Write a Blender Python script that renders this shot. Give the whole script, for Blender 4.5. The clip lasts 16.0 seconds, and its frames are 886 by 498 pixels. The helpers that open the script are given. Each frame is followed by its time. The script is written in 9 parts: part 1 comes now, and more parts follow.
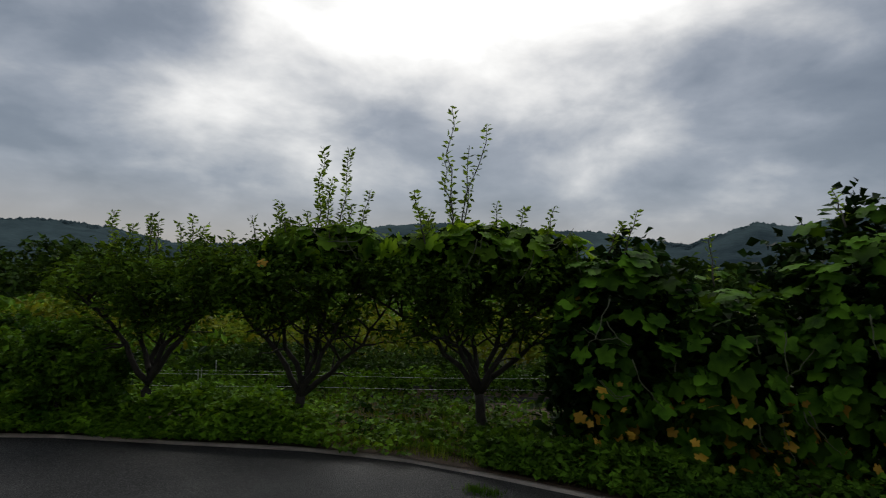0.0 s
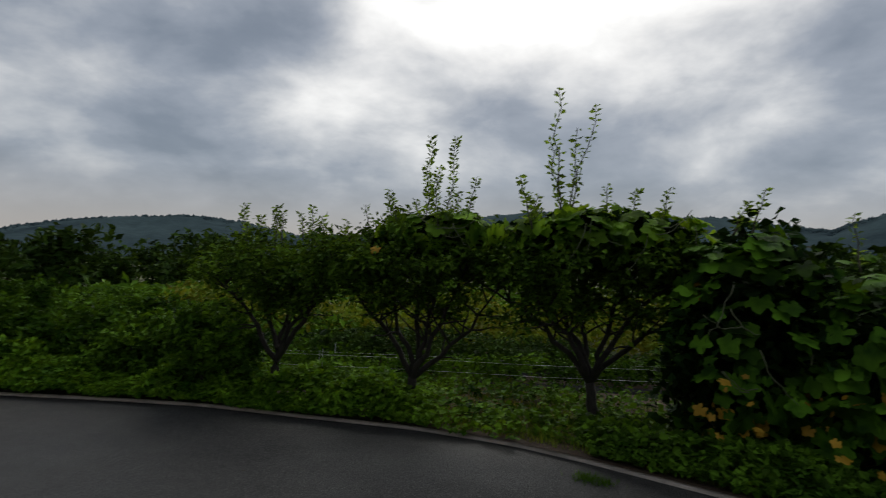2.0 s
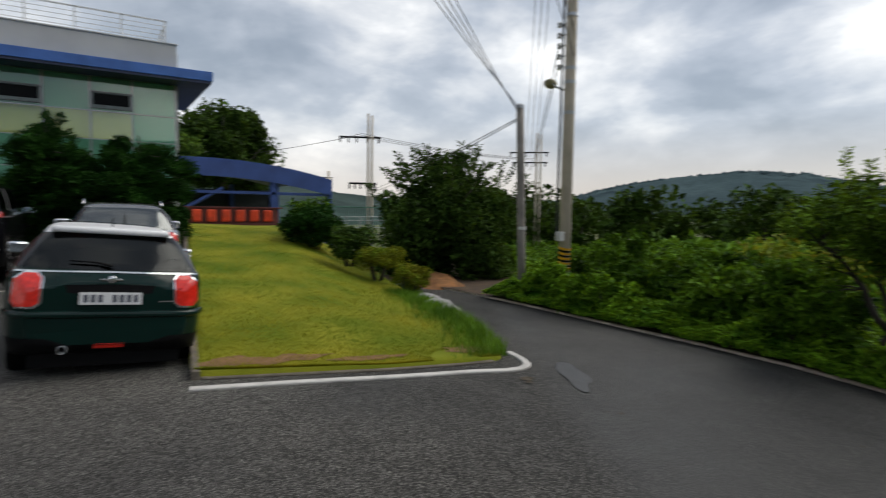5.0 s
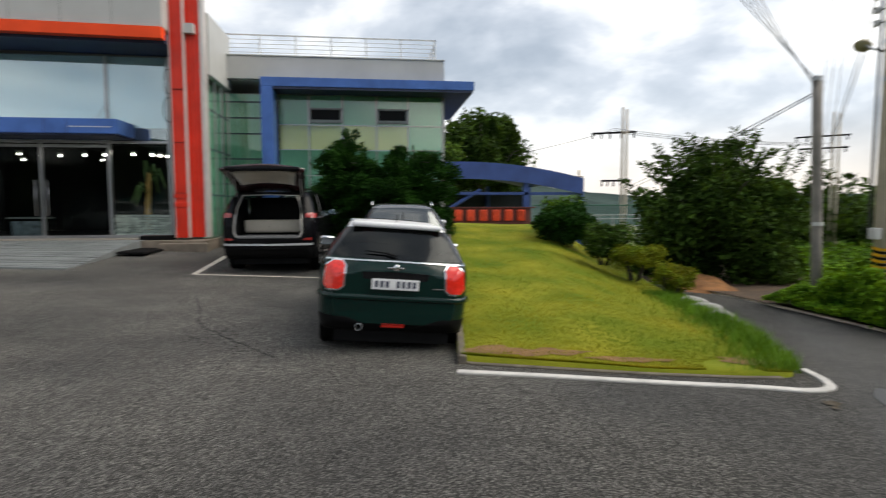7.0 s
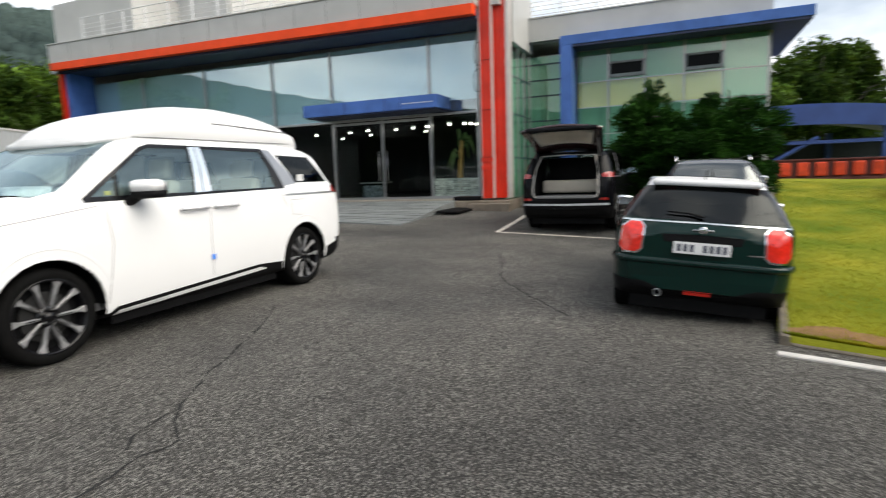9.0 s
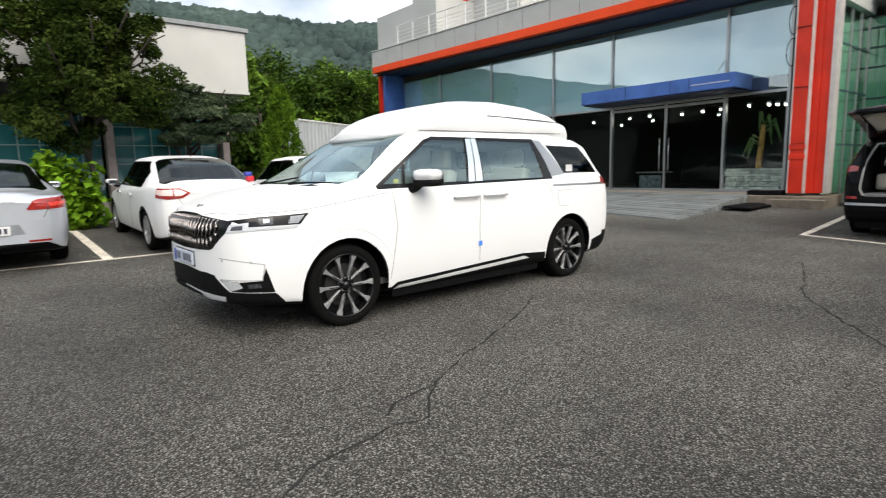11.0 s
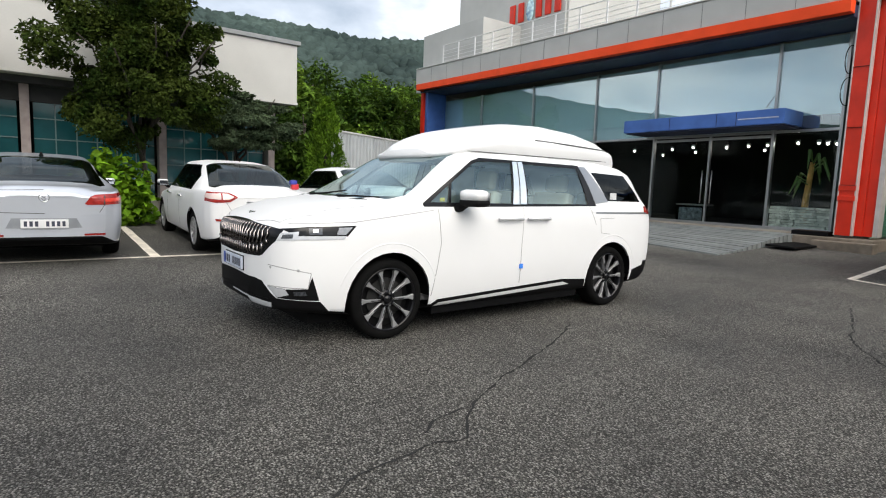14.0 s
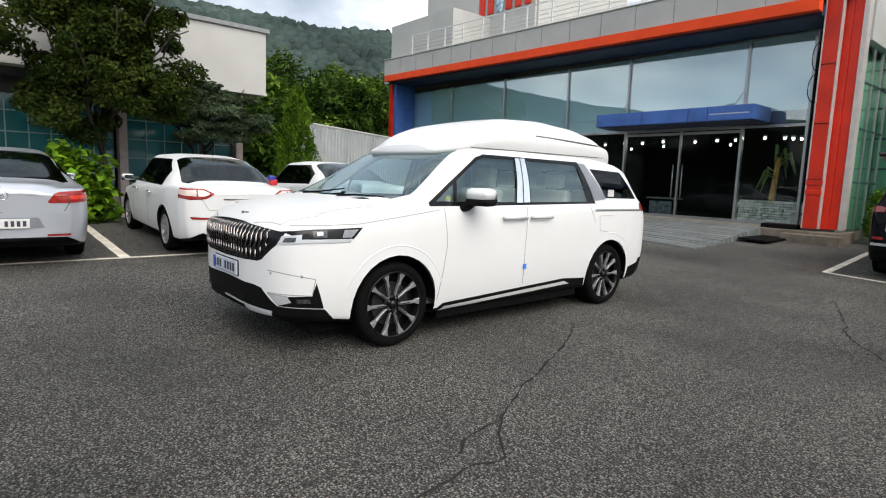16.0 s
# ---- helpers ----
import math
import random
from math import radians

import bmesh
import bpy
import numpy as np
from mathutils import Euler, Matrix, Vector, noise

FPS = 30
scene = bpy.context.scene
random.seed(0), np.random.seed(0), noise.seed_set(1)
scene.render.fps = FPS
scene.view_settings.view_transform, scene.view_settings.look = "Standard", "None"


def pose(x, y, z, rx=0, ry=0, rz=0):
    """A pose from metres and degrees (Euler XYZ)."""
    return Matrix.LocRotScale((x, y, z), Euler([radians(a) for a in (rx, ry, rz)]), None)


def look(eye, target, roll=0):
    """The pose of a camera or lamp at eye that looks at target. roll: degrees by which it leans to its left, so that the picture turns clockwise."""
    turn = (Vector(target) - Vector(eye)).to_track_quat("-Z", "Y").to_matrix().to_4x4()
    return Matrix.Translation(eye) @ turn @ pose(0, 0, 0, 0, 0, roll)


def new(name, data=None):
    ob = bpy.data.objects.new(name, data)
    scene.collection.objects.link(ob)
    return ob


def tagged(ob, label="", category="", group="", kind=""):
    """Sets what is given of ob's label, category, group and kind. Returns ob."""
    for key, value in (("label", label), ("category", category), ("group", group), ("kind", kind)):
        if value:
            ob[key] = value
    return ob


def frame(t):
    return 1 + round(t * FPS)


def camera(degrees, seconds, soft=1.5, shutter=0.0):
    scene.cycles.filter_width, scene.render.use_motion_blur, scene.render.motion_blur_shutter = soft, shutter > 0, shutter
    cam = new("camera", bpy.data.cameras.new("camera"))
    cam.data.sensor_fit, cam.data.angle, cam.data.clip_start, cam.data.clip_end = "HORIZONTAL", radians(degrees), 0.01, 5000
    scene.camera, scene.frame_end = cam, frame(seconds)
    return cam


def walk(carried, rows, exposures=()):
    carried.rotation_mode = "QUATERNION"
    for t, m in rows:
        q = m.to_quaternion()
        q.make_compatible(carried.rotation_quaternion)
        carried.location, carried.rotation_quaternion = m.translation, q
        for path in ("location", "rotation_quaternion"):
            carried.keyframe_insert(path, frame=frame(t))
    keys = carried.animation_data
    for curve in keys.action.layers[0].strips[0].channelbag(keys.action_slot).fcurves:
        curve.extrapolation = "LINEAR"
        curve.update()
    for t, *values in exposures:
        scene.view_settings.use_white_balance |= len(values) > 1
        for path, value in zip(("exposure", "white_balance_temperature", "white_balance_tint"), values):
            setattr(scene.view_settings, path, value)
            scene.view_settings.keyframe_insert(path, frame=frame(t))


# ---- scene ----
cam = camera(77.2, 16.0, soft=1.1, shutter=0.6)
PATH = [
    (0, (-0.235, 0.167, 1.481), (-0.023, 2.153, 1.59), 2.0),
    (0.5, (-0.185, 0.162, 1.461), (-0.067, 2.156, 1.574), 1.9),
    (1, (-0.186, 0.147, 1.456), (-0.161, 2.144, 1.564), 1.8),
    (1.5, (-0.185, 0.128, 1.47), (-0.263, 2.125, 1.546), 1.7),
    (2, (-0.219, 0.144, 1.438), (-0.394, 2.135, 1.497), 1.9),
    (2.4, (-0.259, 0.142, 1.418), (-0.605, 2.112, 1.437), 1.8),
    (2.5, (-0.255, 0.141, 1.418), (-0.672, 2.097, 1.414), 1.7),
    (3, (-0.289, 0.117, 1.409), (-0.996, 1.988, 1.401), 1.5),
    (3.5, (-0.373, 0.06, 1.392), (-1.356, 1.801, 1.333), 1.5),
    (4, (-0.42, 0.007, 1.37), (-1.629, 1.597, 1.264), 1.5),
    (4.5, (-0.451, -0.057, 1.382), (-1.896, 1.319, 1.248), 1.4),
    (5, (-0.483, -0.134, 1.383), (-2.173, 0.926, 1.243), 0.9),
    (5.2, (-0.497, -0.157, 1.39), (-2.233, 0.824, 1.241), 1.1),
    (7.3, (-0.599, -0.214, 1.315), (-2.592, -0.175, 1.145), -0.2),
    (7.5, (-0.59, -0.216, 1.331), (-2.578, -0.324, 1.137), -0.2),
    (8, (-0.624, -0.222, 1.331), (-2.57, -0.632, 1.117), -0.5),
    (8.5, (-0.628, -0.207, 1.321), (-2.53, -0.777, 1.076), -1.1),
    (9, (-0.662, -0.222, 1.313), (-2.483, -1.003, 1.045), -2.0),
    (9.4, (-0.725, -0.254, 1.32), (-2.43, -1.258, 1.032), -1.3),
    (9.5, (-0.732, -0.263, 1.32), (-2.412, -1.309, 1.034), -2.1),
    (10, (-0.807, -0.292, 1.327), (-2.359, -1.532, 1.093), -2.2),
    (10.2, (-0.853, -0.291, 1.329), (-2.327, -1.621, 1.085), -2.0),
    (12.3, (-0.818, -0.226, 1.382), (-1.968, -1.838, 1.099), -0.3),
    (12.5, (-0.806, -0.239, 1.379), (-1.973, -1.842, 1.117), 0.6),
    (13, (-0.769, -0.259, 1.381), (-1.943, -1.86, 1.143), 1.2),
    (13.5, (-0.747, -0.279, 1.373), (-1.916, -1.884, 1.129), 1.5),
    (14, (-0.73, -0.314, 1.375), (-1.904, -1.918, 1.151), 2.1),
    (14.5, (-0.694, -0.371, 1.374), (-1.876, -1.969, 1.152), 1.7),
    (15, (-0.674, -0.463, 1.379), (-1.857, -2.063, 1.176), 1.9),
    (15.5, (-0.642, -0.622, 1.398), (-1.875, -2.179, 1.16), 1.3),
    (16, (-0.566, -0.753, 1.416), (-1.846, -2.27, 1.169), 2.1),
]
walk(cam, [(t, look(eye, target, roll)) for t, eye, target, roll in PATH], exposures=[(0, -0.70, 6600, 10), (2, -0.68, 6600, 10), (3.5, -0.42, 6650, 10), (5, 0.10, 6750, 10), (7.5, 0.68, 7000, 10), (10, 0.98, 7000, 10), (13, 0.84, 6850, 10), (16, 0.68, 6800, 10)])

# ---- world, sun and exposure ----
SUN_AZ, SUN_EL = 8.0, 46.0   # compass angle from +y towards +x, and height, in degrees
world = bpy.data.worlds.new("overcast_sky")
scene.world = world
world.use_nodes = True


def build_sky():
    nt = world.node_tree
    nt.nodes.clear()
    n, l = nt.nodes, nt.links
    out, bg = n.new("ShaderNodeOutputWorld"), n.new("ShaderNodeBackground")
    sky = n.new("ShaderNodeTexSky")
    sky.sky_type, sky.sun_disc = "NISHITA", False
    sky.sun_elevation, sky.sun_rotation = radians(SUN_EL), radians(SUN_AZ)
    tc, sep = n.new("ShaderNodeTexCoord"), n.new("ShaderNodeSeparateXYZ")
    l.new(tc.outputs["Generated"], sep.inputs[0])
    # clouds lie flatter than they are wide
    flat = n.new("ShaderNodeVectorMath"); flat.operation = "MULTIPLY"; flat.inputs[1].default_value = (1.0, 1.0, 2.0)
    l.new(tc.outputs["Generated"], flat.inputs[0])

    def fbm(scale, detail, rough, dist):
        t = n.new("ShaderNodeTexNoise")
        t.inputs["Scale"].default_value, t.inputs["Detail"].default_value = scale, detail
        t.inputs["Roughness"].default_value, t.inputs["Distortion"].default_value = rough, dist
        l.new(flat.outputs[0], t.inputs["Vector"])
        return t.outputs["Fac"]

    def ramp(src, stops):
        r = n.new("ShaderNodeValToRGB")
        l.new(src, r.inputs[0])
        while len(r.color_ramp.elements) < len(stops):
            r.color_ramp.elements.new(0.5)
        for e, (p, c) in zip(r.color_ramp.elements, stops):
            e.position, e.color = p, (*c, 1)
        return r.outputs[0]

    big, small = fbm(1.9, 7.0, 0.50, 0.25), fbm(5.5, 6.0, 0.55, 0.2)
    mixf = n.new("ShaderNodeMath"); mixf.operation = "MULTIPLY_ADD"; mixf.inputs[1].default_value = 0.28
    l.new(small, mixf.inputs[0])
    bigs = n.new("ShaderNodeMath"); bigs.operation = "MULTIPLY"; bigs.inputs[1].default_value = 0.72
    l.new(big, bigs.inputs[0]); l.new(bigs.outputs[0], mixf.inputs[2])
    # thin cloud before the sun glows
    d = Vector((math.sin(radians(SUN_AZ)) * math.cos(radians(SUN_EL)), math.cos(radians(SUN_AZ)) * math.cos(radians(SUN_EL)), math.sin(radians(SUN_EL))))
    dot = n.new("ShaderNodeVectorMath"); dot.operation = "DOT_PRODUCT"; dot.inputs[1].default_value = d
    l.new(tc.outputs["Generated"], dot.inputs[0])
    near = n.new("ShaderNodeMapRange"); near.interpolation_type = "SMOOTHSTEP"
    near.inputs["From Min"].default_value, near.inputs["From Max"].default_value = 0.83, 1.0
    near.inputs["To Min"].default_value, near.inputs["To Max"].default_value = 0.0, 0.46
    l.new(dot.outputs["Value"], near.inputs["Value"])
    add = n.new("ShaderNodeMath"); add.operation = "ADD"
    l.new(mixf.outputs[0], add.inputs[0]); l.new(near.outputs[0], add.inputs[1])
    clouds = ramp(add.outputs[0], [(0.38, (0.25, 0.30, 0.375)), (0.455, (0.32, 0.375, 0.455)), (0.52, (0.47, 0.525, 0.61)), (0.585, (0.78, 0.815, 0.86)), (0.68, (1.40, 1.40, 1.38)), (0.80, (2.1, 2.1, 2.05))])
    # paler, warmer haze towards the horizon
    haze = n.new("ShaderNodeMapRange"); haze.interpolation_type = "SMOOTHSTEP"
    haze.inputs["From Min"].default_value, haze.inputs["From Max"].default_value = 0.02, 0.17
    haze.inputs["To Min"].default_value, haze.inputs["To Max"].default_value = 0.68, 0.0
    l.new(sep.outputs["Z"], haze.inputs["Value"])
    mh = n.new("ShaderNodeMixRGB"); mh.inputs[2].default_value = (0.72, 0.66, 0.63, 1)
    l.new(haze.outputs[0], mh.inputs[0]); l.new(clouds, mh.inputs[1])
    ms = n.new("ShaderNodeMixRGB"); ms.inputs[0].default_value = 0.02
    l.new(mh.outputs[0], ms.inputs[1]); l.new(sky.outputs[0], ms.inputs[2])
    l.new(ms.outputs[0], bg.inputs["Color"])
    bg.inputs["Strength"].default_value = 0.92
    l.new(bg.outputs[0], out.inputs["Surface"])


build_sky()
sun = new("sun", bpy.data.lights.new("sun", "SUN"))
sun.data.energy, sun.data.angle, sun.data.color = 1.1, radians(60), (1.0, 0.96, 0.9)
sun.matrix_world = look((0, 0, 30), (-math.sin(radians(SUN_AZ)) * math.cos(radians(SUN_EL)), -math.cos(radians(SUN_AZ)) * math.cos(radians(SUN_EL)), 30 - math.sin(radians(SUN_EL))))

# ---- materials ----
MATS = {}


def mat(name, col, rough=0.6, metal=0.0, var=0.15, scale=6.0, bump=0.0, bscale=80.0, coat=0.0, island=0.0, fine=0.0, spec=0.5, col2=None, emit=0.0, trans=0.0, obj=0.0):
    """A surface with stains at one scale, grain at another and relief; island: how much each piece of a mesh differs."""
    if name in MATS:
        return MATS[name]
    m = bpy.data.materials.new(name)
    m.use_nodes = True
    nt = m.node_tree
    n, l = nt.nodes, nt.links
    b = n["Principled BSDF"]
    b.inputs["Roughness"].default_value, b.inputs["Metallic"].default_value = rough, metal
    b.inputs["Specular IOR Level"].default_value, b.inputs["Coat Weight"].default_value = spec, coat
    b.inputs["Coat Roughness"].default_value = 0.04
    geo = n.new("ShaderNodeNewGeometry")
    col = tuple(col)
    hi = tuple(min(1, c * (1 + var)) for c in (col2 or col))
    lo = tuple(c * (1 - var) for c in col)
    t = n.new("ShaderNodeTexNoise")
    t.inputs["Scale"].default_value, t.inputs["Detail"].default_value = scale, 6
    l.new(geo.outputs["Position"], t.inputs["Vector"])
    r = n.new("ShaderNodeMapRange")
    r.inputs["From Min"].default_value, r.inputs["From Max"].default_value = 0.3, 0.7
    l.new(t.outputs["Fac"], r.inputs["Value"])
    mx = n.new("ShaderNodeMixRGB")
    mx.inputs[1].default_value, mx.inputs[2].default_value = (*lo, 1), (*hi, 1)
    l.new(r.outputs[0], mx.inputs[0])
    c = mx.outputs[0]

    def scaled(c, src, a, b2):
        k = n.new("ShaderNodeMapRange")
        k.inputs["To Min"].default_value, k.inputs["To Max"].default_value = a, b2
        l.new(src, k.inputs["Value"])
        v = n.new("ShaderNodeMixRGB"); v.blend_type = "MULTIPLY"; v.inputs[0].default_value = 1
        g = n.new("ShaderNodeCombineColor")
        for i in range(3):
            l.new(k.outputs[0], g.inputs[i])
        l.new(c, v.inputs[1]); l.new(g.outputs[0], v.inputs[2])
        return v.outputs[0]

    if island:
        c = scaled(c, geo.outputs["Random Per Island"], 1 - island, 1 + island)
    if obj:
        oi = n.new("ShaderNodeObjectInfo")
        c = scaled(c, oi.outputs["Random"], 1 - obj, 1 + obj)
    t2 = n.new("ShaderNodeTexNoise")
    t2.inputs["Scale"].default_value, t2.inputs["Detail"].default_value = bscale, 3
    l.new(geo.outputs["Position"], t2.inputs["Vector"])
    if fine:
        c = scaled(c, t2.outputs["Fac"], 1 - fine, 1 + fine)
    l.new(c, b.inputs["Base Color"])
    if bump:
        bp = n.new("ShaderNodeBump")
        bp.inputs["Strength"].default_value, bp.inputs["Distance"].default_value = bump, 0.01
        l.new(t2.outputs["Fac"], bp.inputs["Height"]); l.new(bp.outputs[0], b.inputs["Normal"])
    if emit:
        b.inputs["Emission Color"].default_value, b.inputs["Emission Strength"].default_value = (*col, 1), emit
    if trans:
        # light passes through thin leaves
        tr, ad = n.new("ShaderNodeBsdfTranslucent"), n.new("ShaderNodeMixShader")
        ad.inputs[0].default_value = trans
        vv = n.new("ShaderNodeVectorMath"); vv.operation = "MULTIPLY"; vv.inputs[1].default_value = (2.6, 2.1, 1.0)
        l.new(c, vv.inputs[0]); l.new(vv.outputs[0], tr.inputs["Color"]); l.new(b.outputs[0], ad.inputs[1]); l.new(tr.outputs[0], ad.inputs[2])
        l.new(ad.outputs[0], n["Material Output"].inputs["Surface"])
    MATS[name] = m
    return m


def glass(name, tint=(0.85, 0.95, 0.95), rough=0.0, clear=0.7, base=0.05, gloss=(0.9, 0.95, 0.95), graze=0.75):
    """A thin pane: clear tinted see-through with a mirror coat that grows at grazing angles."""
    if name in MATS:
        return MATS[name]
    m = bpy.data.materials.new(name)
    m.use_nodes = True
    n, l = m.node_tree.nodes, m.node_tree.links
    n.remove(n["Principled BSDF"])
    tr, gl, mx = n.new("ShaderNodeBsdfTransparent"), n.new("ShaderNodeBsdfGlossy"), n.new("ShaderNodeMixShader")
    lw, pw, ma = n.new("ShaderNodeLayerWeight"), n.new("ShaderNodeMath"), n.new("ShaderNodeMath")
    lw.inputs["Blend"].default_value = 0.5
    pw.operation, ma.operation = "POWER", "MULTIPLY_ADD"
    pw.inputs[1].default_value = 4.0
    ma.inputs[1].default_value, ma.inputs[2].default_value = graze, base
    tr.inputs[0].default_value = (*[c * clear for c in tint], 1)
    gl.inputs[0].default_value, gl.inputs["Roughness"].default_value = (*gloss, 1), rough
    l.new(lw.outputs["Facing"], pw.inputs[0]); l.new(pw.outputs[0], ma.inputs[0]); l.new(ma.outputs[0], mx.inputs[0])
    l.new(tr.outputs[0], mx.inputs[1]); l.new(gl.outputs[0], mx.inputs[2])
    l.new(mx.outputs[0], n["Material Output"].inputs["Surface"])
    MATS[name] = m
    return m


def asphalt():
    """Worn tarmac: rounded stone chips of many shades in a dark binder, with broad worn and damp areas."""
    m = mat("asphalt", (0.097, 0.094, 0.089), rough=0.72, spec=0.3, var=0.26, scale=0.42, bump=0.3, bscale=300, col2=(0.110, 0.105, 0.095))
    n, l = m.node_tree.nodes, m.node_tree.links
    b = n["Principled BSDF"]
    geo = n.new("ShaderNodeNewGeometry")

    def chips(scale):
        vo = n.new("ShaderNodeTexVoronoi"); vo.inputs["Scale"].default_value = scale
        l.new(geo.outputs["Position"], vo.inputs["Vector"])
        bw = n.new("ShaderNodeRGBToBW"); l.new(vo.outputs["Color"], bw.inputs[0])
        shade = n.new("ShaderNodeMapRange")
        shade.inputs["From Min"].default_value, shade.inputs["From Max"].default_value = 0.30, 0.85
        shade.inputs["To Min"].default_value, shade.inputs["To Max"].default_value = 0.48, 3.1
        l.new(bw.outputs[0], shade.inputs["Value"])
        body = n.new("ShaderNodeMapRange")
        body.inputs["From Min"].default_value, body.inputs["From Max"].default_value = 0.62, 0.30
        body.inputs["To Min"].default_value, body.inputs["To Max"].default_value = 0.0, 1.0
        l.new(vo.outputs["Distance"], body.inputs["Value"])
        mul = n.new("ShaderNodeMath"); mul.operation = "MULTIPLY"
        l.new(shade.outputs[0], mul.inputs[0]); l.new(body.outputs[0], mul.inputs[1])
        return mul.outputs[0], body.outputs[0]

    c1, h1 = chips(78)
    c2, h2 = chips(170)
    ad = n.new("ShaderNodeMath"); ad.operation = "MULTIPLY_ADD"; ad.inputs[1].default_value = 0.45
    l.new(c2, ad.inputs[0]); l.new(c1, ad.inputs[2])
    tot = n.new("ShaderNodeMath"); tot.operation = "ADD"; tot.inputs[1].default_value = 0.16
    l.new(ad.outputs[0], tot.inputs[0])
    src = b.inputs["Base Color"].links[0].from_socket
    v = n.new("ShaderNodeVectorMath"); v.operation = "SCALE"
    l.new(src, v.inputs[0]); l.new(tot.outputs[0], v.inputs["Scale"])
    l.new(v.outputs[0], b.inputs["Base Color"])
    bp = n.new("ShaderNodeBump")
    bp.inputs["Strength"].default_value, bp.inputs["Distance"].default_value = 1.0, 0.007
    l.new(h1, bp.inputs["Height"]); l.new(b.inputs["Normal"].links[0].from_socket, bp.inputs["Normal"]); l.new(bp.outputs[0], b.inputs["Normal"])
    st = n.new("ShaderNodeTexNoise"); st.inputs["Scale"].default_value = 0.45; st.inputs["Detail"].default_value = 5
    l.new(geo.outputs["Position"], st.inputs["Vector"])
    rr = n.new("ShaderNodeMapRange")
    rr.inputs["From Min"].default_value, rr.inputs["From Max"].default_value = 0.35, 0.65
    rr.inputs["To Min"].default_value, rr.inputs["To Max"].default_value = 0.50, 0.85
    l.new(st.outputs["Fac"], rr.inputs["Value"])
    # the newer lane surface: finer and damp, with a wavering joint to the coarse yard
    sp = n.new("ShaderNodeSeparateXYZ"); l.new(geo.outputs["Position"], sp.inputs[0])
    jn = n.new("ShaderNodeMath"); jn.operation = "MULTIPLY_ADD"; jn.inputs[1].default_value = 0.5
    ax = n.new("ShaderNodeMath"); ax.operation = "MULTIPLY_ADD"; ax.inputs[1].default_value = 0.6
    l.new(sp.outputs["X"], ax.inputs[0]); l.new(sp.outputs["Y"], ax.inputs[2])
    l.new(st.outputs["Fac"], jn.inputs[0]); l.new(ax.outputs[0], jn.inputs[2])
    lane = n.new("ShaderNodeMapRange")
    lane.inputs["From Min"].default_value, lane.inputs["From Max"].default_value = 0.95, 1.35
    l.new(jn.outputs[0], lane.inputs["Value"])
    dull = n.new("ShaderNodeMixRGB"); dull.inputs[1].default_value = (1, 1, 1, 1); dull.inputs[2].default_value = (0.49, 0.49, 0.50, 1)
    l.new(lane.outputs[0], dull.inputs[0])
    # the yard gets darker towards the lane, down to two thirds
    yard_ramp = n.new("ShaderNodeMapRange")
    yard_ramp.inputs["From Min"].default_value, yard_ramp.inputs["From Max"].default_value = -4.5, 0.0
    yard_ramp.inputs["To Min"].default_value, yard_ramp.inputs["To Max"].default_value = 1.0, 0.66
    l.new(jn.outputs[0], yard_ramp.inputs["Value"])
    gs = n.new("ShaderNodeVectorMath"); gs.operation = "SCALE"
    l.new(v.outputs[0], gs.inputs[0]); l.new(yard_ramp.outputs[0], gs.inputs["Scale"])
    dm = n.new("ShaderNodeMixRGB"); dm.blend_type = "MULTIPLY"; dm.inputs[0].default_value = 1
    l.new(gs.outputs[0], dm.inputs[1]); l.new(dull.outputs[0], dm.inputs[2]); l.new(dm.outputs[0], b.inputs["Base Color"])
    damp = n.new("ShaderNodeMath"); damp.operation = "MULTIPLY_ADD"; damp.inputs[1].default_value = -0.08
    l.new(lane.outputs[0], damp.inputs[0]); l.new(rr.outputs[0], damp.inputs[2]); l.new(damp.outputs[0], b.inputs["Roughness"])
    wet = n.new("ShaderNodeMath"); wet.operation = "MULTIPLY_ADD"; wet.inputs[1].default_value = 0.30; wet.inputs[2].default_value = 0.12
    l.new(lane.outputs[0], wet.inputs[0]); l.new(wet.outputs[0], b.inputs["Specular IOR Level"])
    flatten = n.new("ShaderNodeMath"); flatten.operation = "MULTIPLY_ADD"; flatten.inputs[1].default_value = -0.35; flatten.inputs[2].default_value = 1.0
    l.new(lane.outputs[0], flatten.inputs[0]); l.new(flatten.outputs[0], bp.inputs["Strength"])
    return m


M_ASPH = asphalt()
M_SOIL = mat("soil", (0.055, 0.032, 0.016), rough=0.95, var=0.35, scale=3, bump=0.8, bscale=40, fine=0.3)
M_FIELD = mat("field_grass", (0.07, 0.11, 0.025), rough=0.95, var=0.35, scale=0.7, bump=0.8, bscale=12, fine=0.35, col2=(0.12, 0.12, 0.04))
M_LAWN = mat("lawn_turf", (0.085, 0.170, 0.008), rough=0.9, var=0.3, scale=0.8, bump=0.7, bscale=60, fine=0.3, spec=0.1, col2=(0.21, 0.20, 0.018))
M_KERBW = mat("white_kerb_paint", (0.50, 0.48, 0.45), rough=0.8, var=0.2, scale=5, bump=0.3, bscale=90, fine=0.2)
M_CONC = mat("concrete", (0.30, 0.28, 0.25), rough=0.9, var=0.25, scale=3, bump=0.5, bscale=70, fine=0.2)
M_GREY = mat("grey_metal_panel", (0.47, 0.47, 0.455), rough=0.45, var=0.07, scale=1.2, bump=0.05, bscale=30)
M_ORANGE = mat("orange_panel", (0.92, 0.080, 0.018), rough=0.45, spec=0.2, var=0.10, scale=1.5, bump=0.05, bscale=30)
M_RED = mat("red_panel", (0.64, 0.032, 0.013), rough=0.3, spec=0.3, var=0.15, scale=2.0, bump=0.05, bscale=30)
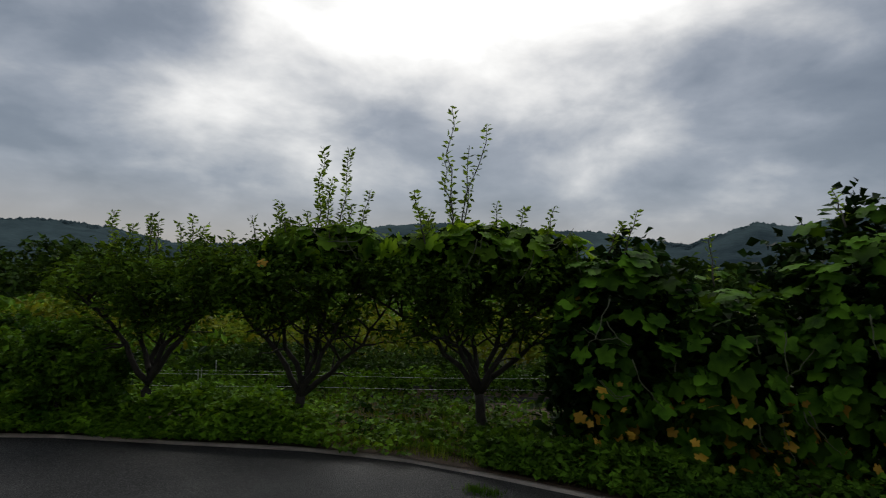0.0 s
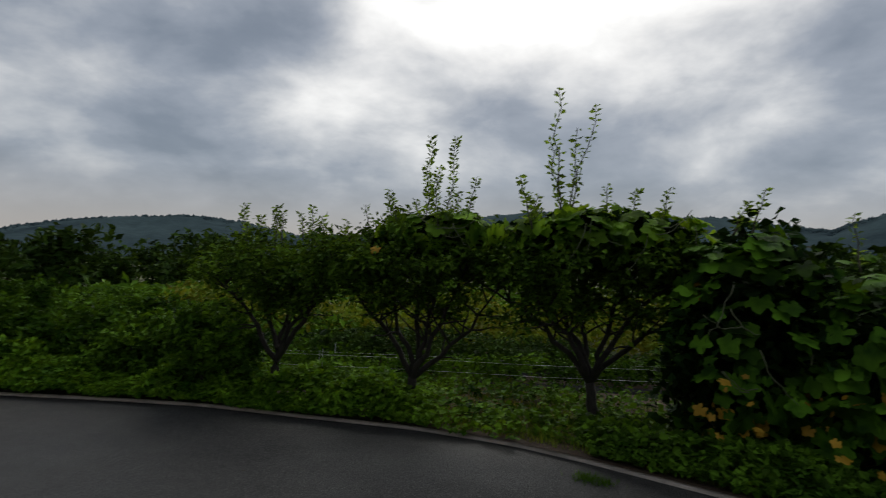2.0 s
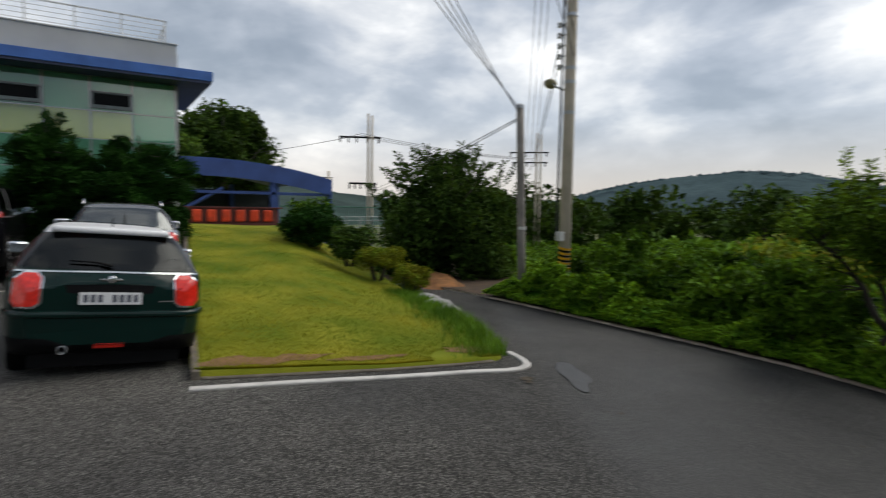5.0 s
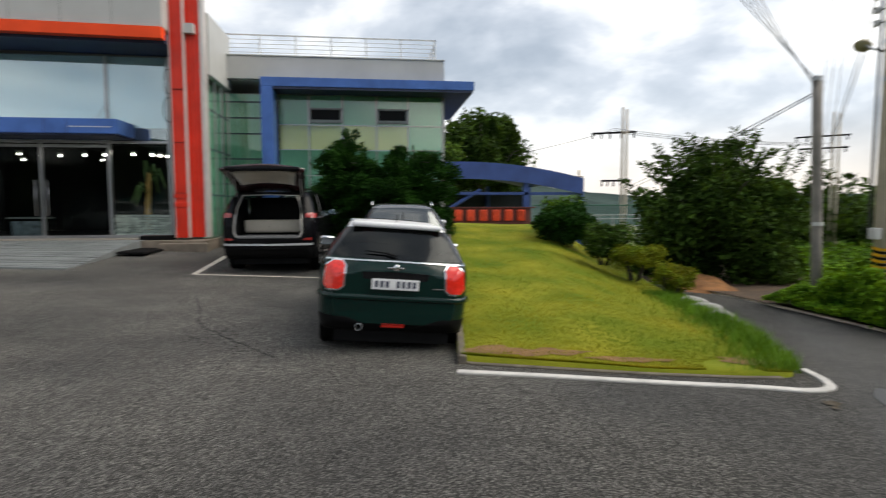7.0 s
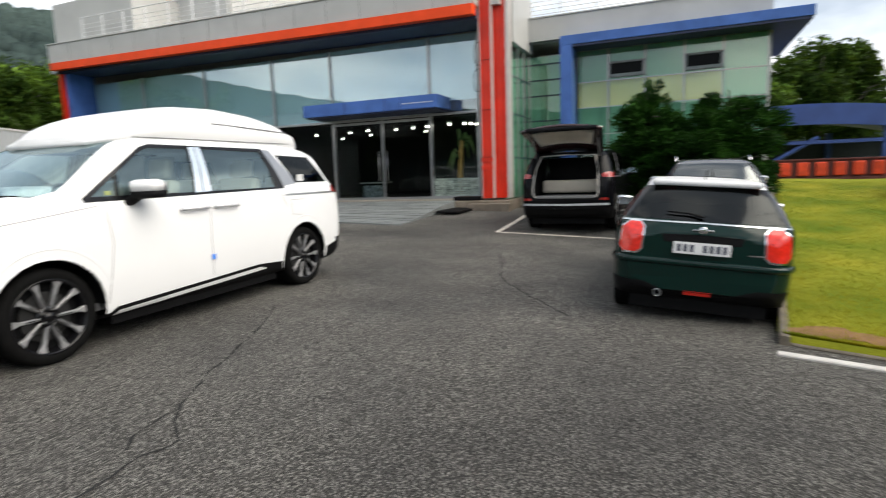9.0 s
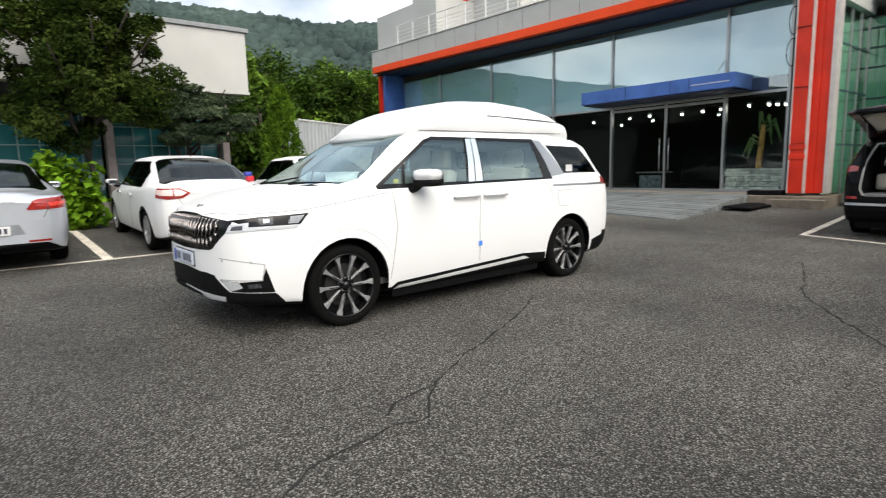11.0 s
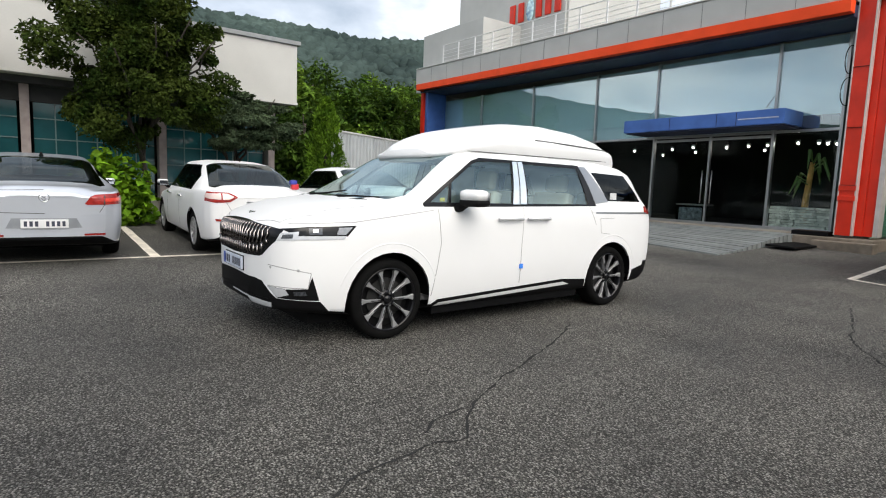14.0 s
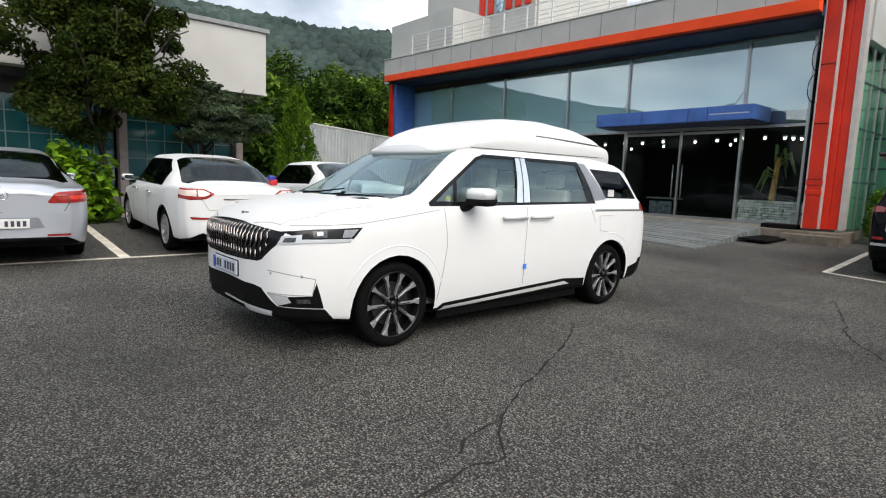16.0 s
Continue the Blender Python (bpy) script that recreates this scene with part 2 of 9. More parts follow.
M_BLUE = mat("blue_panel", (0.062, 0.150, 0.44), rough=0.4, spec=0.3, var=0.18, scale=1.8, bump=0.05, bscale=30)
M_NAVY = mat("navy_soffit", (0.018, 0.028, 0.075), rough=0.5, var=0.2, scale=2)
M_STEEL = mat("brushed_steel", (0.42, 0.43, 0.44), rough=0.35, metal=0.9, var=0.08, scale=4)
M_RAIL = mat("white_rail_paint", (0.72, 0.72, 0.72), rough=0.4, var=0.06, scale=4)
M_WHITEWALL = mat("white_wall_panel", (0.50, 0.495, 0.475), rough=0.6, var=0.07, scale=0.9, bump=0.08, bscale=30, fine=0.05)
M_BLACK = mat("black_plastic", (0.005, 0.005, 0.0055), rough=0.6, var=0.2, scale=8, spec=0.10)
# near-black: the shade of the rooms behind glass is put into this colour
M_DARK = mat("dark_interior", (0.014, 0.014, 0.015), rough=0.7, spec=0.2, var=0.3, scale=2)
M_BLIND = mat("pale_roller_blind", (0.80, 0.89, 0.95), rough=0.8, var=0.05, scale=0.6)
M_YBLIND = mat("cream_blind", (0.92, 0.72, 0.36), rough=0.8, var=0.08, scale=0.6)
M_GBLIND = mat("green_grey_blind", (0.28, 0.56, 0.50), rough=0.8, var=0.08, scale=0.6)
M_TILE = mat("grey_stone_tile", (0.19, 0.205, 0.205), rough=0.4, var=0.22, scale=2.5, bump=0.2, bscale=50, obj=0.2)
M_GLASS = glass("clear_pane", clear=0.97, base=0.18, gloss=(0.88, 0.95, 1.0))
M_LOWGL = glass("smoked_pane", tint=(0.85, 0.9, 0.9), clear=0.82, base=0.012, graze=0.3)
M_TEAL = glass("teal_pane", tint=(0.86, 0.96, 0.86), clear=0.95, base=0.07)
M_LAMPW = mat("white_lamp", (1, 0.97, 0.9), emit=14.0)


# ---- small tools ----
def obj(name, bm, material, smooth=False):
    me = bpy.data.meshes.new(name)
    bm.to_mesh(me)
    bm.free()
    for m in (material if isinstance(material, (list, tuple)) else [material]):
        me.materials.append(m)
    if smooth:
        me.shade_smooth()
    return new(name, me)


def part(name, bm, material, parent, label="", smooth=False):
    ob = obj(name, bm, material, smooth)
    ob.parent = parent
    if label:
        ob["label"] = label
    return ob


def thing(name, label, category, at=None, group="", kind=""):
    e = new(name)
    e.empty_display_size = 0.1
    if at is not None:
        e.matrix_world = at
    return tagged(e, label, category, group, kind)


def add_box(bm, a, b, bev=0.0):
    """A box between two corners, with its edges eased by bev."""
    lo = [min(p, q) for p, q in zip(a, b)]
    hi = [max(p, q) for p, q in zip(a, b)]
    vs = [bm.verts.new((x, y, z)) for x in (lo[0], hi[0]) for y in (lo[1], hi[1]) for z in (lo[2], hi[2])]
    fs = [bm.faces.new([vs[i] for i in q]) for q in ((0, 1, 3, 2), (4, 6, 7, 5), (0, 4, 5, 1), (2, 3, 7, 6), (0, 2, 6, 4), (1, 5, 7, 3))]
    if bev:
        es = list({e for f in fs for e in f.edges})
        bmesh.ops.bevel(bm, geom=es, offset=bev, segments=2, affect="EDGES", profile=0.6)
    return bm


def box(a, b, bev=0.0):
    return add_box(bmesh.new(), a, b, bev)


def add_rod(bm, p, q, r, r2=None, n=8, cap=True):
    """A round bar from p to q."""
    p, q = Vector(p), Vector(q)
    r2 = r if r2 is None else r2
    d = q - p
    m = Matrix.Translation((p + q) / 2) @ d.to_track_quat("Z", "Y").to_matrix().to_4x4()
    bmesh.ops.create_cone(bm, cap_ends=cap, segments=n, radius1=r, radius2=r2, depth=d.length, matrix=m)
    return bm


def rod(p, q, r, r2=None, n=8):
    return add_rod(bmesh.new(), p, q, r, r2, n)


def tube(pts, radii, n=8):
    """A bent, tapered bar along points."""
    bm = bmesh.new()
    rings = []
    pts = [Vector(p) for p in pts]
    for i, p in enumerate(pts):
        d = (pts[min(i + 1, len(pts) - 1)] - pts[max(i - 1, 0)]).normalized()
        q = d.to_track_quat("Z", "Y").to_matrix()
        rings.append([bm.verts.new(p + q @ Vector((math.cos(a), math.sin(a), 0)) * radii[i]) for a in [2 * math.pi * k / n for k in range(n)]])
    for a, b in zip(rings, rings[1:]):
        for k in range(n):
            bm.faces.new((a[k], a[(k + 1) % n], b[(k + 1) % n], b[k]))
    bm.faces.new(rings[0][::-1]); bm.faces.new(rings[-1])
    return bm


def smooth01(a, b, v):
    t = min(1.0, max(0.0, (v - a) / (b - a)))
    return t * t * (3 - 2 * t)


def ground_z(x, y):
    """Height of the yard: it falls gently to the lane and rises to the showroom."""
    yy = max(-13.0, min(7.0, y))
    return -0.035 * (yy + 4.5) + 0.2 * smooth01(-10.5, -17.0, x)


def sheet(name, xs, rows, material, zfun, parent=None):
    """A sheet of ground: for each x in xs a row of y values."""
    bm = bmesh.new()
    grid = [[bm.verts.new((x, y, zfun(x, y))) for y in r] for x, r in zip(xs, rows)]
    for a, b in zip(grid, grid[1:]):
        for k in range(len(a) - 1):
            bm.faces.new((a[k], b[k], b[k + 1], a[k + 1]))
    bmesh.ops.recalc_face_normals(bm, faces=bm.faces)
    if sum(f.normal.z for f in bm.faces) < 0:
        bmesh.ops.reverse_faces(bm, faces=bm.faces)
    ob = obj(name, bm, material, True)
    if parent:
        ob.parent = parent
    return ob


def ribbon(pts, width, height, zfun, side=1, lift=0.0):
    """A kerb along plan points: a band of the given width to one side, standing proud of the ground."""
    bm = bmesh.new()
    ps = [Vector((*p, 0)) for p in pts]
    secs = []
    for i, p in enumerate(ps):
        d = (ps[min(i + 1, len(ps) - 1)] - ps[max(i - 1, 0)]).normalized()
        nrm = Vector((-d.y, d.x, 0)) * side
        a, b = p, p + nrm * width
        za = zfun(a.x, a.y) + lift
        zb = zfun(b.x, b.y) + lift
        e = min(0.012, height * 0.4)
        secs.append([bm.verts.new(v) for v in ((a.x, a.y, za - 0.08), (a.x, a.y, za + height - e), (a.x + nrm.x * e, a.y + nrm.y * e, za + height),
                                               (b.x - nrm.x * e, b.y - nrm.y * e, zb + height), (b.x, b.y, zb + height - e), (b.x, b.y, zb - 0.08))])
    for s, t in zip(secs, secs[1:]):
        for k in range(5):
            bm.faces.new((s[k], t[k], t[k + 1], s[k + 1]))
    bm.faces.new(secs[0]); bm.faces.new(secs[-1])
    bmesh.ops.recalc_face_normals(bm, faces=bm.faces)
    return bm


def curve_pts(keys, step=0.15):
    """A smooth line through plan points."""
    out = []
    k = [Vector(p) for p in keys]
    for i in range(len(k) - 1):
        p0, p1, p2, p3 = k[max(i - 1, 0)], k[i], k[i + 1], k[min(i + 2, len(k) - 1)]
        m = max(2, int((p2 - p1).length / step))
        for j in range(m):
            t = j / m
            out.append(0.5 * ((2 * p1) + (p2 - p0) * t + (2 * p0 - 5 * p1 + 4 * p2 - p3) * t * t + (3 * p1 - p0 - 3 * p2 + p3) * t ** 3))
    out.append(k[-1])
    return [tuple(p) for p in out]

# ---- the ground ----
EDGE_N = [(-40, 0.5), (-24, 3.4), (-18, 5.2), (-14, 6.15), (-10.55, 6.5), (-8.55, 6.67), (-6.4, 6.72), (-5.0, 6.77), (-3.7, 6.74), (-2.43, 6.49), (-1.04, 6.25), (0.0, 5.88), (0.65, 5.48), (1.3, 5.0), (2.4, 4.2), (4.5, 2.6), (8, 0.2), (14, -3.5), (30, -12)]


def edge_n(x):
    return float(np.interp(x, [p[0] for p in EDGE_N], [p[1] for p in EDGE_N]))


def lane_dip(x):
    return -1.6 * smooth01(-10.0, -26.0, x)


def yard_z(x, y):
    return ground_z(x, y) + (lane_dip(x) * smooth01(1.0, 4.5, y))


def far_z(x, y):
    r = math.hypot(x, y)
    return ground_z(x, y) - 0.06 + (lane_dip(x) * smooth01(1.0, 4.5, y) * 0.9 if r < 60 else -1.2 * smooth01(1.0, 4.5, y) * smooth01(-10, -26, x))


def wide_axis(near, step, far):
    a = list(np.arange(-near, near + 0.01, step))
    out, s = [], step
    x = near
    while x < far:
        s *= 1.35
        x += s
        out.append(x)
    return [-v for v in reversed(out)] + a + out


ax_x, ax_y = wide_axis(30, 1.0, 2500), wide_axis(30, 1.0, 2500)
ground = tagged(sheet("ground", ax_x, [ax_y] * len(ax_x), M_FIELD, lambda x, y: far_z(x, y)), "rough green and dry grass of the fields around the yard", "ground", kind="structure")

xs = list(np.arange(-30, 20.01, 0.35))
yard = tagged(sheet("road", xs, [[-15.2 + (edge_n(x) + 15.2) * k / 60 for k in range(61)] for x in xs], M_ASPH, yard_z),
              "worn dark asphalt of the yard and lane, with speckled stone chips", "asphalt", kind="structure")
xs = list(np.arange(-30, 20.01, 0.3))
verge = tagged(sheet("verge", xs, [[edge_n(x) - 0.02 + v for v in (0, 0.15, 0.4, 0.8, 1.2, 1.8, 2.6, 3.4, 4.5, 6.0)] for x in xs], M_SOIL,
               lambda x, y: yard_z(x, y) + 0.05 + 0.04 * noise.noise((x * 1.3, y * 1.3, 0)) * smooth01(0.2, 0.8, y - edge_n(x))),
               "bare brown soil strip with dry litter beside the lane", "soil", kind="structure")
kpts = [p for p in curve_pts(EDGE_N, 0.2) if -16 < p[0] < 6]
kerb = tagged(obj("kerb", ribbon(kpts, 0.095, 0.035, yard_z, side=1), mat("pale_kerb_concrete", (0.58, 0.50, 0.41), rough=0.9, var=0.3, scale=4, bump=0.5, bscale=70, fine=0.25)), "low weathered concrete kerb along the lane", "kerb", kind="structure")

# lawn: slopes up from the kerb to the back
LAWN_L = [(-5.86, 0.60), (-8.5, 0.95), (-12, 1.35), (-19.5, 2.3)]
LAWN_R = [(-5.30, 3.72), (-5.75, 3.97), (-7.2, 4.48), (-9.6, 5.1), (-13, 5.9), (-16, 6.7), (-19.5, 7.6)]


def lawn_y(u, line):
    xs_, ys_ = [p[0] for p in line][::-1], [p[1] for p in line][::-1]
    return float(np.interp(u, xs_, ys_))


def lawn_front(y):
    """The lawn's front edge, beside the white kerb."""
    return float(np.interp(y, [0.5, 0.6, 2.3, 3.2, 3.7, 4.1], [-5.86, -5.84, -5.46, -5.33, -5.32, -5.9]))


def lawn_z(x, y):
    base = ground_z(-5.6, min(y, 4.2)) + 0.05
    back = (-5.6 - x) / 12.4
    up = 0.92 * max(0.0, back) ** 0.95
    edge = smooth01(-0.1, 2.4, lawn_y(x, LAWN_R) - y)
    return base + up * (0.25 + 0.75 * edge) - 0.16 * (1 - edge) * smooth01(0.05, 0.4, back) + 0.025 * noise.noise((x * 0.9, y * 0.9, 3))


us = np.linspace(0, 1, 70)
bm = bmesh.new()
grid = []
for u in us:
    row = []
    for v in np.linspace(0, 1, 36):
        x0 = -5.32 + (-19.5 + 5.32) * u
        y = lawn_y(x0, LAWN_L) * (1 - v) + lawn_y(x0, LAWN_R) * v
        x = min(x0, lawn_front(y)) if u < 0.12 else x0
        if u < 0.12:
            x = lawn_front(y) + (-5.32 + (-19.5 + 5.32) * 0.12 - lawn_front(y)) * (u / 0.12)
        row.append(bm.verts.new((x, y, lawn_z(x, y))))
    grid.append(row)
for a, b in zip(grid, grid[1:]):
    for k in range(len(a) - 1):
        bm.faces.new((a[k], a[k + 1], b[k + 1], b[k]))
# skirt down into the ground
rim = [r[0] for r in grid[::-1]] + grid[0][1:] + [r[-1] for r in grid[1:]]
low = [bm.verts.new((v.co.x, v.co.y, v.co.z - 1.2 if v.co.x < -8 else v.co.z - 0.3)) for v in rim]
for i in range(len(rim) - 1):
    bm.faces.new((rim[i], rim[i + 1], low[i + 1], low[i]))
bmesh.ops.recalc_face_normals(bm, faces=bm.faces)
lawn = tagged(obj("lawn", bm, M_LAWN, True), "short green lawn with yellowed patches rising to the back", "lawn", kind="structure")

wk = curve_pts([(-5.52, 0.50), (-5.36, 1.38), (-5.16, 2.32), (-5.02, 3.10), (-4.92, 3.50), (-4.97, 3.78), (-5.20, 3.95), (-5.60, 4.04)], 0.1)
tagged(obj("kerb_white", ribbon([(p[0] + 0.04, p[1]) for p in wk], 0.09, 0.02, yard_z, side=1), M_KERBW), "white-painted kerb band round the lawn's corner", "kerb", kind="structure")
tagged(obj("kerb_lawn", ribbon([(-5.82, 0.62)] + [(lawn_front(y) + 0.06, y) for y in np.arange(0.7, 3.7, 0.15)], 0.06, 0.02, yard_z, side=1), mat("dirty_concrete", (0.13, 0.11, 0.085), rough=0.95, var=0.35, scale=5, bump=0.5, bscale=60, fine=0.3)), "grey concrete edging of the lawn", "kerb", kind="structure")
tagged(obj("kerb_side", ribbon(curve_pts([(-5.80, 0.56), (-8.5, 0.88), (-12, 1.28), (-18.6, 2.1)], 0.3), 0.075, 0.07, lambda x, y: max(yard_z(x, y), lawn_z(x, y) - 0.06), side=-1), mat("dirty_concrete", (0.13, 0.11, 0.085))), "grey concrete edging beside the parked cars", "kerb", kind="structure")


# painted parking lines
def paint(name, a, b, w, label):
    a, b = Vector((*a, 0)), Vector((*b, 0))
    d = (b - a).normalized()
    nrm = Vector((-d.y, d.x, 0)) * (w / 2)
    k = max(2, int((b - a).length / 0.3))
    bm = bmesh.new()
    prev = None
    for i in range(k + 1):
        c = a + (b - a) * i / k
        w1, w2 = c + nrm * (1 + 0.06 * random.uniform(-1, 1)), c - nrm * (1 + 0.06 * random.uniform(-1, 1))
        cur = [bm.verts.new((p.x, p.y, ground_z(p.x, p.y) + 0.006)) for p in (w1, w2)]
        if prev:
            bm.faces.new((prev[0], prev[1], cur[1], cur[0]))
        prev = cur
    bmesh.ops.recalc_face_normals(bm, faces=bm.faces)
    return tagged(obj(name, bm, M_PAINT), label, "road marking", kind="structure")


M_PAINT = mat("worn_road_paint", (0.66, 0.60, 0.51), rough=0.8, var=0.3, scale=7, bump=0.4, bscale=110, fine=0.45)
LB = "worn off-white parking line on the asphalt"
paint("parking_line", (6.0, -9.46), (-9.0, -9.46), 0.10, LB)
paint("parking_line", (-2.12, -9.5), (-2.12, -13.6), 0.14, LB)
paint("parking_line", (0.55, -9.5), (0.55, -13.6), 0.14, LB)
paint("parking_line", (-4.8, -9.5), (-4.8, -13.6), 0.14, LB)
paint("parking_line", (-12.20, -3.88), (-12.02, -1.05), 0.10, LB)
paint("parking_line", (-12.2, -3.86), (-16.2, -4.02), 0.12, LB)
paint("parking_line", (-12.02, -1.1), (-13.4, -1.15), 0.12, LB)

# cracks in the asphalt
M_CRACK = mat("crack_shadow", (0.012, 0.012, 0.012), rough=1.0, var=0.3, scale=9)


def crack(keys, seed):
    rnd = random.Random(seed)
    pts = curve_pts(keys, 0.05)
    bm = bmesh.new()
    prev = None
    off = 0.0
    for i, p in enumerate(pts):
        off = off * 0.75 + rnd.uniform(-0.014, 0.014)
        w = rnd.uniform(0.003, 0.013)
        q = pts[min(i + 1, len(pts) - 1)]
        o = pts[max(i - 1, 0)]
        d = Vector((q[0] - o[0], q[1] - o[1])).normalized()
        c = Vector(p) + Vector((-d.y, d.x)) * off
        cur = [bm.verts.new((c.x - d.y * s, c.y + d.x * s, ground_z(c.x, c.y) + 0.004)) for s in (w, -w)]
        if prev:
            bm.faces.new((prev[0], prev[1], cur[1], cur[0]))
        prev = cur
    bmesh.ops.recalc_face_normals(bm, faces=bm.faces)
    tagged(obj("asphalt_crack", bm, M_CRACK), "thin winding crack in the asphalt", "crack", kind="structure")


crack([(-5.2, -4.1), (-4.36, -3.67), (-3.85, -3.46), (-3.3, -3.2), (-2.98, -2.99), (-2.80, -2.85), (-2.68, -2.69), (-2.45, -2.72), (-2.24, -2.68), (-1.95, -2.63), (-1.75, -2.51), (-1.4, -2.35), (-0.9, -2.2)], 3)
crack([(-2.98, -2.99), (-2.72, -2.98), (-2.5, -2.85)], 4)
crack([(-9.5, -3.0), (-8.4, -2.6), (-7.6, -2.35), (-6.9, -1.9), (-6.0, -1.2)], 5)

# ---- showroom building ----
GX = -17.4          # plane of the showroom's glass


def framed(name, parent, y0, y1, z0, z1, x, material, w=0.05, d=0.08):
    """A mullion or rail of the curtain wall."""
    return part(name, box((x - d, y0, z0), (x + d * 0.4, y1, z1), 0.006), material, parent)


showroom = thing("showroom_building", "two-storey grey showroom with orange fascia, red pillar and tall glass front", "building", pose(0, 0, 0))
YL, YR, ZB, ZT = -24.2, -5.7, 0.50, 5.60
# body: side, back and roof
part("wall", box((-30, YL - 0.3, 0.0), (-17.45, YL, 6.3)), M_GREY, showroom)
part("wall", box((-30.3, YL - 0.3, 0.0), (-30, 2.0, 5.5)), M_GREY, showroom)
part("floor_slab", box((-30, YL, 0.05), (-17.2, -5.0, 0.46), 0.01), M_CONC, showroom)
# added floor sheet; the unlit room's shade is painted into floor, ceiling and walls
part("floor_tiles", box((-29.9, YL + 0.1, 0.465), (-17.55, -5.3, 0.485)), mat("shade_dark_floor", (0.02, 0.02, 0.021), rough=0.35, var=0.2), showroom)
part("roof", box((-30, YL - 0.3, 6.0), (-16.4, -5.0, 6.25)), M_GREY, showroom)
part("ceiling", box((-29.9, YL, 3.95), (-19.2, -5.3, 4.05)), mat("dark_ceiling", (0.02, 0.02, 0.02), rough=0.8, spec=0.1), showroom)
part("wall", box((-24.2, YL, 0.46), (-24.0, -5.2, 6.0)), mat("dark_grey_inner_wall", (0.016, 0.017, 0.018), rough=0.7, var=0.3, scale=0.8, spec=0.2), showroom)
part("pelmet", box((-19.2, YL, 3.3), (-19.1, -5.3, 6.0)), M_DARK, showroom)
# curtain wall
M_CLEARP = glass("lower_clear_pane", tint=(0.92, 0.97, 0.95), clear=0.97, base=0.02, graze=0.35)
MULL = [YL + 0.25, -20.48, -17.15, -13.90, -11.40, -7.68, -6.05]
for a, b in zip(MULL, MULL[1:]):
    right = a >= -7.7
    zb = 3.62 if right else 3.25
    pane = part("pane", box((GX - 0.012, a + 0.03, 3.26), (GX, b - 0.03, ZT - 0.02)), M_GLASS, showroom)
    pane.visible_shadow = False
    if a != -11.40:
        pane = part("pane", box((GX - 0.012, a + 0.03, ZB + 0.1), (GX, b - 0.03, 3.17)), M_LOWGL if not right else M_CLEARP, showroom, "lower shop window")
        pane.visible_shadow = False
    part("blind", box((GX - 0.10, a + 0.02, zb), (GX - 0.085, b - 0.02, ZT - 0.01)), M_BLIND, showroom, "pale grey-blue roller blind drawn half down")
for y in MULL:
    part("mullion", box((GX - 0.10, y - 0.035, ZB), (GX + 0.04, y + 0.035, ZT), 0.006), M_STEEL, showroom)
part("transom", box((GX - 0.08, YL + 0.25, 3.18), (GX + 0.02, -6.05, 3.25), 0.006), M_STEEL, showroom)
part("sill", box((GX - 0.12, YL + 0.25, ZB - 0.02), (GX + 0.05, -11.4, ZB + 0.1), 0.01), M_STEEL, showroom)
part("sill", box((GX - 0.12, -7.68, ZB - 0.02), (GX + 0.05, -6.05, ZB + 0.1), 0.01), M_STEEL, showroom)
# glass double door
for a, b, hy in ((-11.36, -9.50, -9.62), (-9.44, -7.72, -9.32)):
    dl = part("door", box((GX - 0.02, a + 0.03, ZB + 0.04), (GX - 0.006, b - 0.03, 3.10)), M_LOWGL, showroom, "frameless dark glass entrance door leaf")
    dl.visible_shadow = False
    part("door_rail", box((GX - 0.03, a, ZB), (GX + 0.01, b, ZB + 0.09), 0.004), M_STEEL, dl)
    part("door_rail", box((GX - 0.03, a, 3.06), (GX + 0.01, b, 3.14), 0.004), M_STEEL, dl)
    h = rod((GX + 0.06, hy, 1.15), (GX + 0.06, hy, 2.15), 0.018)
    add_rod(h, (GX, hy, 1.25), (GX + 0.06, hy, 1.25), 0.01); add_rod(h, (GX, hy, 2.05), (GX + 0.06, hy, 2.05), 0.01)
    part("door_handle", h, M_STEEL, dl, "long steel pull bar", True)
part("door_post", box((GX - 0.05, -9.50, ZB), (GX + 0.03, -9.44, 3.2), 0.006), M_STEEL, showroom)
# canopy over the door
can = part("canopy", box((-16.3, -11.83, 3.31), (GX, -6.97, 3.70), 0.015), M_BLUE, showroom, "flat blue metal canopy over the door")
for y in (-10.2, -8.75, -8.2):
    part("panel_joint", box((-16.304, y - 0.006, 3.32), (-16.29, y + 0.006, 3.69)), M_NAVY, can)
part("canopy_lining", box((-16.36, -11.75, 3.27), (GX, -7.05, 3.309)), M_NAVY, showroom)
part("lettering_bar", box((-16.304, -8.15, 3.47), (-16.29, -7.1, 3.50)), mat("pale_lettering", (0.45, 0.50, 0.60), rough=0.5), can, "thin pale bar of worn lettering")
for y in (-11.4, -7.75):
    part("canopy_stay", rod((-16.8, y, 3.69), (GX, y, 4.2), 0.010), M_STEEL, showroom, "", True)


# fascia, soffit and parapet follow one slightly rising line
def slab(x0, x1, ya, yb, za0, za1, zb0, zb1):
    bm = bmesh.new()
    v = [bm.verts.new(p) for p in ((x0, ya, za0), (x1, ya, za0), (x1, ya, za1), (x0, ya, za1), (x0, yb, zb0), (x1, yb, zb0), (x1, yb, zb1), (x0, yb, zb1))]
    for q in ((0, 1, 2, 3), (4, 7, 6, 5), (0, 4, 5, 1), (1, 5, 6, 2), (2, 6, 7, 3), (3, 7, 4, 0)):
        bm.faces.new([v[i] for i in q])
    bmesh.ops.recalc_face_normals(bm, faces=bm.faces)
    bmesh.ops.bevel(bm, geom=bm.edges[:], offset=0.01, segments=1, affect="EDGES")
    return bm


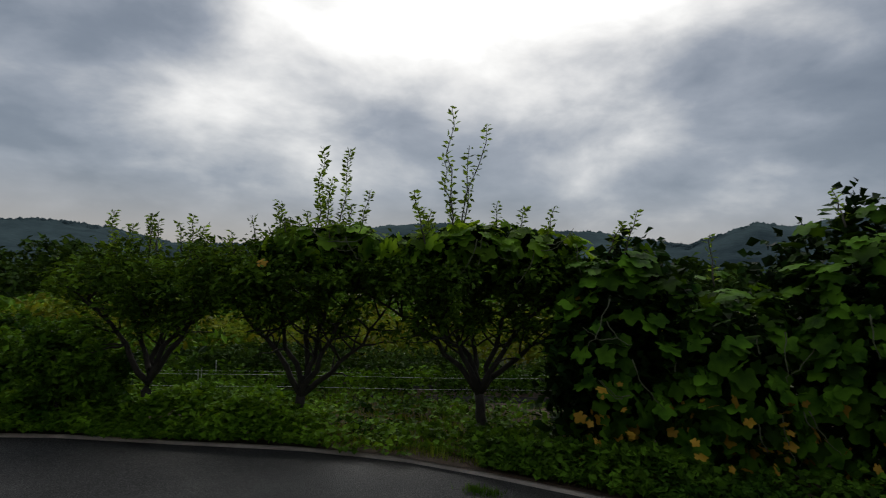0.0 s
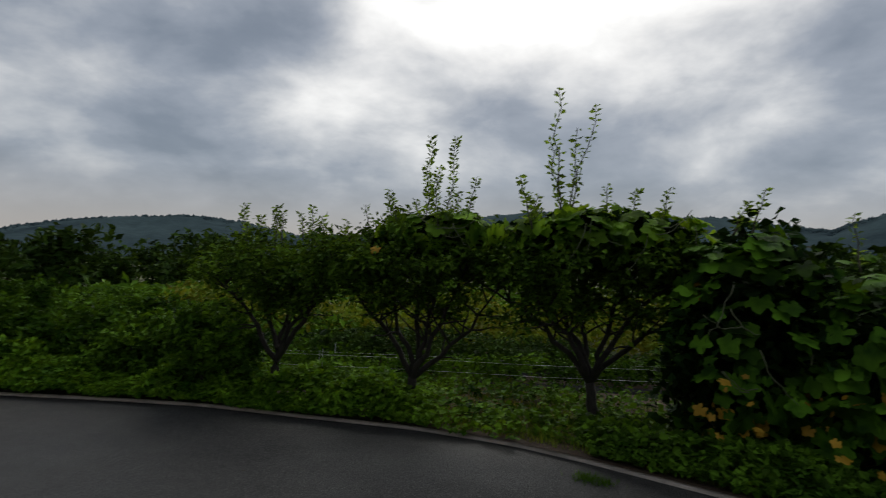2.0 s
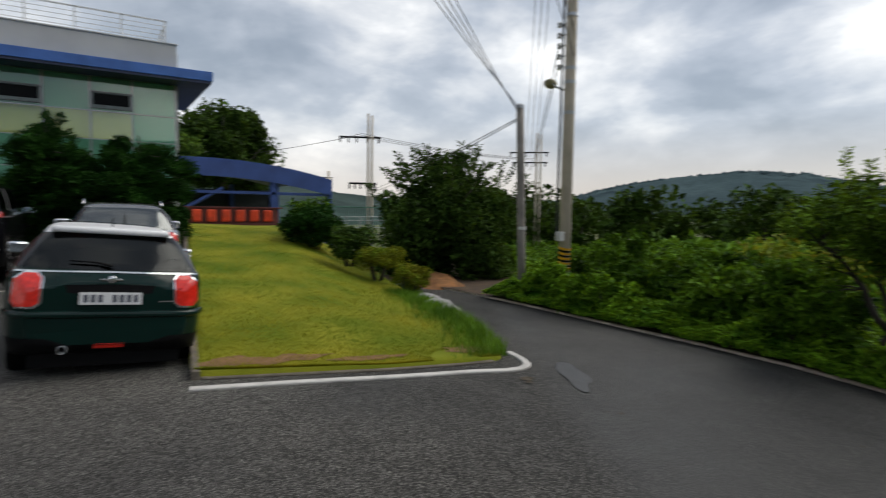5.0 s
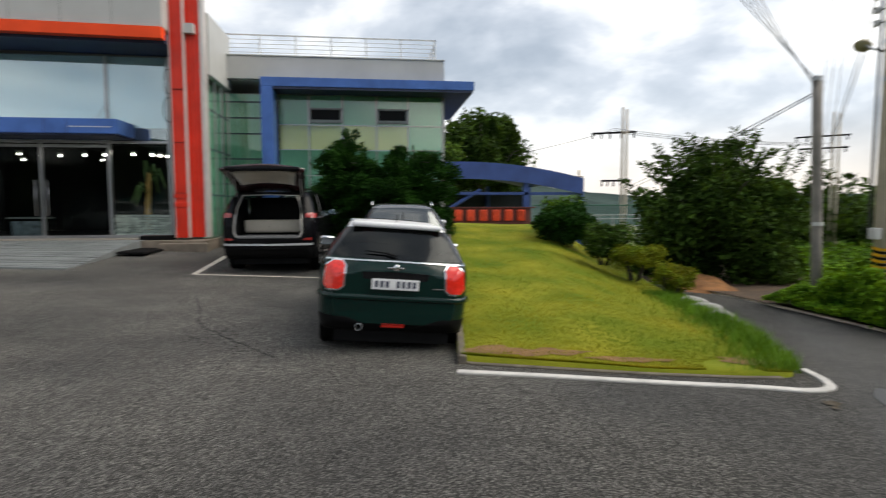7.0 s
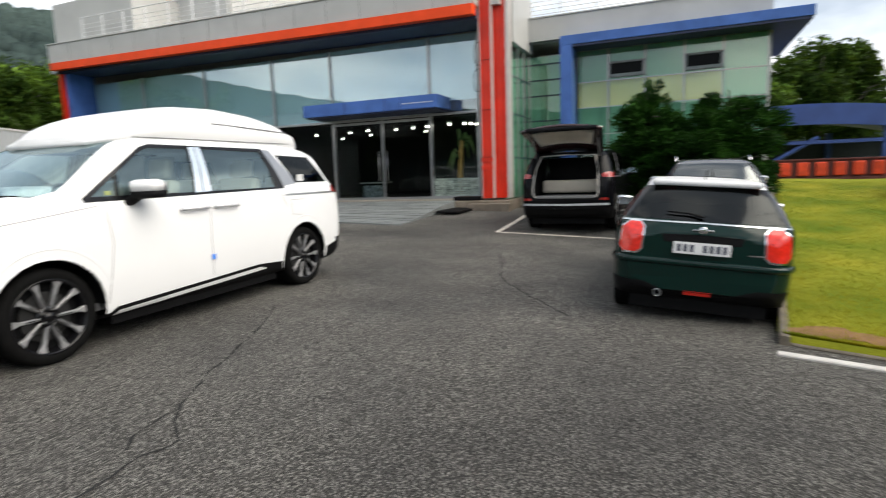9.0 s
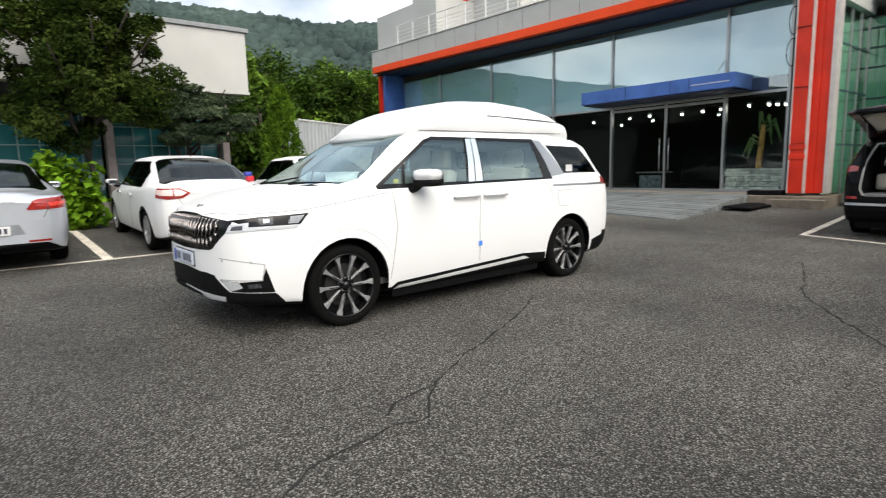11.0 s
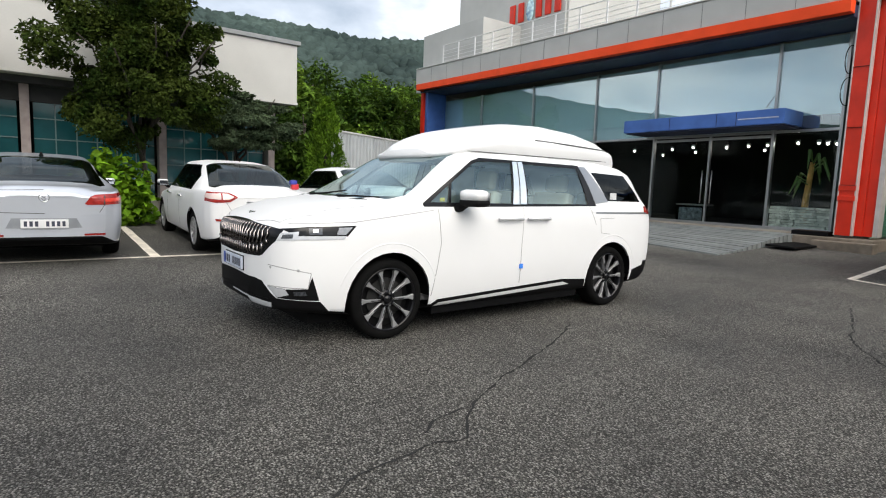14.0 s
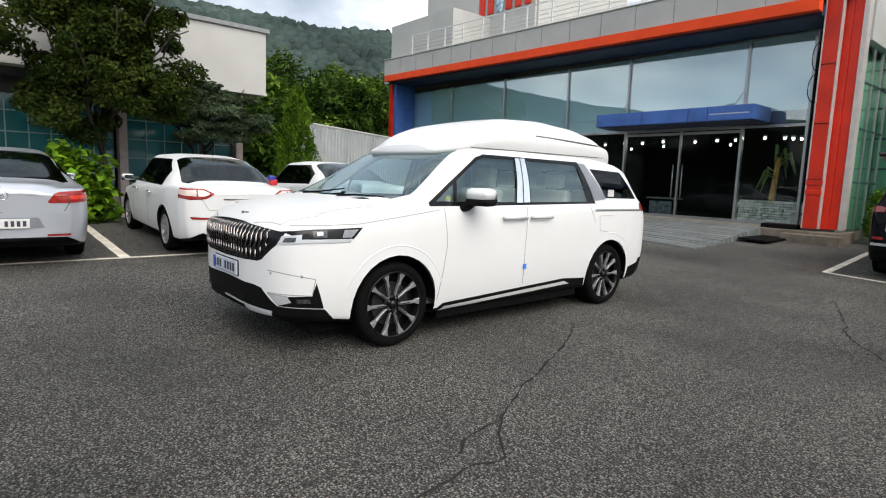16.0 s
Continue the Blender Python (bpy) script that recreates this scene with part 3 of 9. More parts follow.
FX = -15.9
YA, YB = -23.75, -5.62
part("fascia", slab(FX, FX - 0.25, YA, YB, 5.99, 6.27, 5.69, 5.98), M_ORANGE, showroom, "bright orange metal fascia band")
part("fascia", slab(FX - 0.26, FX - 1.5, YA, YA + 0.3, 5.92, 6.27, 5.92, 6.27), M_ORANGE, showroom)
part("soffit", slab(FX - 0.26, GX - 0.1, YA, YB, 5.90, 6.0, 5.62, 5.9), M_NAVY, showroom, "dark navy soffit")
par = part("parapet", slab(FX - 0.05, FX - 0.45, YA - 0.1, YB, 6.28, 6.98, 5.99, 6.70), M_GREY, showroom)
for i in range(1, 15):
    y = YA + (YB - YA) * i / 15
    z0 = 6.28 + (5.99 - 6.28) * i / 15
    part("panel_joint", box((FX - 0.047, y - 0.004, z0 + 0.01), (FX - 0.04, y + 0.004, z0 + 0.69)), mat("joint_grey", (0.16, 0.16, 0.155), rough=0.7), par)
part("coping", slab(FX - 0.02, FX - 0.5, YA - 0.12, YB, 6.985, 7.03, 6.705, 6.75), M_GREY, showroom)
# blue return and red corner of the far end
part("end_wall", box((FX - 0.4, YA + 0.25, 0.3), (GX, YA + 0.45, 5.9), 0.01), M_BLUE, showroom)
part("end_trim", box((FX - 0.3, YA + 0.0, 0.3), (FX - 0.45, YA + 0.2, 5.9), 0.01), M_RED, showroom)
# block and sign tower on the roof
part("roof_block", box((FX - 0.5, YA - 0.2, 6.3), (-24, -19.4, 8.65), 0.015), M_GREY, showroom)
tower = part("roof_tower", box((-18.6, -24.0, 6.2), (-25, -16.8, 12.5), 0.015), M_GREY, showroom)
part("tower_side", box((-18.7, -16.79, 6.2), (-25, -16.7, 12.5), 0.01), M_WHITEWALL, showroom)
# railing on the parapet
rails = part("railing_top", slab(FX - 0.18, FX - 0.22, -21.9, YB, 7.80, 7.84, 7.53, 7.57), M_RAIL, showroom, "white tubular roof railing")
for k in range(4):
    z = 7.10 + 0.15 * k
    part("railing_bar", slab(FX - 0.19, FX - 0.205, -21.9, YB, z, z + 0.02, z - 0.27, z - 0.25), M_RAIL, rails)
for i in range(15):
    y = -21.85 + 1.15 * i
    z = 7.0 - 0.275 * (y + 21.85) / 16.2
    part("railing_post", box((FX - 0.23, y - 0.025, z - 0.01), (FX - 0.18, y + 0.025, z + 0.82), 0.004), M_RAIL, rails)


# letters of the roof sign and of the lawn sign are plain blocks of colour
def glyphs(parent, x, y0, y1, z0, z1, count, material, globe=-1, lean=0.0):
    w = (y1 - y0) / count
    for i in range(count):
        if i == globe:
            bm = bmesh.new()
            bmesh.ops.create_uvsphere(bm, u_segments=16, v_segments=10, radius=0.5, matrix=Matrix.Translation((x, y0 + w * (i + 0.5), (z0 + z1) / 2)) @ Matrix.Diagonal((0.12, w * 0.9, (z1 - z0) * 1.1, 1)))
            part("emblem", bm, mat("blue_emblem", (0.05, 0.25, 0.65), rough=0.2, var=0.5, scale=4, col2=(0.5, 0.7, 0.9)), parent, "blue round emblem", True)
            continue
        part("sign_block", box((x - 0.03, y0 + w * (i + 0.16), z0), (x + 0.05, y0 + w * (i + 0.80), z1), 0.05), material, parent)


sign = thing("roof_sign", "red sign blocks with a blue emblem on the roof tower", "sign", pose(0, 0, 0))
glyphs(sign, -18.55, -20.2, -16.9, 8.8, 9.65, 6, M_RED, 2)
part("sign_bar", box((-18.6, -18.4, 9.9), (-18.52, -17.0, 10.3), 0.01), mat("sign_blue", (0.03, 0.10, 0.5), rough=0.3), sign)

# red pillar with pale edge trims on a stone plinth
pillar = thing("pillar", "tall glossy red metal pillar with pale edge trims", "pillar", pose(0, 0, 0))
M_TRIM = mat("pale_trim", (0.6, 0.55, 0.52), rough=0.35, metal=0.3, var=0.1)
part("shaft", box((-16.35, -5.60, 0.55), (-16.75, -5.26, 9.0), 0.01), M_RED, pillar)
part("shaft", box((-16.60, -5.10, 0.55), (-17.0, -4.90, 9.0), 0.01), M_RED, pillar)
part("gap", box((-16.56, -5.26, 0.55), (-16.8, -5.10, 9.0)), M_RED, pillar)
part("trim", box((-16.34, -5.62, 0.55), (-16.5, -5.59, 9.0), 0.004), M_TRIM, pillar)
part("trim", box((-16.34, -5.27, 0.55), (-16.5, -5.24, 9.0), 0.004), M_TRIM, pillar)
part("trim", box((-16.58, -4.90, 0.55), (-16.9, -4.80, 9.0), 0.004), M_TRIM, pillar)
for z in (1.75, 3.1, 4.5):
    part("joint", box((-16.345, -5.59, z), (-16.33, -5.27, z + 0.012)), M_BLACK, pillar)
part("collar", box((-16.33, -5.61, 1.62), (-16.72, -5.25, 1.75), 0.01), M_RED, pillar)
part("collar", box((-16.33, -5.61, 1.38), (-16.72, -5.25, 1.50), 0.01), M_RED, pillar)
plinth = tagged(obj("plinth", add_box(box((-16.1, -6.9, 0.1), (GX - 0.1, -4.75, 0.49), 0.02), (-15.85, -5.9, 0.1), (-16.2, -4.65, 0.42), 0.02), mat("stained_plinth_stone", (0.19, 0.155, 0.12), rough=0.85, var=0.3, scale=4, bump=0.4, bscale=60, fine=0.25)), "grey stone plinth at the foot of the pillar", "plinth", kind="structure")
for i in range(2):
    loop = thing("cable_loop", "black cable loop hanging beside the pillar", "cable")
    part("cable", tube([(-16.6 , -5.75 + 0.14 * math.cos(a) * (1 if i else 0.8), 4.75 - 0.75 * i + 0.33 * math.sin(a)) for a in np.linspace(0.6, 5.6, 18)], [0.012] * 18), M_BLACK, loop, "", True)

# porch: ramp of stone slabs up to the door
ramp = tagged(new("porch_ramp", None), "sloping grey stone porch of long slabs before the glass door", "porch", kind="structure")
bm = bmesh.new()
sx = np.linspace(-12.45, -17.15, 22)


def ramp_z(x, y):
    low = ground_z(x, y) + 0.035
    return low + (0.50 - low) * smooth01(-12.9, -16.6, x)


for i, (a, b) in enumerate(zip(sx, sx[1:])):
    for y0, y1 in ((-12.2, -9.1), (-9.09, -6.4)):
        bm = bmesh.new()
        j = random.uniform(-0.004, 0.004)
        plan = ((a - 0.045, y0), (b, y0), (b, y1 - 0.01), (a - 0.045, y1 - 0.01))
        v = [bm.verts.new((p[0], p[1], ramp_z(*p) + j - d)) for d in (0, 0.2) for p in plan]
        for q in ((0, 1, 2, 3), (0, 4, 5, 1), (1, 5, 6, 2), (2, 6, 7, 3), (3, 7, 4, 0)):
            bm.faces.new([v[k] for k in q])
        bmesh.ops.recalc_face_normals(bm, faces=bm.faces)
        part("slab", bm, M_TILE, ramp)
step = tagged(obj("porch_step", box((-16.5, -12.2, 0.2), (-17.35, -6.2, 0.515), 0.01), mat("buff_stone", (0.36, 0.31, 0.26), rough=0.6, var=0.2, scale=3, bump=0.2)), "buff stone threshold before the door", "step", kind="structure")
tray = thing("planter_tray", "shallow black plastic planter tray on the plinth", "planter")
tb = box((-16.35, -6.55, 0.49), (-16.75, -5.72, 0.60), 0.015)
add_box(tb, (-16.38, -6.52, 0.60), (-16.72, -5.75, 0.605), 0.002)
part("tray", tb, M_BLACK, tray)
part("soil_fill", box((-16.40, -6.50, 0.604), (-16.70, -5.77, 0.612), 0.002), M_SOIL, tray)
dmat = thing("door_mat", "dark ribbed rubber mat lying beside the ramp", "mat")
part("mat", slab(-14.6, -16.2, -6.38, -5.75, 0.26, 0.31, 0.24, 0.29), M_BLACK, dmat)

# inside the showroom: ceiling spots, low stone wall, potted tree, counter
spots = [(-18.6, -16.2), (-18.6, -14.7), (-18.9, -13.2), (-18.6, -12.2), (-18.8, -11.6), (-18.4, -10.6), (-19.4, -10.0), (-18.6, -8.9), (-18.5, -8.3), (-18.2, -7.35), (-18.4, -6.9), (-18.6, -6.75), (-18.8, -6.6), (-19.1, -6.4), (-21, -12), (-21, -9.5), (-22, -14), (-22, -7.5)]
for x, y in spots:
    s = thing("ceiling_spot", "small round recessed ceiling spotlight, lit", "light", pose(x, y, 2.95 if x > -19.3 else 3.0), group="showroom spotlights")
    bm = bmesh.new(); bmesh.ops.create_uvsphere(bm, u_segments=12, v_segments=8, radius=0.036)
    part("lens", bm, M_LAMPW, s)
    bm = bmesh.new(); bmesh.ops.create_cone(bm, cap_ends=False, segments=16, radius1=0.07, radius2=0.05, depth=0.06, matrix=Matrix.Translation((0, 0, 0.07)))
    part("bezel", bm, M_STEEL, s)
    part("stem", rod((0, 0, 0.01), (0, 0, 1.02 if x > -19.3 else 1.0), 0.012), M_BLACK, s)
lw = thing("low_stone_wall", "low white split-stone wall inside the showroom window", "wall")
srnd = random.Random(8)
for r in range(9):
    y = -7.62 - srnd.uniform(0, 0.1)
    while y < -6.08:
        w = srnd.uniform(0.10, 0.30)
        part("stone", box((-17.52 - srnd.uniform(0, 0.06), y + 0.005, 0.52 + 0.072 * r), (-17.74, min(y + w - 0.004, -6.0), 0.585 + 0.072 * r + srnd.uniform(-0.006, 0.006)), 0.012), mat("pale_split_stone", (0.62, 0.61, 0.57), rough=0.85, var=0.3, scale=6, bump=0.6, bscale=40, obj=0.3), lw)
        y += w
pt = thing("potted_tree", "tall potted tree with a bare brown trunk behind the window", "plant")
part("trunk", tube([(-18.0, -6.95, 0.5), (-18.02, -6.93, 1.4), (-18.0, -6.85, 2.4)], [0.10, 0.085, 0.06]), mat("palm_bark", (0.60, 0.32, 0.10), rough=0.9, var=0.3, bump=0.6, bscale=40), pt, "", True)
M_HLEAF = mat("house_plant_leaf", (0.10, 0.17, 0.05), rough=0.5, var=0.3, island=0.3)
for k in range(9):
    a = k * 0.7
    part("frond", tube([(-18.0, -6.85, 2.4 - 0.08 * k), (-17.95 + 0.2 * math.cos(a), -6.85 + 0.3 * math.sin(a), 2.7 - 0.1 * k), (-17.95 + 0.25 * math.cos(a), -6.85 + 0.5 * math.sin(a), 2.2 - 0.1 * k)], [0.015, 0.055, 0.008], 5), M_HLEAF, pt)
cab = thing("display_counter", "low white display counter with dark figures inside the showroom", "counter")
part("top", box((-18.3, -11.0, 1.05), (-18.9, -10.0, 1.10), 0.01), M_WHITEWALL, cab)
part("front", box((-18.35, -10.9, 0.5), (-18.4, -10.1, 0.98), 0.01), mat("printed_front", (0.35, 0.40, 0.42), rough=0.4, var=0.6, scale=9), cab)
part("side", box((-18.35, -11.0, 0.5), (-18.9, -10.95, 1.05), 0.01), M_BLACK, cab)

# side of the showroom, recess and blue-framed wing
wing = thing("blue_framed_wing", "green glass wing with cream blinds, blue frame and grey parapet", "building")
WX, BX = -19.2, -18.3
part("wall", box((-30, -5.15, 0.1), (WX - 0.1, 2.0, 0.45)), M_CONC, wing)
part("wall", box((-30, 1.95, 0.1), (WX - 0.25, 2.1, 6.0)), M_GREY, wing)
# near-black back wall paints in the wing's inner shade
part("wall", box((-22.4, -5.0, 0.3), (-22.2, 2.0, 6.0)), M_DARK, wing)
part("roof", box((-30, -5.2, 5.35), (-19.0, 2.05, 5.55)), M_GREY, wing)
part("parapet", box((-18.75, -4.95, 5.36), (-19.1, 2.0, 6.06), 0.015), M_GREY, wing)
part("coping", box((-18.72, -4.95, 6.06), (-19.15, 2.03, 6.10), 0.008), M_GREY, wing)
part("frame_top", box((BX, -3.68, 5.06), (-19.1, 2.92, 5.34), 0.015), M_BLUE, wing, "blue metal eave")
part("frame_post", box((BX, -3.68, 0.2), (-19.1, -3.32, 5.06), 0.015), M_BLUE, wing, "blue metal side post")
part("eave_lining", box((BX - 0.03, -3.66, 4.99), (-19.15, 2.88, 5.058)), M_NAVY, wing)
part("eave_side", box((-19.15, 2.0, 5.02), (-24, 2.9, 5.33), 0.015), M_NAVY, wing)
# wing glass
for y0, y1 in ((-3.30, -2.36), (-2.33, -1.28), (-1.25, -0.18), (-0.15, 0.86), (0.89, 2.0)):
    g = part("pane", box((WX - 0.01, y0, 0.5), (WX, y1 - 0.02, 5.0)), M_TEAL, wing)
    g.visible_shadow = False
    hasw = y0 in (-2.33, -0.15)
    part("blind", box((WX - 0.16, y0, 3.26), (WX - 0.14, y1, 4.03)), M_YBLIND if y0 < 0.8 else M_GBLIND, wing)
    part("blind", box((WX - 0.17, y0, 2.0), (WX - 0.15, y1, 3.24)), M_GBLIND, wing)
    part("spandrel", box((WX - 0.19, y0, 4.05), (WX - 0.17, y1, 5.0)), M_GBLIND, wing)
    part("mullion", box((WX - 0.06, y1 - 0.02, 0.5), (WX + 0.015, y1 + 0.02, 5.0), 0.004), M_STEEL, wing)
    if hasw:
        w = part("window", box((WX + 0.02, y0 + 0.05, 4.20), (WX + 0.03, y1 - 0.07, 4.52)), mat("dark_window", (0.006, 0.007, 0.008), rough=0.4, var=0.1, spec=0.1), wing, "top-hung window ajar, dark inside")
        for a, b in (((y0, 4.10), (y1, 4.2)), ((y0, 4.52), (y1, 4.58)), ((y0, 4.2), (y0 + 0.05, 4.52)), ((y1 - 0.07, 4.2), (y1 - 0.02, 4.52))):
            part("window_frame", box((WX + 0.01, a[0], a[1]), (WX + 0.06, b[0] - 0.0, b[1]), 0.006), mat("grey_window_frame", (0.20, 0.23, 0.23), rough=0.5, metal=0.3), w)
for z in (3.24, 4.03, 2.4, 1.6):
    part("transom", box((WX - 0.03, -3.3, z - 0.012), (WX + 0.012, 2.0, z + 0.012)), M_STEEL, wing)
# recess between pillar and wing
for i in range(3):
    g = part("pane", box((WX - 0.01, -5.0 + 0.44 * i, 0.5), (WX, -4.58 + 0.44 * i, 5.0)), M_TEAL, wing)
    g.visible_shadow = False
part("spandrel", box((WX - 0.2, -5.0, 0.5), (WX - 0.17, -3.6, 5.0)), M_GBLIND, wing)
for z in (1.3, 2.1, 2.9, 3.7, 4.2, 4.7):
    part("transom", box((WX - 0.03, -5.0, z), (WX + 0.03, -3.68, z + 0.05), 0.004), mat("dark_teal_metal", (0.02, 0.07, 0.07), rough=0.4), wing)
part("parapet", box((-16.9, -4.95, 5.05), (-19.2, -4.75, 6.7), 0.01), M_GREY, wing)
for i in range(3):
    g = part("pane", box((-17.0 - 0.73 * i, -4.86, 0.5), (-17.70 - 0.73 * i, -4.85, 5.0)), M_TEAL, wing)
    g.visible_shadow = False
    part("mullion", box((-17.72 - 0.73 * i, -4.9, 0.5), (-17.69 - 0.73 * i, -4.83, 5.0), 0.004), M_STEEL, wing)
part("spandrel", box((-17.0, -5.10, 0.5), (-19.2, -5.07, 5.0)), M_GBLIND, wing)
for z in (1.7, 3.0, 4.1):
    part("transom", box((-17.0, -4.88, z), (-19.2, -4.84, z + 0.05), 0.004), mat("dark_teal_metal", (0.02, 0.07, 0.07)), wing)
wr = part("railing_top", box((-18.9, -4.9, 6.72), (-18.94, 1.75, 6.76), 0.004), M_RAIL, wing, "white tubular roof railing")
for k in range(4):
    part("railing_bar", box((-18.91, -4.9, 6.2 + 0.13 * k), (-18.925, 1.75, 6.215 + 0.13 * k)), M_RAIL, wr)
    part("railing_bar", box((-18.92, 1.74, 6.2 + 0.13 * k), (-24, 1.755, 6.215 + 0.13 * k)), M_RAIL, wr)
part("railing_bar", box((-18.9, 1.73, 6.72), (-24, 1.77, 6.76), 0.004), M_RAIL, wr)
for i in range(7):
    part("railing_post", box((-18.9, -4.9 + 1.1 * i, 6.08), (-18.94, -4.86 + 1.1 * i, 6.74), 0.004), M_RAIL, wr)

# ---- white workshop building behind the parked cars ----
shop = thing("workshop_building", "low white-panelled building with teal glass walls and grey posts", "building")
SY = -15.5
part("panel_band", box((-6.64, SY, 3.52), (16, SY - 0.4, 5.06), 0.015), M_WHITEWALL, shop, "weathered off-white metal panel band")
part("panel_band", box((-6.64, SY - 0.42, 3.52), (-6.3, -30, 5.06), 0.015), M_WHITEWALL, shop)
part("coping", box((-6.72, SY + 0.06, 5.06), (16, SY - 0.45, 5.17), 0.01), mat("grey_coping", (0.24, 0.25, 0.26), rough=0.5), shop)
part("coping", box((-6.72, SY - 0.47, 5.06), (-6.25, -30, 5.17), 0.01), mat("grey_coping", (0.24, 0.25, 0.26)), shop)
part("lip", box((-6.66, SY + 0.02, 3.46), (16, SY - 0.3, 3.525), 0.008), M_WHITEWALL, shop)
part("roof", box((-6.2, SY - 0.46, 4.9), (16, -30, 5.0)), M_GREY, shop)
part("soffit", box((-6.5, SY - 0.3, 3.3), (16, -17.5, 3.45)), mat("dark_soffit", (0.05, 0.05, 0.05), rough=0.8), shop)
part("beam", box((-6.3, SY - 0.75, 2.95), (16, -16.45, 3.3)), mat("grey_beam", (0.04, 0.042, 0.042), rough=0.7), shop)
# back wall's near-black colour stands in for shade behind the posts
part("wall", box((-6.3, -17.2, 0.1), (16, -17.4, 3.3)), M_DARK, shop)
part("base_wall", box((-6.3, -16.2, 0.1), (16, -16.5, 0.75), 0.01), M_CONC, shop)
for i in range(7):
    x = -6.1 + 2.77 * i
    part("post", box((x - 0.09, -16.0, 0.2), (x + 0.09, -16.35, 3.3), 0.01), mat("pale_grey_post", (0.36, 0.30, 0.285), rough=0.6, var=0.15), shop)
for i in range(6):
    x0, x1 = -6.1 + 2.77 * i + 0.15, -6.1 + 2.77 * (i + 1) - 0.15
    g = part("window", box((x0, -16.33, 0.75), (x1, -16.34, 2.95)), mat("deep_teal_glass", (0.018, 0.105, 0.120), rough=0.06, var=0.4, scale=0.8, coat=0.2), shop, "teal glass wall in a square grid")
    for k in range(1, 6):
        part("grid_bar", box((x0 + (x1 - x0) * k / 6 - 0.012, -16.30, 0.75), (x0 + (x1 - x0) * k / 6 + 0.012, -16.36, 2.95)), mat("teal_grid", (0.16, 0.26, 0.26), rough=0.5), g)
    for k in range(1, 5):
        part("grid_bar", box((x0, -16.302, 0.75 + 0.46 * k - 0.012), (x1, -16.358, 0.75 + 0.46 * k + 0.012)), mat("teal_grid", (0.16, 0.26, 0.26)), g)
# grey sheet-metal wall between the buildings
fw = thing("sheet_metal_wall", "pale grey corrugated sheet-metal wall", "wall")
a, b = Vector((-8.0, -16.2, 0)), Vector((-15.5, -20.2, 0))
d = (b - a) / 44
for i in range(44):
    p, q = a + d * i, a + d * (i + 1)
    nrm = Vector((-d.y, d.x, 0)).normalized() * -0.03
    bm = bmesh.new()
    prof = [p, p + d * 0.4, p + d * 0.5 + nrm, p + d * 0.9 + nrm, q]
    lo_ = [bm.verts.new((v.x, v.y, 0.1)) for v in prof]
    hi_ = [bm.verts.new((v.x, v.y, 2.93)) for v in prof]
    for k in range(4):
        bm.faces.new((lo_[k], lo_[k + 1], hi_[k + 1], hi_[k]))
    part("sheet", bm, mat("pale_sheet_metal", (0.38, 0.40, 0.42), rough=0.5, var=0.12, scale=1.5, obj=0.05), fw)
part("cap_rail", rod((a.x, a.y, 2.95), (b.x, b.y, 2.95), 0.04), M_GREY, fw)

# ---- behind the lawn: red sign wall and blue arched shed ----
sw = thing("lawn_sign", "long dark fence panel with a row of red sign blocks", "sign")
part("board", box((-22.0, 2.6, 0.78), (-22.08, 5.85, 1.33), 0.01), mat("dark_red_board", (0.12, 0.03, 0.02), rough=0.6, var=0.3), sw)
glyphs(sw, -21.96, 2.7, 5.7, 0.83, 1.28, 6, mat("red_sign_block", (0.70, 0.07, 0.02), rough=0.35, var=0.25, scale=5), -1)
part("foot_rail", box((-21.95, 2.5, 0.66), (-22.1, 6.0, 0.78), 0.01), mat("dark_red_board", (0.12, 0.03, 0.02)), sw)
part("top_rail", box((-21.95, 2.5, 1.33), (-22.1, 6.0, 1.38), 0.01), mat("dark_red_board", (0.12, 0.03, 0.02)), sw)
shed = thing("blue_shed", "open blue steel shed with an arched roof", "shed")


def arch(y0, y1, z0, z1, rise, x0, x1, thick):
    bm = bmesh.new()
    rows = []
    for i in range(25):
        t = i / 24
        y, z = y0 + (y1 - y0) * t, z0 + (z1 - z0) * t + rise * (1 - (2 * t - 1) ** 2)
        rows.append([bm.verts.new(p) for p in ((x0, y, z), (x1, y, z), (x1, y, z - thick), (x0, y, z - thick))])
    for r, s in zip(rows, rows[1:]):
        for k in range(4):
            bm.faces.new((r[k], s[k], s[(k + 1) % 4], r[(k + 1) % 4]))
    bm.faces.new(rows[0]); bm.faces.new(rows[-1])
    bmesh.ops.recalc_face_normals(bm, faces=bm.faces)
    return bm


M_SHED = mat("shed_blue", (0.035, 0.075, 0.25), rough=0.45, var=0.2, scale=1.2)
part("roof", arch(-2.0, 9.5, 2.75, 2.75, 0.72, -26, -36, 0.10), M_SHED, shed)
part("fascia", arch(-2.0, 9.5, 2.72, 2.72, 0.72, -25.9, -26.0, 0.75), M_SHED, shed)
part("tie_beam", box((-26, -2, 1.95), (-26.2, 9.5, 2.08), 0.01), M_SHED, shed)
for y in (-1.9, 1.2, 6.75, 9.4):
    part("column", box((-26.0, y - 0.12, -0.6), (-26.25, y + 0.12, 2.7), 0.01), M_SHED, shed)
    part("column", box((-35.0, y - 0.12, -0.6), (-35.25, y + 0.12, 2.7), 0.01), M_SHED, shed)
part("brace", rod((-26.1, 2.6, 1.0), (-26.1, 4.6, 2.2), 0.08), M_SHED, shed)
part("back_wall", box((-35.3, -2, -0.6), (-35.4, 9.5, 2.4)), mat("dark_back_sheet", (0.03, 0.04, 0.05), rough=0.7), shed)

# ---- cars ----
from mathutils.bvhtree import BVHTree

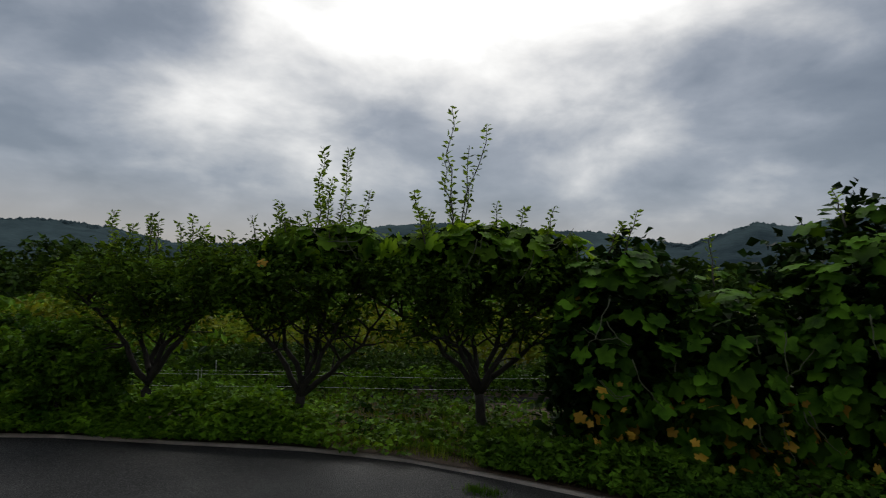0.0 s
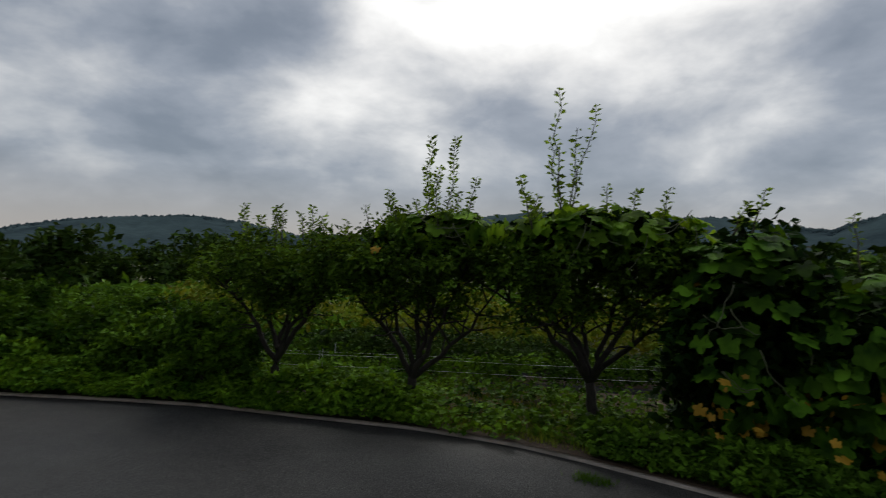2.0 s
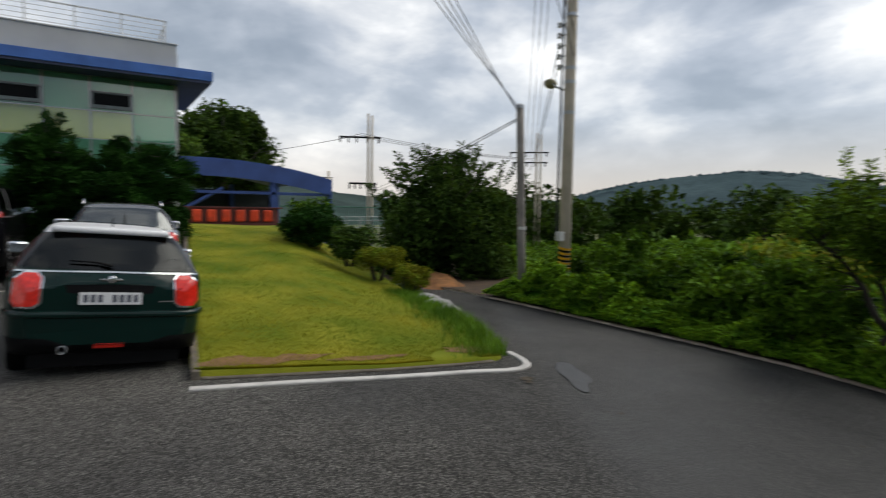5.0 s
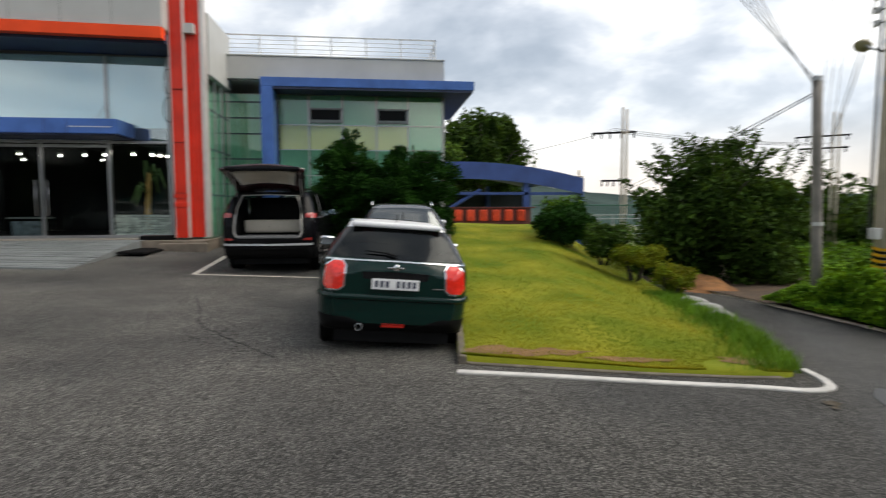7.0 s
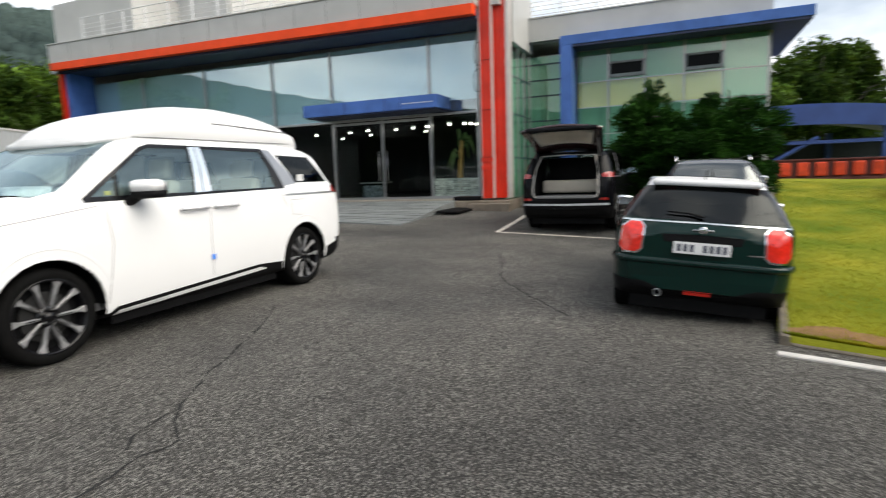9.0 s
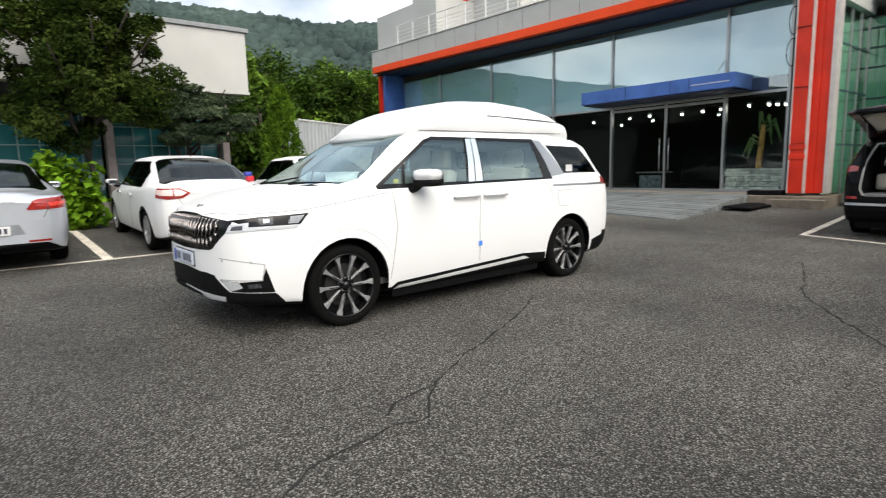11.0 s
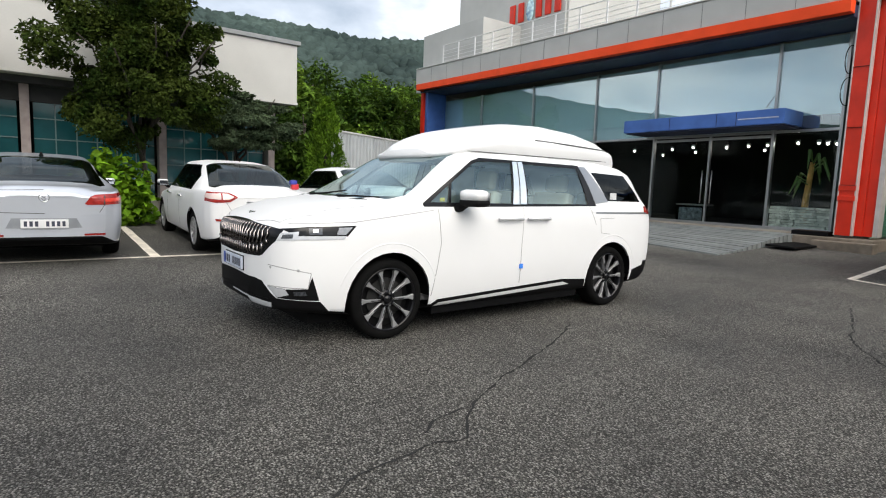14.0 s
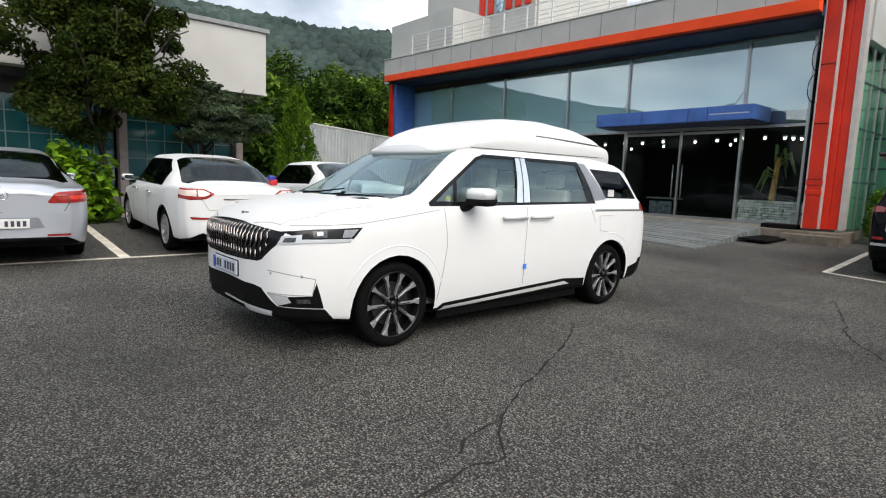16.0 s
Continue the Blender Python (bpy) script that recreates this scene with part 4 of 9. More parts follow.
M_WPAINT = mat("white_car_paint", (0.80, 0.80, 0.805), rough=0.35, var=0.012, scale=2, coat=0.25, spec=0.3)
M_KPAINT = mat("black_car_paint", (0.004, 0.004, 0.005), rough=0.16, var=0.1, scale=2, coat=0.04, spec=0.12)
M_GPAINT = mat("dark_green_car_paint", (0.0012, 0.0165, 0.013), rough=0.14, metal=0.0, var=0.06, scale=2, coat=0.1, spec=0.3)
M_SPAINT = mat("silver_car_paint", (0.58, 0.61, 0.67), rough=0.28, metal=0.45, var=0.03, scale=2, coat=0.7)
M_TYRE = mat("tyre_rubber", (0.005, 0.005, 0.005), rough=0.85, var=0.25, scale=20, bump=0.2, bscale=150, spec=0.08)
M_GLOSSK = mat("gloss_black", (0.005, 0.005, 0.006), rough=0.2, var=0.1, spec=0.35)
M_CHROME = mat("chrome", (0.70, 0.71, 0.72), rough=0.12, metal=1.0, var=0.03)
M_ALLOY = mat("machined_alloy", (0.37, 0.37, 0.38), rough=0.35, metal=0.55, var=0.05, scale=20)
M_TAIL = mat("red_tail_lens", (0.55, 0.02, 0.012), rough=0.12, var=0.25, scale=30, coat=0.6, emit=0.12)
M_TAILD = mat("dark_red_tail_lens", (0.30, 0.020, 0.016), rough=0.12, var=0.3, scale=25, coat=0.6)
M_TAILW = mat("pale_tail_lens", (0.80, 0.62, 0.58), rough=0.15, var=0.1, coat=0.6)
M_HEADL = mat("clear_headlamp", (0.07, 0.075, 0.085), rough=0.2, metal=0.3, var=0.6, scale=40, coat=0.2)
M_LAMPGREY = mat("pale_lamp_silver", (0.62, 0.63, 0.66), rough=0.25, metal=0.3, var=0.08, scale=20)
M_SEAT = mat("cream_leather", (0.50, 0.45, 0.37), rough=0.6, var=0.06, scale=8)
M_CARIN = mat("grey_car_trim", (0.10, 0.10, 0.105), rough=0.7, var=0.15)
M_PLATE = mat("number_plate_white", (0.66, 0.66, 0.66), rough=0.4, var=0.06, scale=12)
M_PLATEB = mat("number_plate_bluish", (0.60, 0.64, 0.74), rough=0.4, var=0.06, scale=12)
M_INK = mat("plate_ink", (0.03, 0.035, 0.06), rough=0.5)
M_CARGL = glass("car_glass", tint=(0.80, 0.96, 0.96), clear=0.95, base=0.20, gloss=(0.62, 0.80, 0.84))
M_SCREEN = glass("windscreen_glass", tint=(0.82, 0.96, 0.95), clear=0.85, base=0.27, gloss=(0.66, 0.80, 0.82))
M_REARGL = glass("dark_rear_glass", tint=(0.5, 0.55, 0.56), clear=0.35, base=0.05)
M_PRIVGL = glass("privacy_glass", tint=(0.5, 0.55, 0.55), clear=0.10, base=0.035, graze=0.3)
M_GAP = mat("panel_gap", (0.05, 0.05, 0.05), rough=0.9, var=0.1)
M_GAPW = mat("panel_gap_pale", (0.36, 0.36, 0.36), rough=0.9, var=0.1)
M_BLUEFILM = mat("blue_protective_tape", (0.05, 0.25, 0.85), rough=0.5, var=0.1)


def interp(keys, x):
    return np.interp(x, [k[0] for k in keys], [k[1] for k in keys])


def eased(keys, xs, width):
    """A profile through keys, eased over width."""
    f = interp(keys, xs)
    if width <= 0:
        return f
    acc, tot = np.zeros_like(f), 0.0
    for o in np.linspace(-1, 1, 9):
        wgt = 1.001 - abs(o)
        acc += wgt * interp(keys, xs + o * width)
        tot += wgt
    return acc / tot


def spline_rows(pts, sub):
    out = []
    for i in range(len(pts) - 1):
        p0, p1, p2, p3 = pts[max(i - 1, 0)], pts[i], pts[i + 1], pts[min(i + 2, len(pts) - 1)]
        for j in range(sub):
            t = j / sub
            out.append(0.5 * (2 * p1 + (p2 - p0) * t + (2 * p0 - 5 * p1 + 4 * p2 - p3) * t * t + (3 * p1 - p0 - 3 * p2 + p3) * t ** 3))
    out.append(pts[-1])
    return out


def shell(spec):
    """The closed skin of a car: cross-sections along x, half by half."""
    x0, x1 = spec["ends"]
    ends = np.array([0, 0.012, 0.03, 0.055, 0.085, 0.12, 0.16])
    xs = np.concatenate([x0 + ends, np.linspace(x0 + 0.2, x1 - 0.2, spec.get("n", 84)), (x1 - ends)[::-1]])
    e = spec.get("ease", 0.06)
    low, wid, belt, top, wr = (eased(spec[k], xs, e if k in ("top", "belt") else 0.05) for k in ("low", "wid", "belt", "top", "roofw"))
    # the very ends keep their own values
    bm = bmesh.new()
    rows = []
    for x, zl, w, zb, zt, r in zip(xs, low, wid, belt, top, wr):
        zb = min(zb, zt - 0.035)
        r = min(r, w - 0.02)
        h = zb - zl
        g = zt - 0.05 - zb
        bul = spec.get("bulge", 0.02)
        sec = [(0, zl), (w - 0.22, zl), (w - 0.07, zl + 0.015), (w - 0.03, zl + 0.12 * h), (w - 0.008 + bul * 0.2, zl + 0.36 * h), (w, zl + 0.60 * h), (w - 0.004, zl + 0.80 * h), (w - 0.02, zl + 0.94 * h), (w - 0.045, zb)]
        for t in (0.12, 0.4, 0.7, 0.93):
            sec.append(((w - 0.05) * (1 - t) + r * t + 0.025 * math.sin(math.pi * t) * min(1, g / 0.3), zb + g * t))
        sec += [(r - 0.035, zt - 0.036), (r - 0.12, zt - 0.014), (r * 0.5, zt - 0.003), (0, zt)]
        pts = spline_rows([np.array(p) for p in sec], 3)
        rows.append([bm.verts.new((x, p[0], p[1])) for p in pts] + [bm.verts.new((x, -p[0], p[1])) for p in pts[1:-1]][::-1])
    n = len(rows[0])
    for a, b in zip(rows, rows[1:]):
        for k in range(n):
            bm.faces.new((a[k], a[(k + 1) % n], b[(k + 1) % n], b[k]))
    half = n // 2
    for r, flip in ((rows[0], False), (rows[-1], True)):
        for k in range(half):
            q = [r[k], r[k + 1], r[(n - k - 1) % n], r[(n - k) % n]] if k else [r[0], r[1], r[n - 1]]
            q = list(dict.fromkeys(q))
            if len(q) > 2:
                bm.faces.new(q if flip else q[::-1])
    bmesh.ops.remove_doubles(bm, verts=bm.verts, dist=0.0004)
    bmesh.ops.recalc_face_normals(bm, faces=bm.faces)
    return bm


AXES = {"side": (0, 2, 1), "front": (1, 2, 0), "rear": (1, 2, 0), "top": (0, 1, 2)}


def facing(f, view, spec):
    nrm, c = f.normal, f.calc_center_median()
    if view == "side":
        return abs(nrm.y) > 0.25
    if view == "front":
        return nrm.x > 0.12 and c.x > spec["front_from"]
    if view == "rear":
        return nrm.x < -0.12 and c.x < spec["rear_from"]
    return nrm.z > 0.2


def inside(poly, p):
    s = 0
    for i in range(len(poly)):
        a, b = poly[i], poly[(i + 1) % len(poly)]
        k = (b[0] - a[0]) * (p[1] - a[1]) - (b[1] - a[1]) * (p[0] - a[0])
        if abs(k) < 1e-12:
            continue
        if s == 0:
            s = 1 if k > 0 else -1
        elif (k > 0) != (s > 0):
            return False
    return True


def cut(bm, layer, view, poly, idx, spec, sides=(1, -1)):
    """Cuts a convex outline, given in one view, into the skin, and marks what lies inside it."""
    i, j, k = AXES[view]
    polys = [poly]
    if view in ("front", "rear") and all(p[0] >= -1e-6 for p in poly) and any(p[0] > 0.05 for p in poly) and len(sides) == 2:
        polys = [poly, [(-p[0], p[1]) for p in poly]]
    for pl in polys:
        lo, hi = [min(p[q] for p in pl) - 0.02 for q in (0, 1)], [max(p[q] for p in pl) + 0.02 for q in (0, 1)]

        def near():
            fs = []
            for f in bm.faces:
                if not facing(f, view, spec):
                    continue
                if view == "side" and (f.calc_center_median().y > 0) != (sides[0] > 0) and len(sides) == 1:
                    continue
                us, vs = [v.co[i] for v in f.verts], [v.co[j] for v in f.verts]
                if max(us) > lo[0] and min(us) < hi[0] and max(vs) > lo[1] and min(vs) < hi[1]:
                    fs.append(f)
            return fs
        for a, b in zip(pl, pl[1:] + pl[:1]):
            fs = near()
            co, no = [0, 0, 0], [0, 0, 0]
            co[i], co[j] = a
            no[i], no[j] = -(b[1] - a[1]), b[0] - a[0]
            if abs(no[i]) + abs(no[j]) < 1e-9:
                continue
            geom = fs + list({e for f in fs for e in f.edges}) + list({v for f in fs for v in f.verts})
            bmesh.ops.bisect_plane(bm, geom=geom, dist=1e-5, plane_co=co, plane_no=no)
        for f in near():
            c = f.calc_center_median()
            if inside(pl, (c[i], c[j])):
                f[layer] = idx


def line(a, b, w):
    d = (Vector(b) - Vector(a)).normalized() * (w / 2)
    n = Vector((-d.y, d.x))
    return [tuple(Vector(a) + n), tuple(Vector(b) + n), tuple(Vector(b) - n), tuple(Vector(a) - n)]


def wheel(name, parent, at, r, w, rim, spokes, m_spoke, m_back, side, style="taper"):
    wh = part(name, lathe([(r - 0.075, -w / 2), (r - 0.02, -w / 2 + 0.004), (r - 0.004, -w / 2 + 0.03), (r, -w / 2 + 0.05), (r, w / 2 - 0.05), (r - 0.004, w / 2 - 0.03), (r - 0.02, w / 2 - 0.004), (r - 0.075, w / 2), (rim, w / 2 - 0.008), (rim - 0.01, w / 2 - 0.03), (rim - 0.01, -w / 2 + 0.03), (rim, -w / 2 + 0.01), (r - 0.075, -w / 2)], 48), M_TYRE, parent, "black tyre on an alloy rim", True)
    wh.matrix_local = pose(*at) @ (Matrix.Identity(4) if side > 0 else pose(0, 0, 0, 0, 0, 180))
    o = w / 2
    part("rim", lathe([(rim + 0.004, o - 0.006), (rim + 0.003, o - 0.002), (rim - 0.012, o - 0.004), (rim - 0.016, o - 0.02), (rim - 0.03, o - 0.05), (rim - 0.03, -o + 0.05)], 48), m_back if style == "taper" else m_spoke, wh, "", True)
    part("dish", lathe([(rim - 0.02, o - 0.10), (0.0, o - 0.09)], 32), M_BLACK, wh)
    part("disc", lathe([(rim * 0.66, o - 0.085), (rim * 0.66, o - 0.075), (rim * 0.30, o - 0.072), (0.01, o - 0.07)], 32), mat("brake_disc", (0.03, 0.03, 0.03), rough=0.5, metal=0.6), wh)
    for s in range(spokes):
        a = 2 * math.pi * s / spokes
        bm = bmesh.new()
        r0, r1 = rim * 0.24, rim - 0.006
        if style == "taper":
            # blades lean in pairs towards the five bolts and flare to broad feet at the rim
            lean = (1 if s % 2 else -1) * (r0 * math.tan(math.pi / spokes) - 0.017)
            outl = [(r0, lean + 0.008), (rim * 0.55, lean * 0.75 + 0.011), (rim * 0.76, lean * 0.25 + rim * 0.038), (r1, rim * 0.115),
                    (r1, -rim * 0.115), (rim * 0.76, lean * 0.25 - rim * 0.038), (rim * 0.55, lean * 0.75 - 0.011), (r0, lean - 0.008)]
        else:
            outl = [(r0, 0.028), (r0 + (r1 - r0) * 0.55, 0.028), (r1, 0.030), (r1, -0.017), (r0 + (r1 - r0) * 0.55, -0.025), (r0, -0.028)]
        f_ = [bm.verts.new((rr * math.cos(a) - t * math.sin(a), o - 0.012 - 0.018 * (1 - rr / rim), rr * math.sin(a) + t * math.cos(a))) for rr, t in outl]
        b_ = [bm.verts.new((v.co.x, v.co.y - 0.035, v.co.z)) for v in f_]
        bm.faces.new(f_); bm.faces.new(b_[::-1])
        for q in range(len(outl)):
            bm.faces.new((f_[q], b_[q], b_[(q + 1) % len(outl)], f_[(q + 1) % len(outl)]))
        bmesh.ops.recalc_face_normals(bm, faces=bm.faces)
        bmesh.ops.bevel(bm, geom=bm.edges[:], offset=0.003, segments=1, affect="EDGES")
        part("spoke", bm, m_spoke, wh)
        if style == "taper":
            ins = [(r0 - 0.02, lean + 0.003), (rim * 0.60, lean * 0.65 + 0.004), (rim * 0.60, lean * 0.65 - 0.004), (r0 - 0.02, lean - 0.003)]
            bm = bmesh.new()
            bm.faces.new([bm.verts.new((rr * math.cos(a) - t * math.sin(a), o - 0.009 - 0.018 * (1 - rr / rim), rr * math.sin(a) + t * math.cos(a))) for rr, t in ins])
            part("spoke_groove", bm, M_GLOSSK, wh)
    part("hub_cap", lathe([(0.085, o - 0.045), (0.075, o - 0.03), (0.036, o - 0.026), (0.036, o - 0.03), (0.034, o - 0.008), (0.0, o - 0.006)], 20), m_back, wh, "", True)
    for s in range(5):
        a = 2 * math.pi * (s + 0.5) / 5
        part("lug_nut", rod((0.058 * math.cos(a), o - 0.03, 0.058 * math.sin(a)), (0.058 * math.cos(a), o - 0.014, 0.058 * math.sin(a)), 0.011, n=6), M_CHROME, wh)
    return wh


def lathe(profile, n):
    """A turned body about the y axis, from (radius, y) points."""
    bm = bmesh.new()
    rings = [[bm.verts.new((r * math.cos(2 * math.pi * k / n), y, r * math.sin(2 * math.pi * k / n))) for k in range(n)] for r, y in profile]
    for a, b in zip(rings, rings[1:]):
        for k in range(n):
            bm.faces.new((a[k], a[(k + 1) % n], b[(k + 1) % n], b[k]))
    bmesh.ops.remove_doubles(bm, verts=bm.verts, dist=1e-5)
    bmesh.ops.recalc_face_normals(bm, faces=bm.faces)
    return bm


def car(name, label, spec, at, paint_mat):
    """A car: its skin is cut into panels, panes, lamps and trims, each a part; wheels stand in cut arches."""
    root = thing(name, label, "car", at)
    bm = shell(spec)
    layer = bm.faces.layers.int.new("piece")
    pieces = [("body", paint_mat, 0.0, "")]
    for nm, m, off, view, poly, *rest in spec["cuts"]:
        if nm == "arch":
            pieces.append((nm, None, 0, ""))
            cut(bm, layer, view, poly, len(pieces) - 1, spec)
            continue
        pieces.append((nm, m, off, rest[0] if rest and rest[0] != "join" else ""))
        cut(bm, layer, view, poly, len(pieces) - 1, spec, rest[1] if len(rest) > 1 else (1, -1))
    bm.normal_update()
    pieces.append(("underbody", M_BLACK, 0.0, ""))
    for f in bm.faces:
        if f[layer] == 0 and f.normal.z < -0.45 and f.calc_center_median().z < 0.55:
            f[layer] = len(pieces) - 1
    tree = BVHTree.FromBMesh(bm)
    groups = {}
    for f in bm.faces:
        groups.setdefault(f[layer], []).append(f)
    body = None
    for idx, fs in sorted(groups.items()):
        nm, m, off, lab = pieces[idx]
        if m is None:
            continue
        sets = {0: fs} if idx == 0 else {s: [f for f in fs if (f.calc_center_median().y > 0) == s] for s in (True, False)}
        if idx and all(abs(f.calc_center_median().y) < 0.9 for f in fs) and any(abs(v.co.y) < 1e-4 for f in fs for v in f.verts):
            sets = {0: fs}
        for sub in sets.values():
            if not sub:
                continue
            ids, cos, nos = {}, [], []
            faces = []
            for f in sub:
                q = []
                for v in f.verts:
                    if v not in ids:
                        ids[v] = len(cos)
                        cos.append(v.co + v.normal * off)
                        nos.append(v.normal.copy())
                    q.append(ids[v])
                faces.append(q)
            me = bpy.data.meshes.new(nm)
            me.from_pydata([tuple(c) for c in cos], [], faces)
            me.materials.append(m)
            me.shade_smooth()
            me.normals_split_custom_set_from_vertices(nos)
            ob = new(nm, me)
            ob.parent = root
            if lab:
                ob["label"] = lab
            if "window" in nm or "windscreen" in nm:
                ob.visible_shadow = False
            body = body or ob
    bm.free()
    # wheels and dark wells
    r, w, rim, spokes, ms, mb, style = spec["wheel"]
    for x in spec["axles"]:
        for s in (1, -1):
            wheel("wheel", root, (x, s * (spec["track"] - w / 2), r), r, w, rim, spokes, ms, mb, s, style)
            liner = bmesh.new()
            a0, R = spec["track"] - w - 0.06, spec["arch_r"] + 0.004
            prev = None
            for k in range(17):
                t = math.pi * k / 16
                cur = [liner.verts.new((x + R * math.cos(t), s * yy, r + R * math.sin(t))) for yy in (a0, spec["track"] + spec.get("well", 0.0))]
                if prev:
                    liner.faces.new((prev[0], prev[1], cur[1], cur[0]))
                prev = cur
            part("wheel_well", liner, M_BLACK, root)
            back = bmesh.new()
            back.faces.new([back.verts.new((x + R * math.cos(math.pi * k / 16), s * a0, r + R * math.sin(math.pi * k / 16))) for k in range(17)])
            part("well_back", back, M_BLACK, root)
    return root, tree


def arch_poly(x, z, r, low, n=14):
    return [(x - r, low)] + [(x - r * math.cos(math.pi * k / n), z + r * math.sin(math.pi * k / n)) for k in range(n + 1)] + [(x + r, low)]


def plate(root, at, w, h, m, name="number_plate"):
    """A number plate whose characters are plain bars."""
    p = part(name, box((-0.008, -w / 2, -h / 2), (0.008, w / 2, h / 2), 0.004), m, root, "number plate with dark bars")
    p.matrix_local = at
    xs_ = np.linspace(-w * 0.40, w * 0.40, 8)
    for k, y in enumerate(xs_):
        if k != 3:
            part("plate_bar", box((0.0085, y - w * 0.034, -h * 0.30), (0.0105, y + w * 0.034, h * 0.30)), M_INK, p)
    return p


def seat(root, x, y, z, m=None, w=0.5):
    m = m or M_SEAT
    s = part("seat", box((x - 0.22, y - w / 2, z), (x + 0.3, y + w / 2, z + 0.2), 0.05), m, root, "cream leather seat", True)
    b = part("seat_back", box((-0.07, -w / 2, 0), (0.07, w / 2, 0.62), 0.05), m, s, "", True)
    b.matrix_local = pose(x - 0.24, y, z + 0.12, 0, -14, 0)
    h = part("headrest", box((-0.05, -0.13, 0), (0.05, 0.13, 0.2), 0.04), m, s, "", True)
    h.matrix_local = pose(x - 0.42, y, z + 0.74, 0, -8, 0)


def mirror(root, x, y, z, m, s, low=None, size=1.0):
    mi = part("door_mirror", box((-0.09, -0.125, -0.03), (0.085, 0.12, 0.08), 0.052), m, root, "door mirror", True)
    mi.matrix_local = pose(x, y, z, 0, 0, 12 * s) @ Matrix.Scale(size, 4)
    part("mirror_foot", tube([(0.02, -0.06 * s, -0.03), (0.04, -0.13 * s, -0.09), (0.05, -0.2 * s, -0.12)], [0.05, 0.045, 0.03]), low or M_BLACK, mi)
    part("mirror_skirt", box((-0.092, -0.122, -0.078), (0.08, 0.117, -0.012), 0.028), low or M_BLACK, mi, "", True)
    part("mirror_glass", box((-0.107, -0.11, -0.06), (-0.10, 0.11, 0.055), 0.003), M_CHROME, mi)


def door_handle(root, tree, x0, x1, z, s, m):
    hit = tree.ray_cast(Vector(((x0 + x1) / 2, s * 2, z)), Vector((0, -s, 0)))
    y = abs(hit[0].y)
    h = tube([(x0, s * (y - 0.005), z), (x0 + 0.03, s * (y + 0.028), z + 0.004), ((x0 + x1) / 2, s * (y + 0.034), z + 0.004), (x1 - 0.03, s * (y + 0.028), z + 0.002), (x1, s * (y - 0.005), z)], [0.012, 0.016, 0.017, 0.016, 0.012], 8)
    part("door_handle", h, m, root, "", True)


# --- the people carrier (used twice: white with a high roof, black with its tailgate open)
WHEEL_V = (0.362, 0.235, 0.282, 10, M_ALLOY, M_GLOSSK, "taper")


